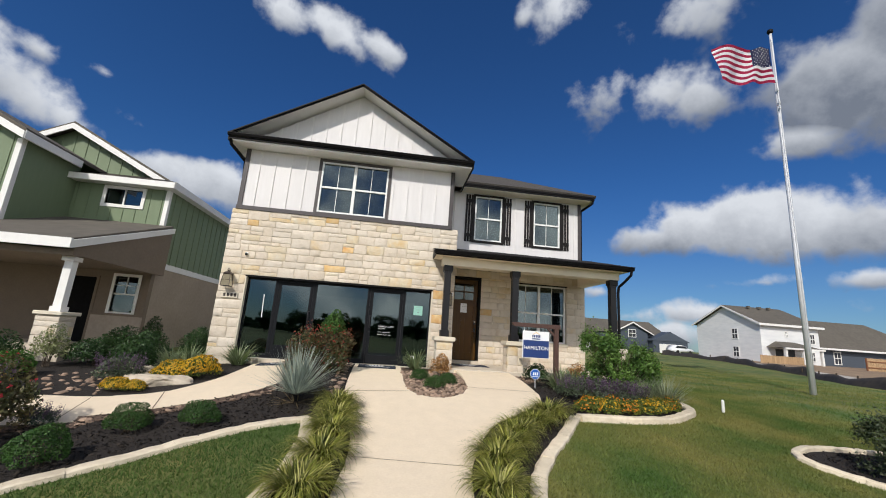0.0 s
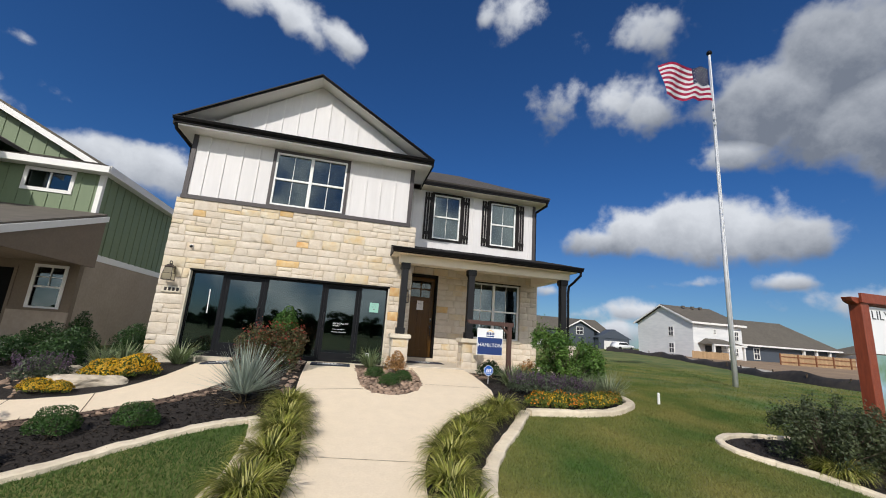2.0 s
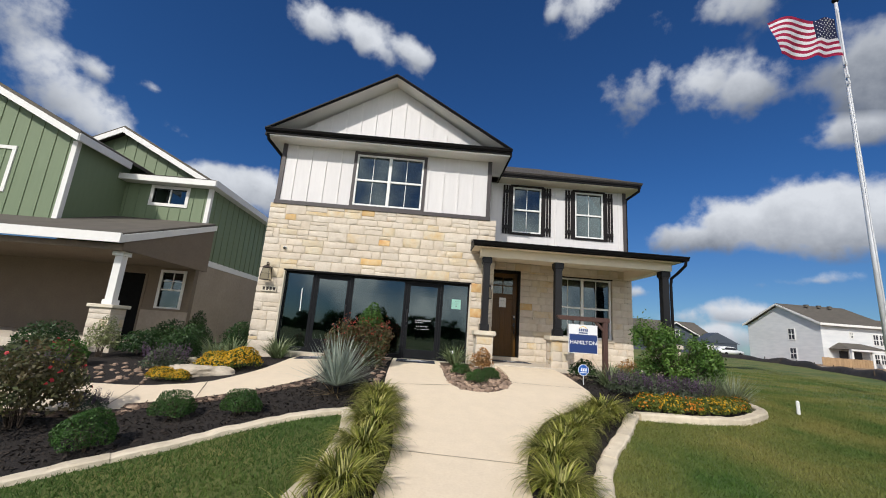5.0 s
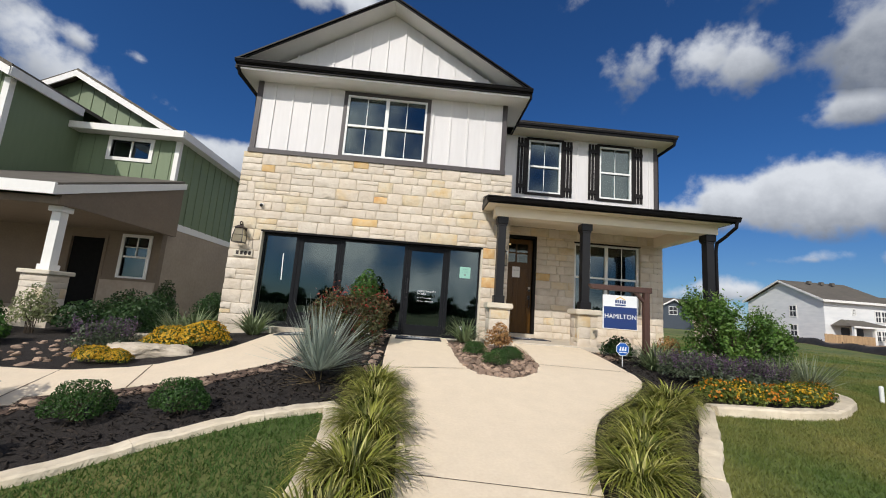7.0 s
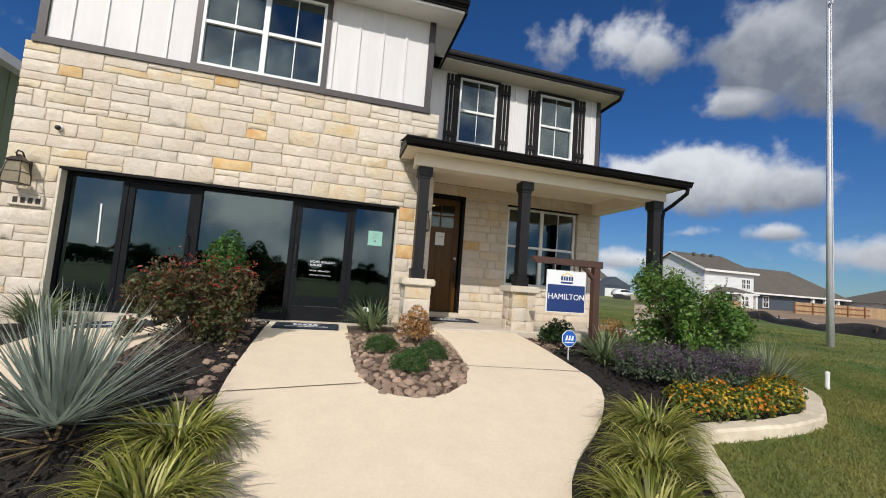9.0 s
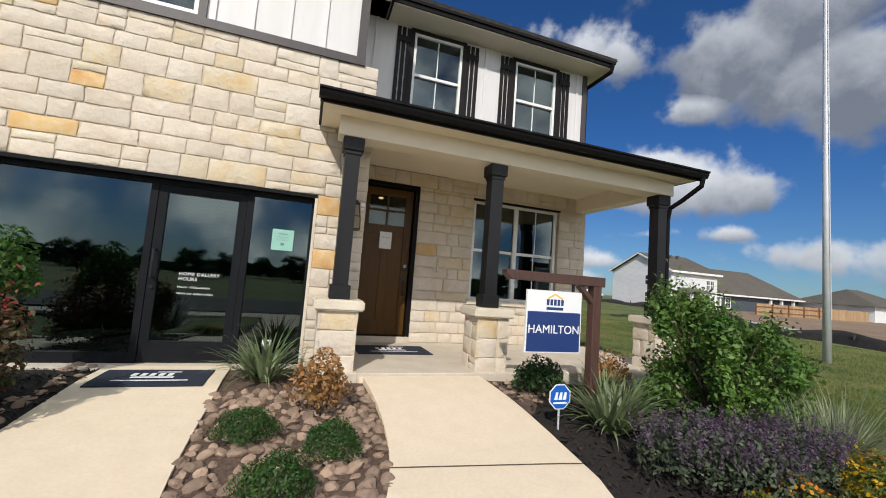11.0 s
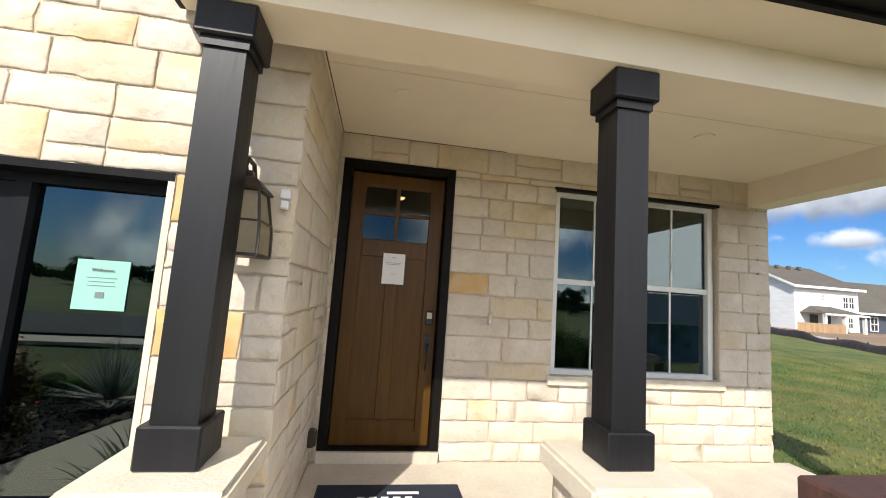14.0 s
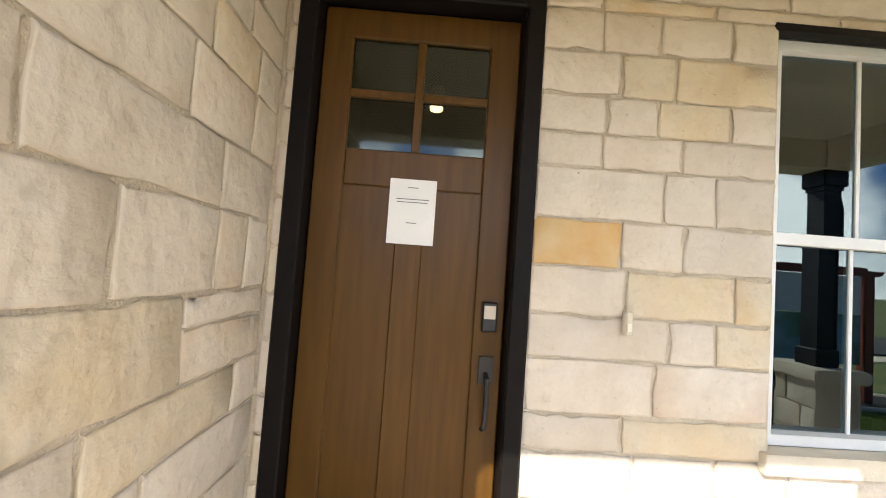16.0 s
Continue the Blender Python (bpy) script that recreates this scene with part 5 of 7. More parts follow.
def plain_window(parent, x0, x1, z0, z1, y, trim=0.09, cols=2, rail=True):
    win = part("window", frame_ring(x0, x1, z0, z1, trim, y - 0.03, y + 0.05), M_NWHITE, parent)
    for k in range(1, cols):
        c = x0 + (x1 - x0) * k / cols
        part("glazing_bar", boxes((c - 0.02, c + 0.02, y + 0.01, y + 0.04, z0, z1)), M_NWHITE, win)
    if rail:
        part("meeting_rail", boxes((x0, x1, y + 0.008, y + 0.04, (z0 + z1) / 2 - 0.025, (z0 + z1) / 2 + 0.025)), M_NWHITE, win)
    p = part("pane", boxes((x0, x1, y + 0.045, y + 0.05, z0, z1)), M_PANE, win)
    p.visible_shadow = False
    return win


plain_window(green, -9.34, -8.28, 4.85, 5.35, NY + 0.02, 0.10, 2, False)
w = plain_window(green, -8.44, -7.80, 1.5, 2.58, NY, 0.08, 1)
part("glazing_bar", boxes((-8.13, -8.11, NY + 0.01, NY + 0.04, 2.06, 2.58)), M_NWHITE, w)
part("glazing_bar", boxes((-8.44, -7.80, NY + 0.012, NY + 0.04, 2.30, 2.32)), M_NWHITE, w)
# dark backing wall and ceiling, dimness put into the colour
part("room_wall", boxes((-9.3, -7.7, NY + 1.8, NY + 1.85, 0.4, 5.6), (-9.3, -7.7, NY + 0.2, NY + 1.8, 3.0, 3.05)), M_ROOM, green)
part("front_door", boxes((-9.84, -8.97, NY + 0.05, NY + 0.1, N_FLOOR, 2.5)), M_BLACKDOOR, green, "black front door, closed")
part("door_frame", boxes((-9.92, -9.84, NY - 0.02, NY + 0.1, N_FLOOR, 2.58), (-8.97, -8.89, NY - 0.02, NY + 0.1, N_FLOOR, 2.58), (-9.84, -8.97, NY - 0.02, NY + 0.1, 2.5, 2.58)), M_TAN, green)
part("stone_skirt", boxes((-8.88, NX + 0.015, NY - 0.05, NY, 0.1, 1.38)), M_TANBRICK, green)
part("ledge", boxes((-8.88, NX + 0.03, NY - 0.08, NY, 1.38, 1.45)), M_TAN, green)
# front wing
WY = 11.25
part("wing_wall", boxes((-17, -10.28, WY, WY + 0.2, 3.2, 5.95), (-10.48, -10.28, WY + 0.2, NY + 0.02, 3.2, 5.95)), M_GREEN, green, "green front wing wall")
part("wing_gable", prism(bmesh.new(), [(-17, 5.95), (-10.28, 5.95), (-13.64, 7.55)], WY, WY + 0.2), M_GREEN, green)
for x in np.arange(-14.2, -10.4, 0.41):
    part("batten", boxes((x - 0.02, x + 0.02, WY - 0.02, WY, 3.2, 5.95 + (-10.28 - x) * 0.47)), M_GREEN, green)
part("corner_board", boxes((-10.4, -10.26, WY - 0.03, WY, 3.2, 5.9)), M_NWHITE, green)
part("corner_board", boxes((-10.28, -10.255, WY, WY + 0.1, 3.2, 5.9)), M_NWHITE, green)
plain_window(green, -12.9, -11.95, 4.35, 5.5, WY - 0.001, 0.1, 2, True)
for s, e in ((1, -10.02), (-1, -17.2)):
    part("roof", prism(bmesh.new(), [(-13.64, 7.78), (e, 6.02 - 0.02), (e, 6.10), (-13.64, 7.88)], WY - 0.3, 16), M_FARROOF, green)
    part("rake_board", prism(bmesh.new(), [(-13.64, 7.60), (e, 5.80), (e, 6.00), (-13.64, 7.79)], WY - 0.33, WY - 0.29), M_NWHITE, green, "white rake board")
    part("rake_soffit", prism(bmesh.new(), [(-13.64, 7.62), (e, 5.84), (e, 5.88), (-13.64, 7.66)], WY - 0.29, WY), M_NWHITE, green)
part("fascia", boxes((-10.06, -10.0, WY - 0.3, NY - 0.3, 5.82, 6.04)), M_NWHITE, green)
# main roof with a front gable set back over a skirt of shingles
part("roof", prism(bmesh.new(), [(-11.5, 7.79), (-7.22, 5.60), (-7.22, 5.67), (-11.5, 7.88)], 14.1, 24), M_FARROOF, green, "weathered brown shingle roof")
part("roof", prism(bmesh.new(), [(-11.5, 7.79), (-15.8, 5.60), (-15.8, 5.68), (-11.5, 7.88)], 14.1, 24), M_FARROOF, green)
part("gable_wall", prism(bmesh.new(), [(-15.6, 5.6), (-7.4, 5.6), (-11.5, 7.72)], 14.4, 14.55), M_GREEN, green)
for x in np.arange(-13.6, -9.0, 0.41):
    part("batten", boxes((x - 0.02, x + 0.02, 14.38, 14.4, 5.6, 7.62 - abs(x + 11.5) * 0.515)), M_GREEN, green)
for e in (-7.6, -15.4):
    part("rake_board", prism(bmesh.new(), [(-11.5, 7.60), (e, 5.58), (e, 5.78), (-11.5, 7.80)], 14.06, 14.1), M_NWHITE, green, "white rake board")
bm = bmesh.new()
skirt = [bm.verts.new(p) for p in ((-10.6, 12.90, 5.66), (-7.19, 12.90, 5.66), (-7.19, 14.42, 5.66), (-8.30, 14.42, 6.22), (-10.6, 14.42, 6.22))]
bm.faces.new((skirt[0], skirt[1], skirt[3], skirt[4])), bm.faces.new((skirt[1], skirt[2], skirt[3]))
bmesh.ops.solidify(bm, geom=bm.faces[:], thickness=0.03)
part("skirt_roof", bm, M_FARROOF, green)
part("fascia", boxes((-10.6, -7.2, 12.88, 12.92, 5.46, 5.65)), M_NWHITE, green)
part("fascia", boxes((-7.24, -7.18, 12.92, 24, 5.46, 5.68)), M_NWHITE, green)
part("soffit", boxes((-10.6, -7.24, 12.92, NY + 0.02, 5.47, 5.51), (NX, -7.24, NY, 24, 5.47, 5.51)), M_NWHITE, green)
# porch
part("porch_roof", prism(bmesh.new(), [(9.45, 3.02), (NY - 0.05, 4.28), (NY - 0.05, 4.16), (9.45, 2.92)], -17, -7.12, "x"), M_FARROOF, green)
part("porch_fascia", boxes((-17, -7.07, 9.40, 9.45, 2.80, 3.02)), M_NWHITE, green)
part("rake_board", prism(bmesh.new(), [(9.45, 2.80), (NY + 0.0, 4.06), (NY + 0.0, 4.22), (9.45, 2.98)], -7.12, -7.07, "x"), M_NWHITE, green)
part("corner_board", boxes((NX - 0.12, NX + 0.02, NY - 0.03, NY - 0.001, 1.45, 3.1)), M_TAN, green)
part("porch_gable", prism(bmesh.new(), [(9.64, 2.68), (NY - 0.02, 2.68), (NY - 0.02, 4.10), (9.64, 2.84)], -7.23, -7.122, "x"), M_TAN, green, "tan infill over the porch beam")
part("porch_beam", boxes((-17, -7.13, 9.62, 9.86, 2.66, 2.80)), M_TAN, green)
part("porch_ceiling", boxes((-17, -7.24, 9.86, NY, 2.74, 2.78)), M_TAN, green)
part("porch_slab", boxes((-17, -6.95, 9.7, NY, 0.05, N_FLOOR)), M_SLAB, green)
ped = part("pedestal", boxes((-7.58, -7.12, 9.72, 10.18, 0.05, 1.34)), M_MORTAR, green, "stone pedestal")
for m in (pose(-7.6, 9.72, 0.30), pose(-7.12, 9.70, 0.30, 0, 0, 90)):
    lay_stones(ped, m, 0.48, 1.02, courses=(0.15, 0.24), lengths=(0.2, 0.45), seed=81, ochre=0, honey=0.05)
part("pedestal_cap", rounded(boxes((-7.64, -7.06, 9.66, 10.24, 1.34, 1.42)), 0.012), M_CAP, green)
part("column", boxes((-7.435, -7.265, 9.865, 10.035, 1.42, 2.66)), M_NWHITE, green, "white square column")
part("column_base", boxes((-7.465, -7.235, 9.835, 10.065, 1.42, 1.53)), M_NWHITE, green)
part("column_cap", boxes((-7.48, -7.22, 9.82, 10.08, 2.56, 2.66)), M_NWHITE, green)

# ---- far houses across the open lots ----
def far_window(parent, x, y, z, along, w=0.9, h=1.4):
    m = pose(x, y, z, 0, 0, 0 if along == "x" else -90)
    win = part("window", frame_ring(-w / 2 + 0.1, w / 2 - 0.1, -h / 2 + 0.1, h / 2 - 0.1, 0.1, -0.05, 0.02, m), M_NWHITE, parent)
    for d in ((-w / 2 + 0.1, w / 2 - 0.1, -0.045, 0.0, -0.05, 0.05), (-0.03, 0.03, -0.04, 0.0, -h / 2 + 0.1, h / 2 - 0.1)):
        bm = bmesh.new()
        box(bm, *d, m=m)
        part("glazing_bar", bm, M_NWHITE, win)
    bm = bmesh.new()
    box(bm, -w / 2 + 0.1, w / 2 - 0.1, -0.02, 0.0, -h / 2 + 0.1, h / 2 - 0.1, m=m)
    part("pane", bm, M_INK, win)


wrap = thing("house", 48.5, 47.5, 0.9, "unfinished two-storey house in white wrap with a brown roof", "house")
X0, X1, Y0, Y1, Z0, ZE, ZR = 44.3, 52.3, 43.0, 53.0, 0.4, 5.42, 7.85
part("wall", boxes((X0, X1, Y0, Y1, Z0, ZE)), M_WRAP, wrap)
part("gable_wall", prism(bmesh.new(), [(Y0, ZE), (Y1, ZE), ((Y0 + Y1) / 2, ZR - 0.1)], X0, X0 + 0.2, "x"), M_WRAP, wrap)
for e in (Y0 - 0.45, Y1 + 0.45):
    part("roof", prism(bmesh.new(), [((Y0 + Y1) / 2, ZR), (e, ZE - 0.05), (e, ZE + 0.08), ((Y0 + Y1) / 2, ZR + 0.14)], X0 - 0.4, X1 + 0.4, "x"), M_FARROOF, wrap)
    part("rake_board", prism(bmesh.new(), [((Y0 + Y1) / 2, ZR - 0.1), (e, ZE - 0.2), (e, ZE + 0.06), ((Y0 + Y1) / 2, ZR + 0.1)], X0 - 0.46, X0 - 0.4, "x"), M_NWHITE, wrap)
part("fascia", boxes((X0 - 0.4, X1 + 0.4, Y0 - 0.5, Y0 - 0.44, ZE - 0.2, ZE + 0.06)), M_NWHITE, wrap)
for y, z in ((46.6, 4.2), (46.6, 1.95)):
    far_window(wrap, X0 - 0.01, y, z, "y", 0.95, 1.4)
for x, z, w_, h_ in ((47.8, 4.35, 0.45, 0.75), (50.6, 4.0, 0.75, 1.3), (51.35, 4.0, 0.75, 1.3), (50.45, 1.9, 0.7, 1.2), (51.15, 1.9, 0.7, 1.2)):
    far_window(wrap, x, Y0 - 0.01, z, "x", w_, h_)
bm = bmesh.new()
hip = [bm.verts.new(p) for p in ((44.9, Y0 - 2.4, 2.72), (50.0, Y0 - 2.4, 2.72), (50.0, Y0, 2.72), (44.9, Y0, 2.72), (46.2, Y0, 3.45), (48.8, Y0, 3.45))]
for f in ((0, 1, 5, 4), (1, 2, 5), (3, 0, 4), (2, 3, 4, 5), (3, 2, 1, 0)):
    bm.faces.new([hip[k] for k in f])
part("porch_roof", bm, M_FARROOF, wrap)
part("porch_fascia", boxes((44.85, 50.05, Y0 - 2.46, Y0 - 2.4, 2.56, 2.74)), M_NWHITE, wrap)
for x in (45.1, 47.4, 49.8):
    part("porch_post", boxes((x - 0.12, x + 0.12, Y0 - 2.3, Y0 - 2.06, 0.6, 2.72)), M_NWHITE, wrap)
# flat black panels on the wall stand for the dark inside of doorways
for x in (46.6, 48.2):
    part("doorway_shade", boxes((x - 0.5, x + 0.5, Y0 - 0.03, Y0, 0.9, 2.55)), M_INK, wrap)
for x in (47.0, 48.6, 50.0):
    part("roof_vent", boxes((x - 0.2, x + 0.2, 46.9, 47.2, ZR - 0.2, ZR + 0.12)), M_FARROOF, wrap)

blue = thing("house", 60, 48, 0.9, "single-storey slate blue house with a hipped brown roof", "house")
part("wall", boxes((52.9, 71.6, 44.6, 54.0, 0.3, 3.1)), M_GREYBLUE, blue)
bm = bmesh.new()
hip = [bm.verts.new(p) for p in ((52.85, 44.0, 3.12), (72.2, 44.0, 3.12), (72.2, 54.6, 3.12), (52.85, 54.6, 3.12), (56.0, 49.3, 6.95), (67.7, 49.3, 6.95))]
for f in ((0, 1, 5, 4), (1, 2, 5), (2, 3, 4, 5), (3, 0, 4), (3, 2, 1, 0)):
    bm.faces.new([hip[k] for k in f])
part("roof", bm, M_FARROOF, blue)
part("fascia", boxes((52.85, 72.2, 43.96, 44.0, 2.92, 3.14)), M_NWHITE, blue)
for x in (54.0, 56.6):
    far_window(blue, x, 44.59, 1.95, "x", 1.1, 1.6)
# flat black panel stands for the shaded patio behind the posts
part("patio_shade", boxes((65.2, 69.8, 44.55, 44.59, 0.6, 2.75)), M_INK, blue)
for x in (65.0, 67.4, 70.0):
    part("porch_post", boxes((x - 0.15, x + 0.15, 44.2, 44.5, 0.5, 2.95)), M_NWHITE, blue)

grey = thing("house", 45, 72, 0.8, "distant blue-grey house with a front gable and garage", "house")
part("wall", boxes((37.5, 53.0, 72, 82, 0.5, 4.3)), M_GREYBLUE, grey)
part("gable_wall", prism(bmesh.new(), [(42.0, 4.3), (49.5, 4.3), (45.7, 6.2)], 71.0, 72.5), M_GREYBLUE, grey)
part("gable_front", boxes((42.6, 48.9, 71.0, 72.0, 0.5, 4.3)), M_GREYBLUE, grey)
for s, e in ((1, 49.9), (-1, 41.6)):
    part("roof", prism(bmesh.new(), [(45.7, 6.25), (e, 4.15), (e, 4.35), (45.7, 6.5)], 70.6, 77), M_FARROOF, grey)
    part("rake_board", prism(bmesh.new(), [(45.7, 6.1), (e, 4.0), (e, 4.2), (45.7, 6.35)], 70.5, 70.6), M_NWHITE, grey)
part("roof", prism(bmesh.new(), [(71.6, 4.2), (77, 6.9), (82.4, 4.2)], 37.0, 53.4, "x"), M_FARROOF, grey)
part("garage_roof", prism(bmesh.new(), [(48.6, 3.1), (56.5, 3.1), (52.5, 4.9)], 69.5, 72), M_GREYBLUE, grey)
part("garage", boxes((49.0, 56.0, 69.6, 72, 0.5, 3.1)), M_GREYBLUE, grey)
part("garage_door", boxes((50.2, 54.8, 69.55, 69.6, 0.6, 2.6)), M_NWHITE, grey)
far_window(grey, 45.7, 70.99, 4.2, "x", 1.6, 1.5)
part("white_wing", boxes((34.5, 37.5, 71, 80, 0.5, 3.2)), M_NWHITE, grey)
part("white_wing_roof", prism(bmesh.new(), [(34.1, 3.2), (38.2, 3.2), (36.1, 4.8)], 70.6, 80), M_FARROOF, grey)

tan_house = thing("house", 75, 38, 0.6, "pale single-storey house at the end of the lots", "house")
part("wall", boxes((72.6, 83, 36.5, 46, 0.2, 2.9)), M_WRAP, tan_house)
bm = bmesh.new()
hip = [bm.verts.new(p) for p in ((72.0, 35.9, 2.9), (83.6, 35.9, 2.9), (83.6, 46.6, 2.9), (72.0, 46.6, 2.9), (76.5, 41.2, 5.3), (79.5, 41.2, 5.3))]
for f in ((0, 1, 5, 4), (1, 2, 5), (2, 3, 4, 5), (3, 0, 4), (3, 2, 1, 0)):
    bm.faces.new([hip[k] for k in f])
part("roof", bm, M_FARROOF, tan_house)

# fences of new boards
def board_fence(a, b, z0, z1, label, material, rail=None):
    a, b = Vector(a), Vector(b)
    n = int((b - a).length / 0.28)
    ang = math.degrees(math.atan2(b.y - a.y, b.x - a.x))
    fence = thing("fence", a.x, a.y, z0, label, "fence")
    bm = boxes((0, 0.265, -0.012, 0.012, z0, z1))
    me = bpy.data.meshes.new("board")
    bm.to_mesh(me)
    bm.free()
    for k in range(n):
        p = a.lerp(b, k / n)
        ob = link("board", me, material, fence)
        ob.matrix_basis = pose(p.x, p.y, random.Random(k).uniform(-0.02, 0.02), 0, 0, ang)
    if rail:
        for k in range(0, n, 9):
            p = a.lerp(b, k / n)
            bm = bmesh.new()
            box(bm, -0.06, 0.06, -0.14, -0.02, z0, z1 + 0.02, m=pose(p.x, p.y, 0, 0, 0, ang))
            part("post", bm, rail, fence)
        for z in (z0 + 0.35, z1 - 0.35):
            bm = bmesh.new()
            box(bm, 0, (b - a).length, -0.07, -0.015, z - 0.05, z + 0.05, m=pose(a.x, a.y, 0, 0, 0, ang))
            part("rail", bm, rail, fence)


board_fence((40.9, 40.0), (46.4, 40.0), 0.6, 1.72, "pale new board fence before the white house", M_FENCE)
board_fence((50.9, 37.4), (62.0, 36.6), 0.8, 2.12, "new cedar board fence with dark red rails", M_FENCE, M_FENCERAIL)
board_fence((62.1, 36.6), (70.5, 36.2), 0.7, 2.12, "new yellow pine board fence", M_FENCE)

# bare building lots, a pale kerbed lane and sagging black silt fabric at the lawn's edge
LAWN_EDGE = [(75, 70), (33.5, 46), (33.5, 38), (29.5, 27), (24.5, 18.5), (22.5, 13), (22, 6), (22.5, -2)]
tagged(part("bare_lot", sheet(LAWN_EDGE + [(110, -2), (110, 70)], 0.02, 0, 6), M_DIRT), "bare brown building lots beyond the lawn", "dirt", kind="structure")
bm = sheet([(35.5, 47), (35.2, 38), (31.3, 26), (26.6, 17.5), (25, 13), (24.6, 6), (25, -2), (26.0, -2), (25.7, 6), (26.2, 13), (28, 17.2), (33, 25.5), (37.0, 38), (37.2, 47)], 0.08, 0.1, 3)
tagged(part("lane", bm, M_ROAD), "pale concrete lane edge", "lane", kind="structure")
silt = thing("silt_fence", 29, 27, 0.5, "sagging black silt fabric along the lawn's edge", "silt fence")
edge = curve(LAWN_EDGE[1:], 0.6)
bm = bmesh.new()
rng = random.Random(9)
cols = []
for k, (x, y) in enumerate(edge):
    s = math.sin(k * 0.9) * 0.5 + math.sin(k * 0.37 + 1) * 0.5
    z = ground_z(x, y)
    cols.append([bm.verts.new((x + 0.25 * s + o, y + o * 0.4, z + h)) for o, h in ((-0.35, 0.0), (-0.15 + 0.1 * s, 0.26 + 0.12 * s), (0.1, 0.44 + 0.18 * s), (0.6, 0.24 + 0.10 * s), (2.6, 0.06))])
for c0, c1 in zip(cols, cols[1:]):
    for q in range(4):
        bm.faces.new((c0[q], c0[q + 1], c1[q + 1], c1[q]))
part("fabric", bm, M_SILT, silt, smooth=True)
for k in range(0, len(edge), 4):
    x, y = edge[k]
    part("stake", boxes((x + 0.06, x + 0.12, y, y + 0.05, ground_z(x, y), ground_z(x, y) + 0.5)), M_BARK, silt)

# white car on the far lane
def car(x, y, z, rz):
    ob = thing("car", x, y, z, "white estate car parked by the far houses", "car")
    m = pose(x, y, z, 0, 0, rz)
    bm = prism(bmesh.new(), [(-2.2, 0.35), (2.2, 0.35), (2.25, 0.75), (1.9, 0.95), (0.9, 1.05), (0.35, 1.5), (-1.5, 1.52), (-2.1, 1.0), (-2.25, 0.8)], -0.88, 0.88)
    bmesh.ops.bevel(bm, geom=bm.edges[:], offset=0.06, segments=2, affect="EDGES")
    bmesh.ops.transform(bm, matrix=m, verts=bm.verts)
    part("body", bm, M_CAR, ob, smooth=True)
    bm = prism(bmesh.new(), [(0.75, 1.05), (0.3, 1.42), (-1.4, 1.43), (-1.85, 1.05)], -0.9, 0.9)
    bmesh.ops.transform(bm, matrix=m, verts=bm.verts)
    part("side_glass", bm, M_INK, ob)
    for wx in (-1.35, 1.35):
        for wy in (-0.9, 0.72):
            bm = bmesh.new()
            bmesh.ops.create_cone(bm, cap_ends=True, segments=18, radius1=0.34, radius2=0.34, depth=0.2, matrix=m @ pose(wx, wy + 0.09, 0.34, 90))
            part("wheel", bm, M_TYRE, ob)


car(51.5, 66, 0.95, 8)

# flagpole with its flag streaming
pole = thing("flagpole", 14.75, 12.54, ground_z(14.75, 12.54), "tall tapered aluminium flagpole in the lawn", "flagpole")
bm = bmesh.new()
pz = ground_z(14.75, 12.54)
tube(bm, [(14.75, 12.54, pz - 0.1), (14.76, 12.54, 5), (14.79, 12.54, 10), (14.84, 12.54, 14.9)], 0.10, 16, 0.5)
part("shaft", bm, M_STEEL, pole, smooth=True)
bm = bmesh.new()
bmesh.ops.create_uvsphere(bm, u_segments=16, v_segments=10, radius=0.115, matrix=pose(14.84, 12.54, 15.02))
part("finial", bm, M_GUTTER, pole, "dark ball finial", smooth=True)
bm = bmesh.new()
tube(bm, [(14.72, 12.43, 1.5), (14.73, 12.46, 8), (14.78, 12.48, 14.6)], 0.012, 6)
part("halyard", bm, M_STEEL, pole)
for z in (11.55, 11.3, 12.1):
    part("clip", boxes((14.70, 14.75, 12.40, 12.46, z, z + 0.12)), M_STEEL, pole)
flag = thing("flag", 14.7, 12.45, 12.5, "red, white and blue striped flag streaming from the pole", "flag")


def cloth(u, v):
    """u along the fly, v up the hoist, 0 to 1."""
    x = 14.70 - 2.85 * u - 0.10 * math.sin(6 * u + 1.5 * v)
    y = 12.45 - 0.25 * u + 0.12 * math.sin(11.0 * u + 2.6 * v) * (0.3 + u)
    z = 12.47 + 1.64 * v - 0.72 * u + 0.12 * u * u + 0.045 * math.sin(7.5 * u + 1.0 + 2.2 * v) * (0.25 + u) + 0.035 * math.sin(19 * u + 4 * v)
    return x, y, z


def patch(u0, u1, v0, v1, nu, nv=1):
    bm = bmesh.new()
    g = [[bm.verts.new(cloth(u0 + (u1 - u0) * i / nu, v0 + (v1 - v0) * j / nv)) for i in range(nu + 1)] for j in range(nv + 1)]
    for j in range(nv):
        for i in range(nu):
            bm.faces.new((g[j][i], g[j][i + 1], g[j + 1][i + 1], g[j + 1][i]))
    bmesh.ops.solidify(bm, geom=bm.faces[:], thickness=0.004)
    return bm


M_FRED = mat("flag_red", (0.52, 0.014, 0.085), (0.44, 0.010, 0.07), 0.7, 8, through_light=0.15)
M_FWHITE = mat("flag_white", (0.90, 0.88, 0.90), None, 0.7, 8, through_light=0.12)
M_FBLUE = mat("flag_blue", (0.012, 0.018, 0.09), (0.015, 0.02, 0.10), 0.7, 8, through_light=0.2)
for k in range(13):
    part("stripe", patch(0.40 if k >= 6 else 0.0, 1.0, k / 13, (k + 1) / 13, 26), M_FRED if k % 2 == 0 else M_FWHITE, flag)
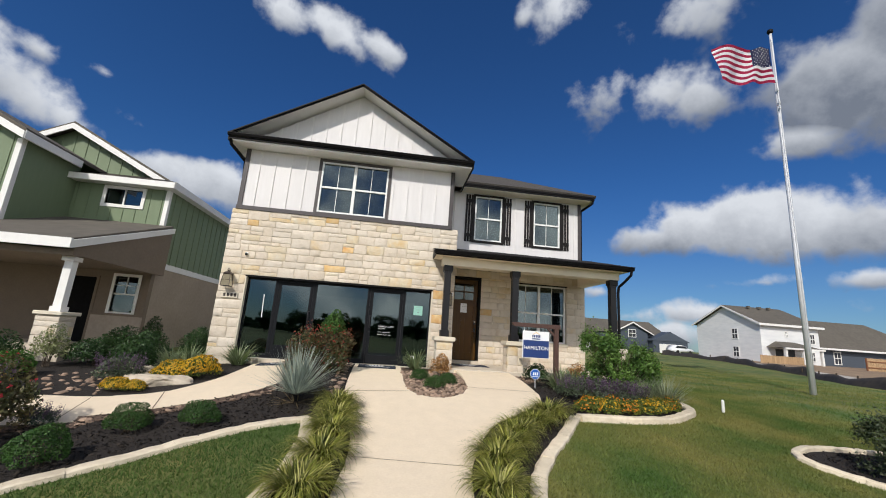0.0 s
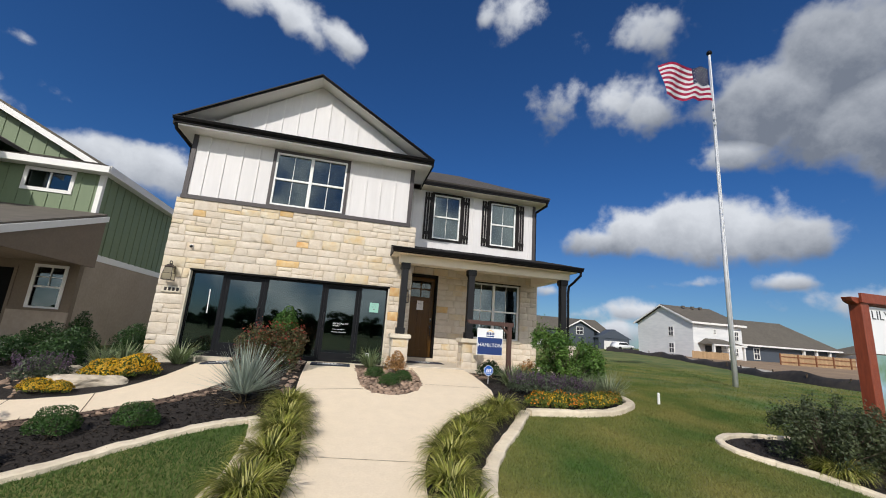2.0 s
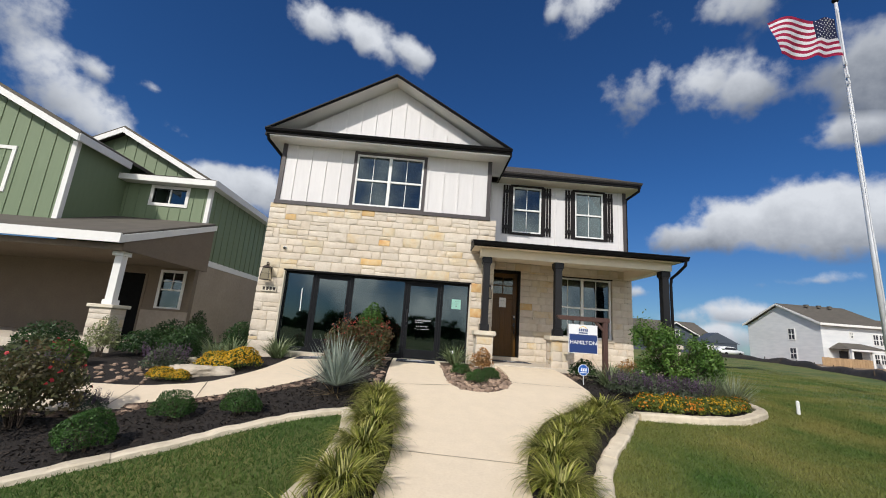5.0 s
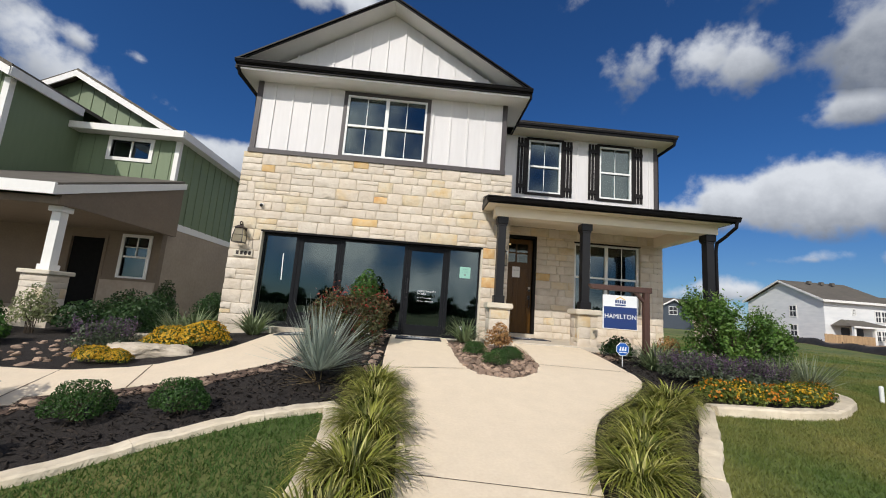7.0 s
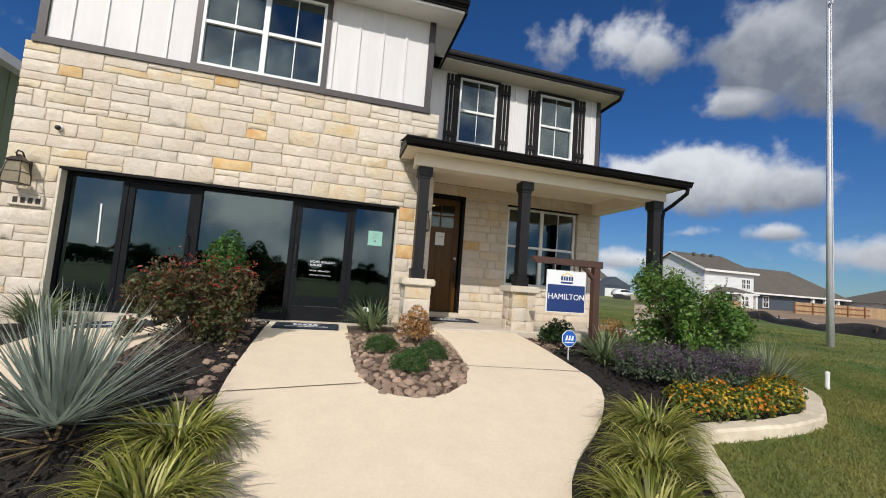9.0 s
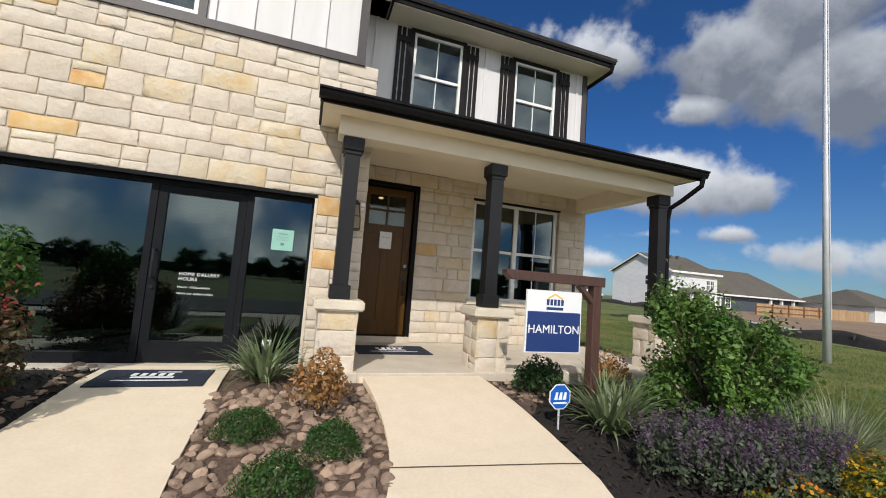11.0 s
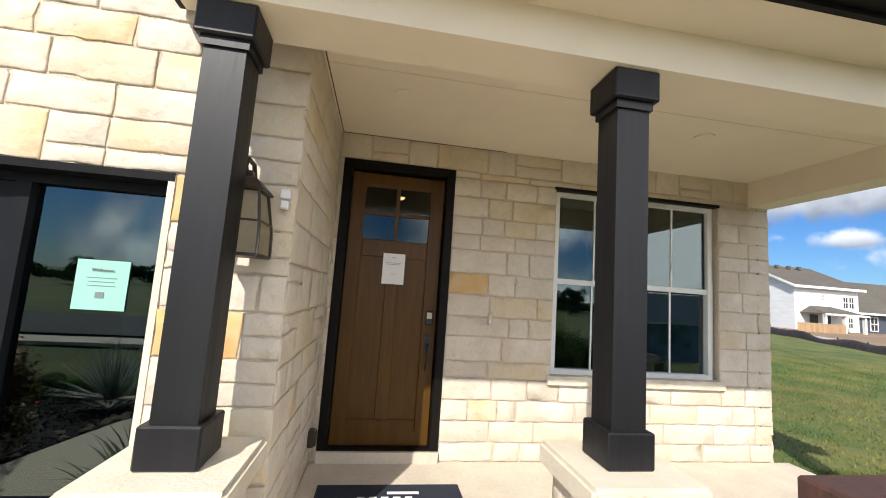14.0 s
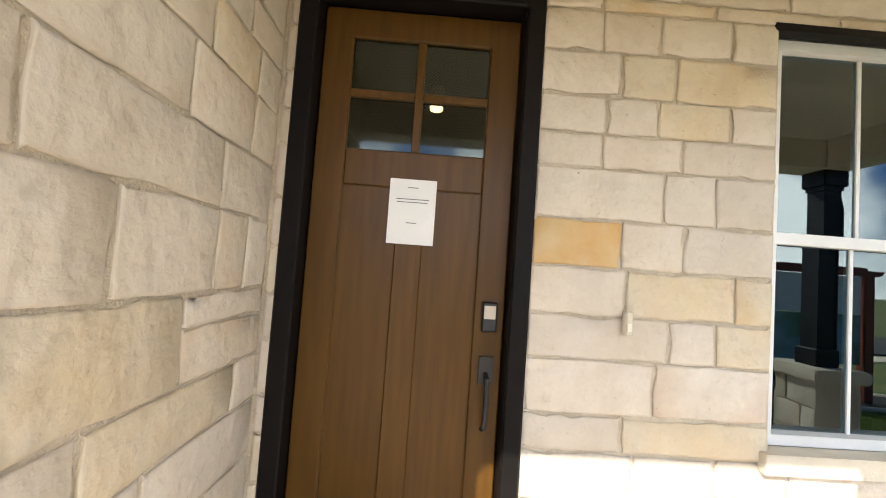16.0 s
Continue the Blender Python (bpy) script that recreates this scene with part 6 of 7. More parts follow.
part("canton", patch(0.0, 0.40, 6 / 13, 1.0, 12, 6), M_FBLUE, flag)
bm = bmesh.new()
for r in range(9):
    for c in range(6 if r % 2 == 0 else 5):
        u, v = 0.40 * (c + (0.5 if r % 2 == 0 else 1.0)) / 6, 6 / 13 + 7 / 13 * (r + 0.5) / 9
        p = Vector(cloth(u, v))
        for s in (-0.012, 0.012):
            bm.faces.new([bm.verts.new(p + Vector((0.030 * (1 if q % 2 == 0 else 0.45) * math.cos(q * math.pi / 5), s, 0.030 * (1 if q % 2 == 0 else 0.45) * math.sin(q * math.pi / 5)))) for q in range(10)])
tagged(part("stars", bm, M_FWHITE, flag), kind="stuff")

# community sign on red posts in the lawn bed
csign = thing("community_sign", 10.2, 5.3, ground_z(9.3, 5.3), "large white sign board hung between red timber posts", "sign")
for x in (9.28, 12.1):
    part("post", rounded(boxes((x - 0.10, x + 0.10, 5.2, 5.4, ground_z(9.3, 5.3) - 0.1, 2.66)), 0.008), M_REDPOST, csign)
part("beam", rounded(prism(bmesh.new(), [(8.98, 2.72), (9.02, 2.64), (9.12, 2.60), (12.3, 2.60), (12.4, 2.64), (12.45, 2.72)], 5.22, 5.38), 0.006), M_REDPOST, csign, "red beam with shaped ends")
part("beam", rounded(boxes((9.16, 12.25, 5.16, 5.21, 2.62, 2.80)), 0.006), M_REDPOST, csign)
part("board", boxes((9.42, 11.96, 5.27, 5.33, 1.72, 2.58)), M_SIGNW, csign, "white sign board")
part("photo_panel", boxes((9.42, 11.96, 5.275, 5.325, 0.62, 1.70)), mat("printed_landscape", (0.35, 0.52, 0.68), (0.12, 0.22, 0.10), 0.5, 2.5), csign)
words("LILY SP", 0.24, lie(9.52, 5.265, 2.42), M_INK, csign, align="LEFT", spacing=1.1)
words("Plan", 0.2, lie(9.95, 5.265, 2.10), M_INK, csign, align="LEFT")
words("Ameniti", 0.2, lie(9.80, 5.265, 1.86), M_INK, csign, align="LEFT")

# ---- plants ----
def raw_mesh(name, verts, faces):
    me = bpy.data.meshes.new(name)
    verts = np.asarray(verts, dtype=np.float32)
    faces = np.asarray(faces, dtype=np.int32)
    n = faces.shape[1]
    me.vertices.add(len(verts))
    me.vertices.foreach_set("co", verts.ravel())
    me.loops.add(faces.size)
    me.loops.foreach_set("vertex_index", faces.ravel())
    me.polygons.add(len(faces))
    me.polygons.foreach_set("loop_start", np.arange(0, faces.size, n, dtype=np.int32))
    me.update(calc_edges=True)
    return me


def leaf_cloud(points, normals, size, rng, aspect=0.5, jitter=0.8):
    """Small bent leaves, one at each point, turned about the given way at random."""
    n = len(points)
    d = normals + rng.normal(0, jitter, (n, 3))
    d /= np.linalg.norm(d, axis=1)[:, None] + 1e-9
    r = rng.normal(0, 1, (n, 3))
    a = np.cross(d, r)
    a /= np.linalg.norm(a, axis=1)[:, None] + 1e-9
    b = np.cross(d, a)
    s = size * rng.uniform(0.6, 1.35, (n, 1))
    v = np.stack([points - a * s * 0.5, points + b * s * aspect * 0.5 + d * s * 0.12, points + a * s * 0.5, points - b * s * aspect * 0.5 + d * s * 0.12], 1).reshape(-1, 3)
    return v, np.arange(4 * n).reshape(-1, 4)


def blade_tuft(n, length, width, lean, droop, base, rng, segs=4, fold=0.0):
    """Strap leaves out of one crown: lean is the first angle from upright, droop what it gains, both in radians as (low, high)."""
    az = rng.uniform(0, 2 * math.pi, n)
    a0, a1 = rng.uniform(*lean, n), rng.uniform(*droop, n)
    ln = length * rng.uniform(0.65, 1.1, n)
    r0 = base * np.sqrt(rng.uniform(0, 1, n))
    p = np.stack([r0 * np.cos(az), r0 * np.sin(az), np.zeros(n)], 1)
    az = az + rng.normal(0, 0.35, n)
    side = np.stack([-np.sin(az), np.cos(az), np.zeros(n)], 1)
    rows = []
    for k in range(segs + 1):
        t = k / segs
        w = width * (0.75 + 0.5 * t if t < 0.35 else 0.95 * (1 - t) / 0.65 + 0.03) * 0.5
        rows.append((p - side * w, p + side * w))
        ang = a0 + a1 * (t + 0.5 / segs) ** 1.3
        step = np.stack([np.sin(ang) * np.cos(az), np.sin(ang) * np.sin(az), np.cos(ang)], 1) * (ln / segs)[:, None]
        p = p + step
    v = np.stack([q for row in rows for q in row], 1).reshape(-1, 3)
    m = 2 * (segs + 1)
    f = np.concatenate([np.stack([np.arange(n) * m + 2 * k, np.arange(n) * m + 2 * k + 1, np.arange(n) * m + 2 * k + 3, np.arange(n) * m + 2 * k + 2], 1) for k in range(segs)])
    v[:, 2] = np.maximum(v[:, 2], 0.01)
    return v, f


def plant(name, label, category, layers, group=""):
    """A plant at the origin: layers are (part name, verts, faces, material)."""
    ob = thing(name, 0, 0, 0, label, category, group)
    for pn, v, f, m in layers:
        made = link(pn, raw_mesh(pn, v, f), m, ob)
        if pn in ("blossom", "bloom", "foliage", "dry_foliage"):
            tagged(made, kind="stuff")
    return ob


def shell(n, rx, ry, rz, rng, fill=0.35, low=-0.35, lumps=0.12):
    """Points through the outer part of a lumpy crown, with their outward way."""
    d = rng.normal(0, 1, (n * 2, 3))
    d /= np.linalg.norm(d, axis=1)[:, None]
    d = d[d[:, 2] > low][:n]
    k = 1 + lumps * (np.sin(d[:, 0] * 5.1 + 1) + np.sin(d[:, 1] * 6.3 + 2) * np.cos(d[:, 2] * 4.7)) 
    r = (1 - fill * rng.uniform(0, 1, len(d)) ** 1.6) * k
    return d * r[:, None] * np.array([rx, ry, rz]), d


def twigs(n, rx, ry, rz, rng, thick=0.008, base=0.06):
    bm = bmesh.new()
    for k in range(n):
        a = rng.uniform(0, 2 * math.pi)
        e = rng.uniform(0.2, 1.0)
        top = (rx * e * math.cos(a), ry * e * math.sin(a), rz * rng.uniform(0.8, 1.6))
        mid = (top[0] * 0.35 + rng.normal(0, 0.03), top[1] * 0.35 + rng.normal(0, 0.03), top[2] * 0.5)
        tube(bm, [(base * math.cos(a), base * math.sin(a), -0.05), mid, top], thick, 5, 0.4)
    return bm


def settle(ob, x, y, spin=0.0, size=1.0, lift=0.015):
    ob.matrix_basis = pose(x, y, ground_z(x, y) + lift, 0, 0, spin) @ Matrix.Scale(size, 4)
    return ob


def again(ob, x, y, spin, size=1.0, lift=0.015):
    keep = ob.matrix_basis.copy()
    ob.matrix_basis = Matrix.Identity(4)
    made = copy_thing(ob, pose(x, y, ground_z(x, y) + lift, 0, 0, spin) @ Matrix.Scale(size, 4))
    ob.matrix_basis = keep
    return made


def row(proto, places):
    for k, (x, y, size) in enumerate(places):
        spin = (k * 137.5) % 360
        if k == 0:
            settle(proto, x, y, spin, size)
        else:
            again(proto, x, y, spin, size)


def rngs(k):
    return np.random.default_rng(k)


# variegated grasses that line the walk
def liriope(seed):
    g = rngs(seed)
    v, f = blade_tuft(380, 0.50, 0.017, (0.0, 0.50), (1.6, 3.0), 0.15, g, 8)
    v1, f1 = blade_tuft(150, 0.50, 0.014, (0.0, 0.50), (1.5, 2.9), 0.14, g, 8)
    v2, f2 = blade_tuft(35, 0.44, 0.010, (0.5, 1.2), (0.9, 1.7), 0.14, g, 4)
    return plant("ornamental_grass", "arching clump of yellow-striped green grass in mulch", "grass clump",
                 [("foliage", v, f, L_VARIEG), ("foliage", v1, f1, L_STRIPE), ("dry_foliage", v2, f2, L_DRY)], "grasses along the walk")


row(liriope(1), [(-0.68, 6.66, 0.95), (-0.60, 5.55, 1.03), (-0.70, 4.15, 1.03), (2.74, 6.62, 1.03), (1.94, 5.78, 0.95), (1.42, 4.95, 0.99), (1.18, 3.55, 1.03)])
row(liriope(2), [(-0.62, 6.10, 0.95), (-0.62, 4.85, 1.03), (-0.78, 3.4, 1.03), (2.34, 6.20, 0.95), (1.68, 5.36, 0.95), (1.24, 4.25, 0.99), (7.45, 4.75, 1.03)])

# blue-grey desert spoon
g = rngs(5)
v, f = blade_tuft(300, 0.78, 0.022, (0.03, 1.38), (-0.05, 0.25), 0.07, g, 3)
v[:, 2] += 0.12
settle(plant("desert_spoon", "large spiky blue-grey desert spoon in dark mulch", "succulent", [("foliage", v, f, L_YUCCA), ("dry_foliage", *blade_tuft(24, 0.42, 0.016, (1.1, 1.5), (0.1, 0.4), 0.08, rngs(6), 3), L_DRY)]), -1.36, 6.80, 0, 1.05)
tuft = (lambda k, n, ln, w, m: plant("strap_leaf_clump", "upright clump of green strap leaves", "grass clump", [("foliage", *blade_tuft(n, ln, w, (0.05, 0.95), (0.4, 1.6), 0.12, rngs(k), 5), m)], "strap-leaf clumps"))
row(tuft(7, 150, 0.62, 0.034, L_GREENBLADE), [(0.72, 10.02, 0.95), (3.83, 8.66, 1.0), (4.12, 8.82, 0.85), (-3.42, 10.05, 1.0), (-4.15, 9.35, 1.1), (-4.6, 9.6, 1.0), (-4.25, 8.65, 0.7), (4.45, 9.5, 0.8), (-5.05, 8.75, 0.7)])
v, f = blade_tuft(260, 0.85, 0.016, (0.1, 1.1), (0.15, 0.8), 0.1, rngs(8), 4)
row(plant("sotol", "silvery green tussock with long narrow leaves", "grass clump", [("foliage", v, f, leaf("silver_green_blade", (0.22, 0.26, 0.15), (0.30, 0.33, 0.21), 0.3))]), [(5.85, 7.98, 0.95), (5.35, 7.95, 0.8), (5.62, 8.35, 0.8)])


def mound(seed, rx, rz, n, size, material, name, label, category, flowers=None, fmat=None, fsize=0.05, group="", fill=0.35, twig=10, low=-0.3):
    r = rngs(seed)
    p, d = shell(n, rx, rx, rz, r, fill, low)
    p[:, 2] += rz * 0.62
    layers = [("foliage", *leaf_cloud(p, d, size, r), material)]
    if flowers:
        q, e = shell(flowers, rx * 1.03, rx * 1.03, rz * 1.05, r, 0.08, 0.0)
        q[:, 2] += rz * 0.62
        vv, ff = [], []
        for turn in range(3):
            v, f = leaf_cloud(q + r.normal(0, fsize * 0.15, q.shape), e, fsize, r, 0.9, 0.35)
            ff.append(f + sum(len(x) for x in vv))
            vv.append(v)
        layers.append(("blossom", np.concatenate(vv), np.concatenate(ff), fmat))
    ob = plant(name, label, category, layers, group)
    if twig:
        part("branchwork", twigs(twig, rx * 0.85, rx * 0.85, rz * 0.9, r), M_BARK, ob)
    return ob


row(mound(11, 0.27, 0.24, 4600, 0.026, L_BOX, "boxwood_shrub", "small rounded clipped green shrub in mulch", "shrub", group="rounded shrubs", fill=0.18), [(-3.45, 4.9, 1.0), (-3.14, 5.80, 0.84), (-2.36, 5.92, 0.80)])
row(mound(12, 0.26, 0.19, 4200, 0.024, L_BOX, "dwarf_shrub", "low dense green shrub among brown rocks", "shrub", group="low shrubs among rocks"), [(0.98, 8.05, 0.8), (1.30, 8.48, 0.75), (0.74, 8.75, 0.75)])
settle(mound(13, 0.24, 0.32, 1100, 0.05, L_RUST, "rusty_shrub", "thin shrub with rusty orange leaves among rocks", "shrub", fill=0.8), 1.24, 9.2)
settle(mound(14, 0.30, 0.25, 1300, 0.05, L_DARK, "holly_shrub", "dark green low holly by the house sign", "shrub", fill=0.6), 3.62, 9.55)
settle(mound(16, 0.27, 0.42, 1800, 0.055, L_BRIGHT, "young_shrub", "narrow fresh green shrub against the glass", "shrub", fill=0.6), -1.30, 9.80, lift=0.62)


def bushy(seed, wide, deep, crown, lobes, leaves, size, material, tips, name, label, category):
    """A loose shrub: leafy sprays round the ends of branches; crown(u) is its height at u, -1 to 1 across."""
    r = rngs(seed)
    pts, outs, tip_pts = [], [], []
    bm = bmesh.new()
    for k in range(lobes):
        u, w = r.uniform(-1, 1), r.uniform(-1, 1)
        if u * u + w * w > 1:
            u, w = u * 0.6, w * 0.6
        top = crown(u) * math.sqrt(max(0.2, 1 - 0.7 * w * w))
        c = np.array([u * wide, w * deep, top * (0.12 + 0.82 * r.uniform(0, 1) ** 0.7)])
        e = r.uniform(0.09, 0.2)
        p, d = shell(leaves, e, e, e * 1.25, r, 0.95, -0.9, 0.2)
        pts.append(p + c)
        outs.append(d + np.array([0, 0, 0.4]))
        q = r.normal(0, 1, (leaves // 7, 3)) * np.array([0.45, 0.45, 0.6]) * e + c + np.array([0, 0, e * 0.8])
        tip_pts.append(q)
        tube(bm, [(0.08 * u, 0.08 * w, -0.05), (c[0] * 0.4, c[1] * 0.4, c[2] * 0.5), (c[0], c[1], c[2] + e * 0.6)], 0.011, 5, 0.35)
    pts, outs, tip_pts = np.concatenate(pts), np.concatenate(outs), np.concatenate(tip_pts)
    ob = plant(name, label, category, [("foliage", *leaf_cloud(pts, outs, size, r), material),
                                       ("bloom", *leaf_cloud(tip_pts, np.tile([[0, 0, 1.0]], (len(tip_pts), 1)), size * 0.9, r), tips)])
    part("branchwork", bm, M_BARK, ob)
    return ob


L_TIP = leaf("young_bay_leaf", (0.085, 0.17, 0.03), (0.15, 0.21, 0.05), 0.4)
settle(bushy(17, 0.92, 0.55, lambda u: 1.42 - 0.24 * u - 0.25 * u * u + 0.10 * math.sin(7 * u), 100, 150, 0.060, L_BAY, L_TIP, "bay_shrub", "tall loose dark green shrub beside the porch", "shrub"), 5.27, 8.68)
settle(mound(18, 0.17, 0.22, 700, 0.05, L_BRIGHT, "young_shrub", "small bright green tuft before a dark shrub", "shrub", fill=0.7, twig=0), 4.55, 8.38)
L_ROSETIP = leaf("rose_bloom_and_tip", (0.46, 0.030, 0.035), (0.13, 0.085, 0.036), 0.4, 6.0)
settle(bushy(15, 0.70, 0.50, lambda u: 0.94 + 0.08 * u - 0.30 * u * u + 0.06 * math.sin(8 * u), 62, 120, 0.055, L_ROSE, L_ROSETIP, "rose_bush", "bronze-green rose bush with a few red blooms", "rose"), -1.42, 9.12)
settle(mound(19, 0.34, 0.36, 1600, 0.055, L_BRIGHT, "young_shrub", "fresh green shrub at the porch corner", "shrub", fill=0.6), 6.55, 9.55)
settle(mound(20, 0.28, 0.30, 1100, 0.05, L_RUST, "rusty_shrub", "low shrub with dry orange leaves by the slab", "shrub", fill=0.7), 4.75, 9.75)
settle(mound(21, 0.62, 0.58, 4200, 0.06, L_ROSE, "rose_bush", "large dark rose bush with pinkish tips", "rose", 24, F_RED, 0.04, fill=0.6, twig=22), -4.75, 5.55)
settle(mound(22, 0.42, 0.36, 2600, 0.06, L_DARK, "hosta_shrub", "broad-leaved green shrub in gravel", "shrub", fill=0.6), -5.25, 9.35)
settle(mound(23, 0.50, 0.46, 2800, 0.06, L_DARK, "holly_shrub", "dark green shrub by the side passage", "shrub", fill=0.6), -5.5, 10.1, 0, 0.62)
settle(mound(24, 0.28, 0.62, 2200, 0.05, L_DARK, "yew_shrub", "tall narrow dark shrub against the tan wall", "shrub", fill=0.5), -6.75, 12.6)
settle(mound(25, 0.32, 0.5, 1500, 0.05, leaf("pale_green_leaf", (0.28, 0.30, 0.13), (0.20, 0.23, 0.10)), "variegated_shrub", "pale variegated shrub before the stone pedestal", "shrub", fill=0.7), -6.75, 9.2)
settle(mound(26, 0.26, 0.5, 1500, 0.05, L_DARK, "yew_shrub", "dark climbing shrub at the house corner", "shrub", fill=0.6), -4.85, 11.2)
settle(mound(27, 0.55, 0.42, 2600, 0.055, L_DARK, "holly_shrub", "dark green shrub under the porch rail", "shrub", fill=0.6), -7.6, 8.9)
row(bushy(28, 0.78, 0.62, lambda u: 1.02 - 0.30 * u * u + 0.10 * math.sin(6 * u), 85, 95, 0.05, L_OLIVE, L_GREYGREEN, "olive_shrub", "spreading dark olive shrub in a stone-ringed bed", "shrub"), [(7.75, 5.05, 1.05), (8.95, 4.95, 0.95), (9.0, 5.75, 0.8), (10.3, 4.6, 0.95)])

for k, (x, y, w_, h_, leaf_mat, words_) in enumerate((
        (-5.9, 10.9, 0.55, 0.42, L_DARK, "dark green holly before the tan wall"), (-6.7, 11.3, 0.5, 0.45, L_DARK, "dark evergreen shrub by the porch slab"),
        (-5.2, 12.0, 0.45, 0.5, L_DARK, "dark shrub in the side passage"), (-6.2, 9.6, 0.5, 0.34, L_DARK, "leafy dark green shrub in mulch"),
        (-7.2, 8.3, 0.45, 0.3, L_OLIVE, "low olive shrub among brown rocks"), (-6.6, 8.2, 0.35, 0.28, L_BRIGHT, "small green shrub among brown rocks"))):
    settle(mound(120 + k, w_, h_, 2200, 0.06, leaf_mat, "garden_shrub", words_, "shrub", fill=0.65), x, y)

# flowers
L_GOLDLEAF = leaf("yellow_green_leaf", (0.18, 0.20, 0.028), (0.10, 0.15, 0.025))
lantana = mound(31, 0.36, 0.22, 1500, 0.045, L_GOLDLEAF, "lantana", "low mound covered in yellow flowers", "flowers", 900, F_YELLOW, 0.026, group="yellow flowers", twig=0)
row(lantana, [(-3.62, 8.62, 1.1), (-3.95, 8.45, 0.95), (-4.45, 7.62, 0.6), (-4.15, 7.58, 0.5), (-6.3, 7.6, 0.6)])
marigold = mound(32, 0.24, 0.17, 900, 0.04, L_GOLDLEAF, "marigold", "low edging plant with orange and yellow flowers", "flowers", 85, F_ORANGE, 0.028, group="orange flowers", twig=0)
row(marigold, [(3.62, 7.02, 1.0), (4.35, 7.45, 0.9), (4.42, 7.14, 1.0), (5.58, 7.62, 0.95), (8.1, 4.15, 1.3)])
coreopsis = mound(33, 0.24, 0.17, 900, 0.04, L_GOLDLEAF, "coreopsis", "low yellow-green edging plant with golden flowers", "flowers", 130, F_YELLOW, 0.024, group="golden edging flowers", twig=0)
row(coreopsis, [(4.02, 7.06, 1.0), (4.82, 7.24, 1.05), (5.22, 7.42, 1.05), (3.85, 7.3, 0.9), (5.85, 7.9, 0.95), (8.5, 3.9, 1.2), (5.35, 7.75, 0.9)])


def salvia(seed):
    r = rngs(seed)
    p, d = shell(1500, 0.42, 0.42, 0.28, r, 0.6, -0.3)
    p[:, 2] += 0.2
    layers = [("foliage", *leaf_cloud(p, d, 0.05, r), L_GREYGREEN)]
    n = 90
    a = r.uniform(0, 2 * math.pi, n)
    e = np.sqrt(r.uniform(0, 1, n)) * 0.4
    foot = np.stack([e * np.cos(a), e * np.sin(a), np.full(n, 0.28)], 1)
    up = np.stack([np.cos(a) * e * 0.7, np.sin(a) * e * 0.7, np.ones(n)], 1) * r.uniform(0.16, 0.34, (n, 1))
    t = r.uniform(0, 1, (n, 22, 1))
    pts = (foot[:, None, :] + up[:, None, :] * t + r.normal(0, 0.008, (n, 22, 3))).reshape(-1, 3)
    layers.append(("bloom", *leaf_cloud(pts, np.tile([[0, 0, 1.0]], (len(pts), 1)), 0.024, r, 0.7, 1.2), L_PURPLE))
    return plant("salvia", "grey-green sage with dusky purple flower spikes", "flowers", layers, "purple sages")


row(salvia(41), [(3.78, 7.85, 0.85), (4.22, 7.72, 0.85), (4.66, 7.76, 0.85), (5.05, 7.9, 0.8), (4.4, 8.05, 0.72), (-4.75, 8.15, 0.9), (-6.0, 6.9, 1.0), (-4.35, 6.02, 0.5)])

# ---- rocks ----
ROCK_MESHES = []
for k in range(9):
    bm = bmesh.new()
    bmesh.ops.create_icosphere(bm, subdivisions=2, radius=0.5)
    r = random.Random(k)
    sx, sy, sz = r.uniform(0.8, 1.25), r.uniform(0.65, 1.0), r.uniform(0.45, 0.75)
    for v in bm.verts:
        q = 1 + 0.45 * noise.noise(v.co * 2.1 + Vector((k * 7, 0, 0)))
        v.co = Vector((v.co.x * sx * q, v.co.y * sy * q, v.co.z * sz * q))
    me = bpy.data.meshes.new("rock")
    bm.to_mesh(me)
    bm.free()
    me.materials.append(M_ROCK)
    ROCK_MESHES.append(me)


def scatter_rocks(parent, spots, rng, size):
    for x, y in spots:
        s = rng.uniform(*size)
        ob = new("rock", rng.choice(ROCK_MESHES))
        ob.parent = parent
        ob.matrix_basis = pose(x, y, ground_z(x, y) + 0.01 + s * 0.07, rng.uniform(-25, 25), rng.uniform(-25, 25), rng.uniform(0, 360)) @ Matrix.Scale(s, 4)


isl = ISLAND
bed = tagged(part("rock_bed", sheet([(0.36, 10.5)] + isl + [(1.12, 9.95), (1.12, 10.5)], 0.015, 0, 0.3), M_BEDSOIL), "bed of broken brown river rocks in the walk", "rock bed", kind="structure")
rr = random.Random(4)
spots = []
while len(spots) < 290:
    x, y = rr.uniform(0.36, 1.75), rr.uniform(7.38, 9.7)
    if inside(isl, x, y) and all((x - a) ** 2 + (y - b) ** 2 > 0.0052 for a, b in spots):
        spots.append((x, y))
    elif rr.random() < 0.0004:
        break
scatter_rocks(bed, spots, rr, (0.07, 0.135))
strip = tagged(part("rock_strip", sheet([(x + 0.02, y - 0.0) for x, y in WALK_BOT if x > -9 and y < 10] + [(x + 0.20, y - 0.22) for x, y in WALK_BOT[::-1] if x > -9 and y < 10], 0.03, 0, 0.5), M_BEDSOIL), "narrow strip of brown rocks beside the walk", "rock strip", kind="structure")
spots = []
for x, y in WALK_BOT:
    if x > -6.5 and y < 9.5:
        for _ in range(4):
            spots.append((x + rr.uniform(0.04, 0.26), y - rr.uniform(0.02, 0.2)))
for x, y in DRIVE_L:
    if y > 6.8:
        for _ in range(5):
            spots.append((x - rr.uniform(0.05, 0.3), y + rr.uniform(-0.12, 0.12)))
scatter_rocks(strip, spots, rr, (0.05, 0.13))
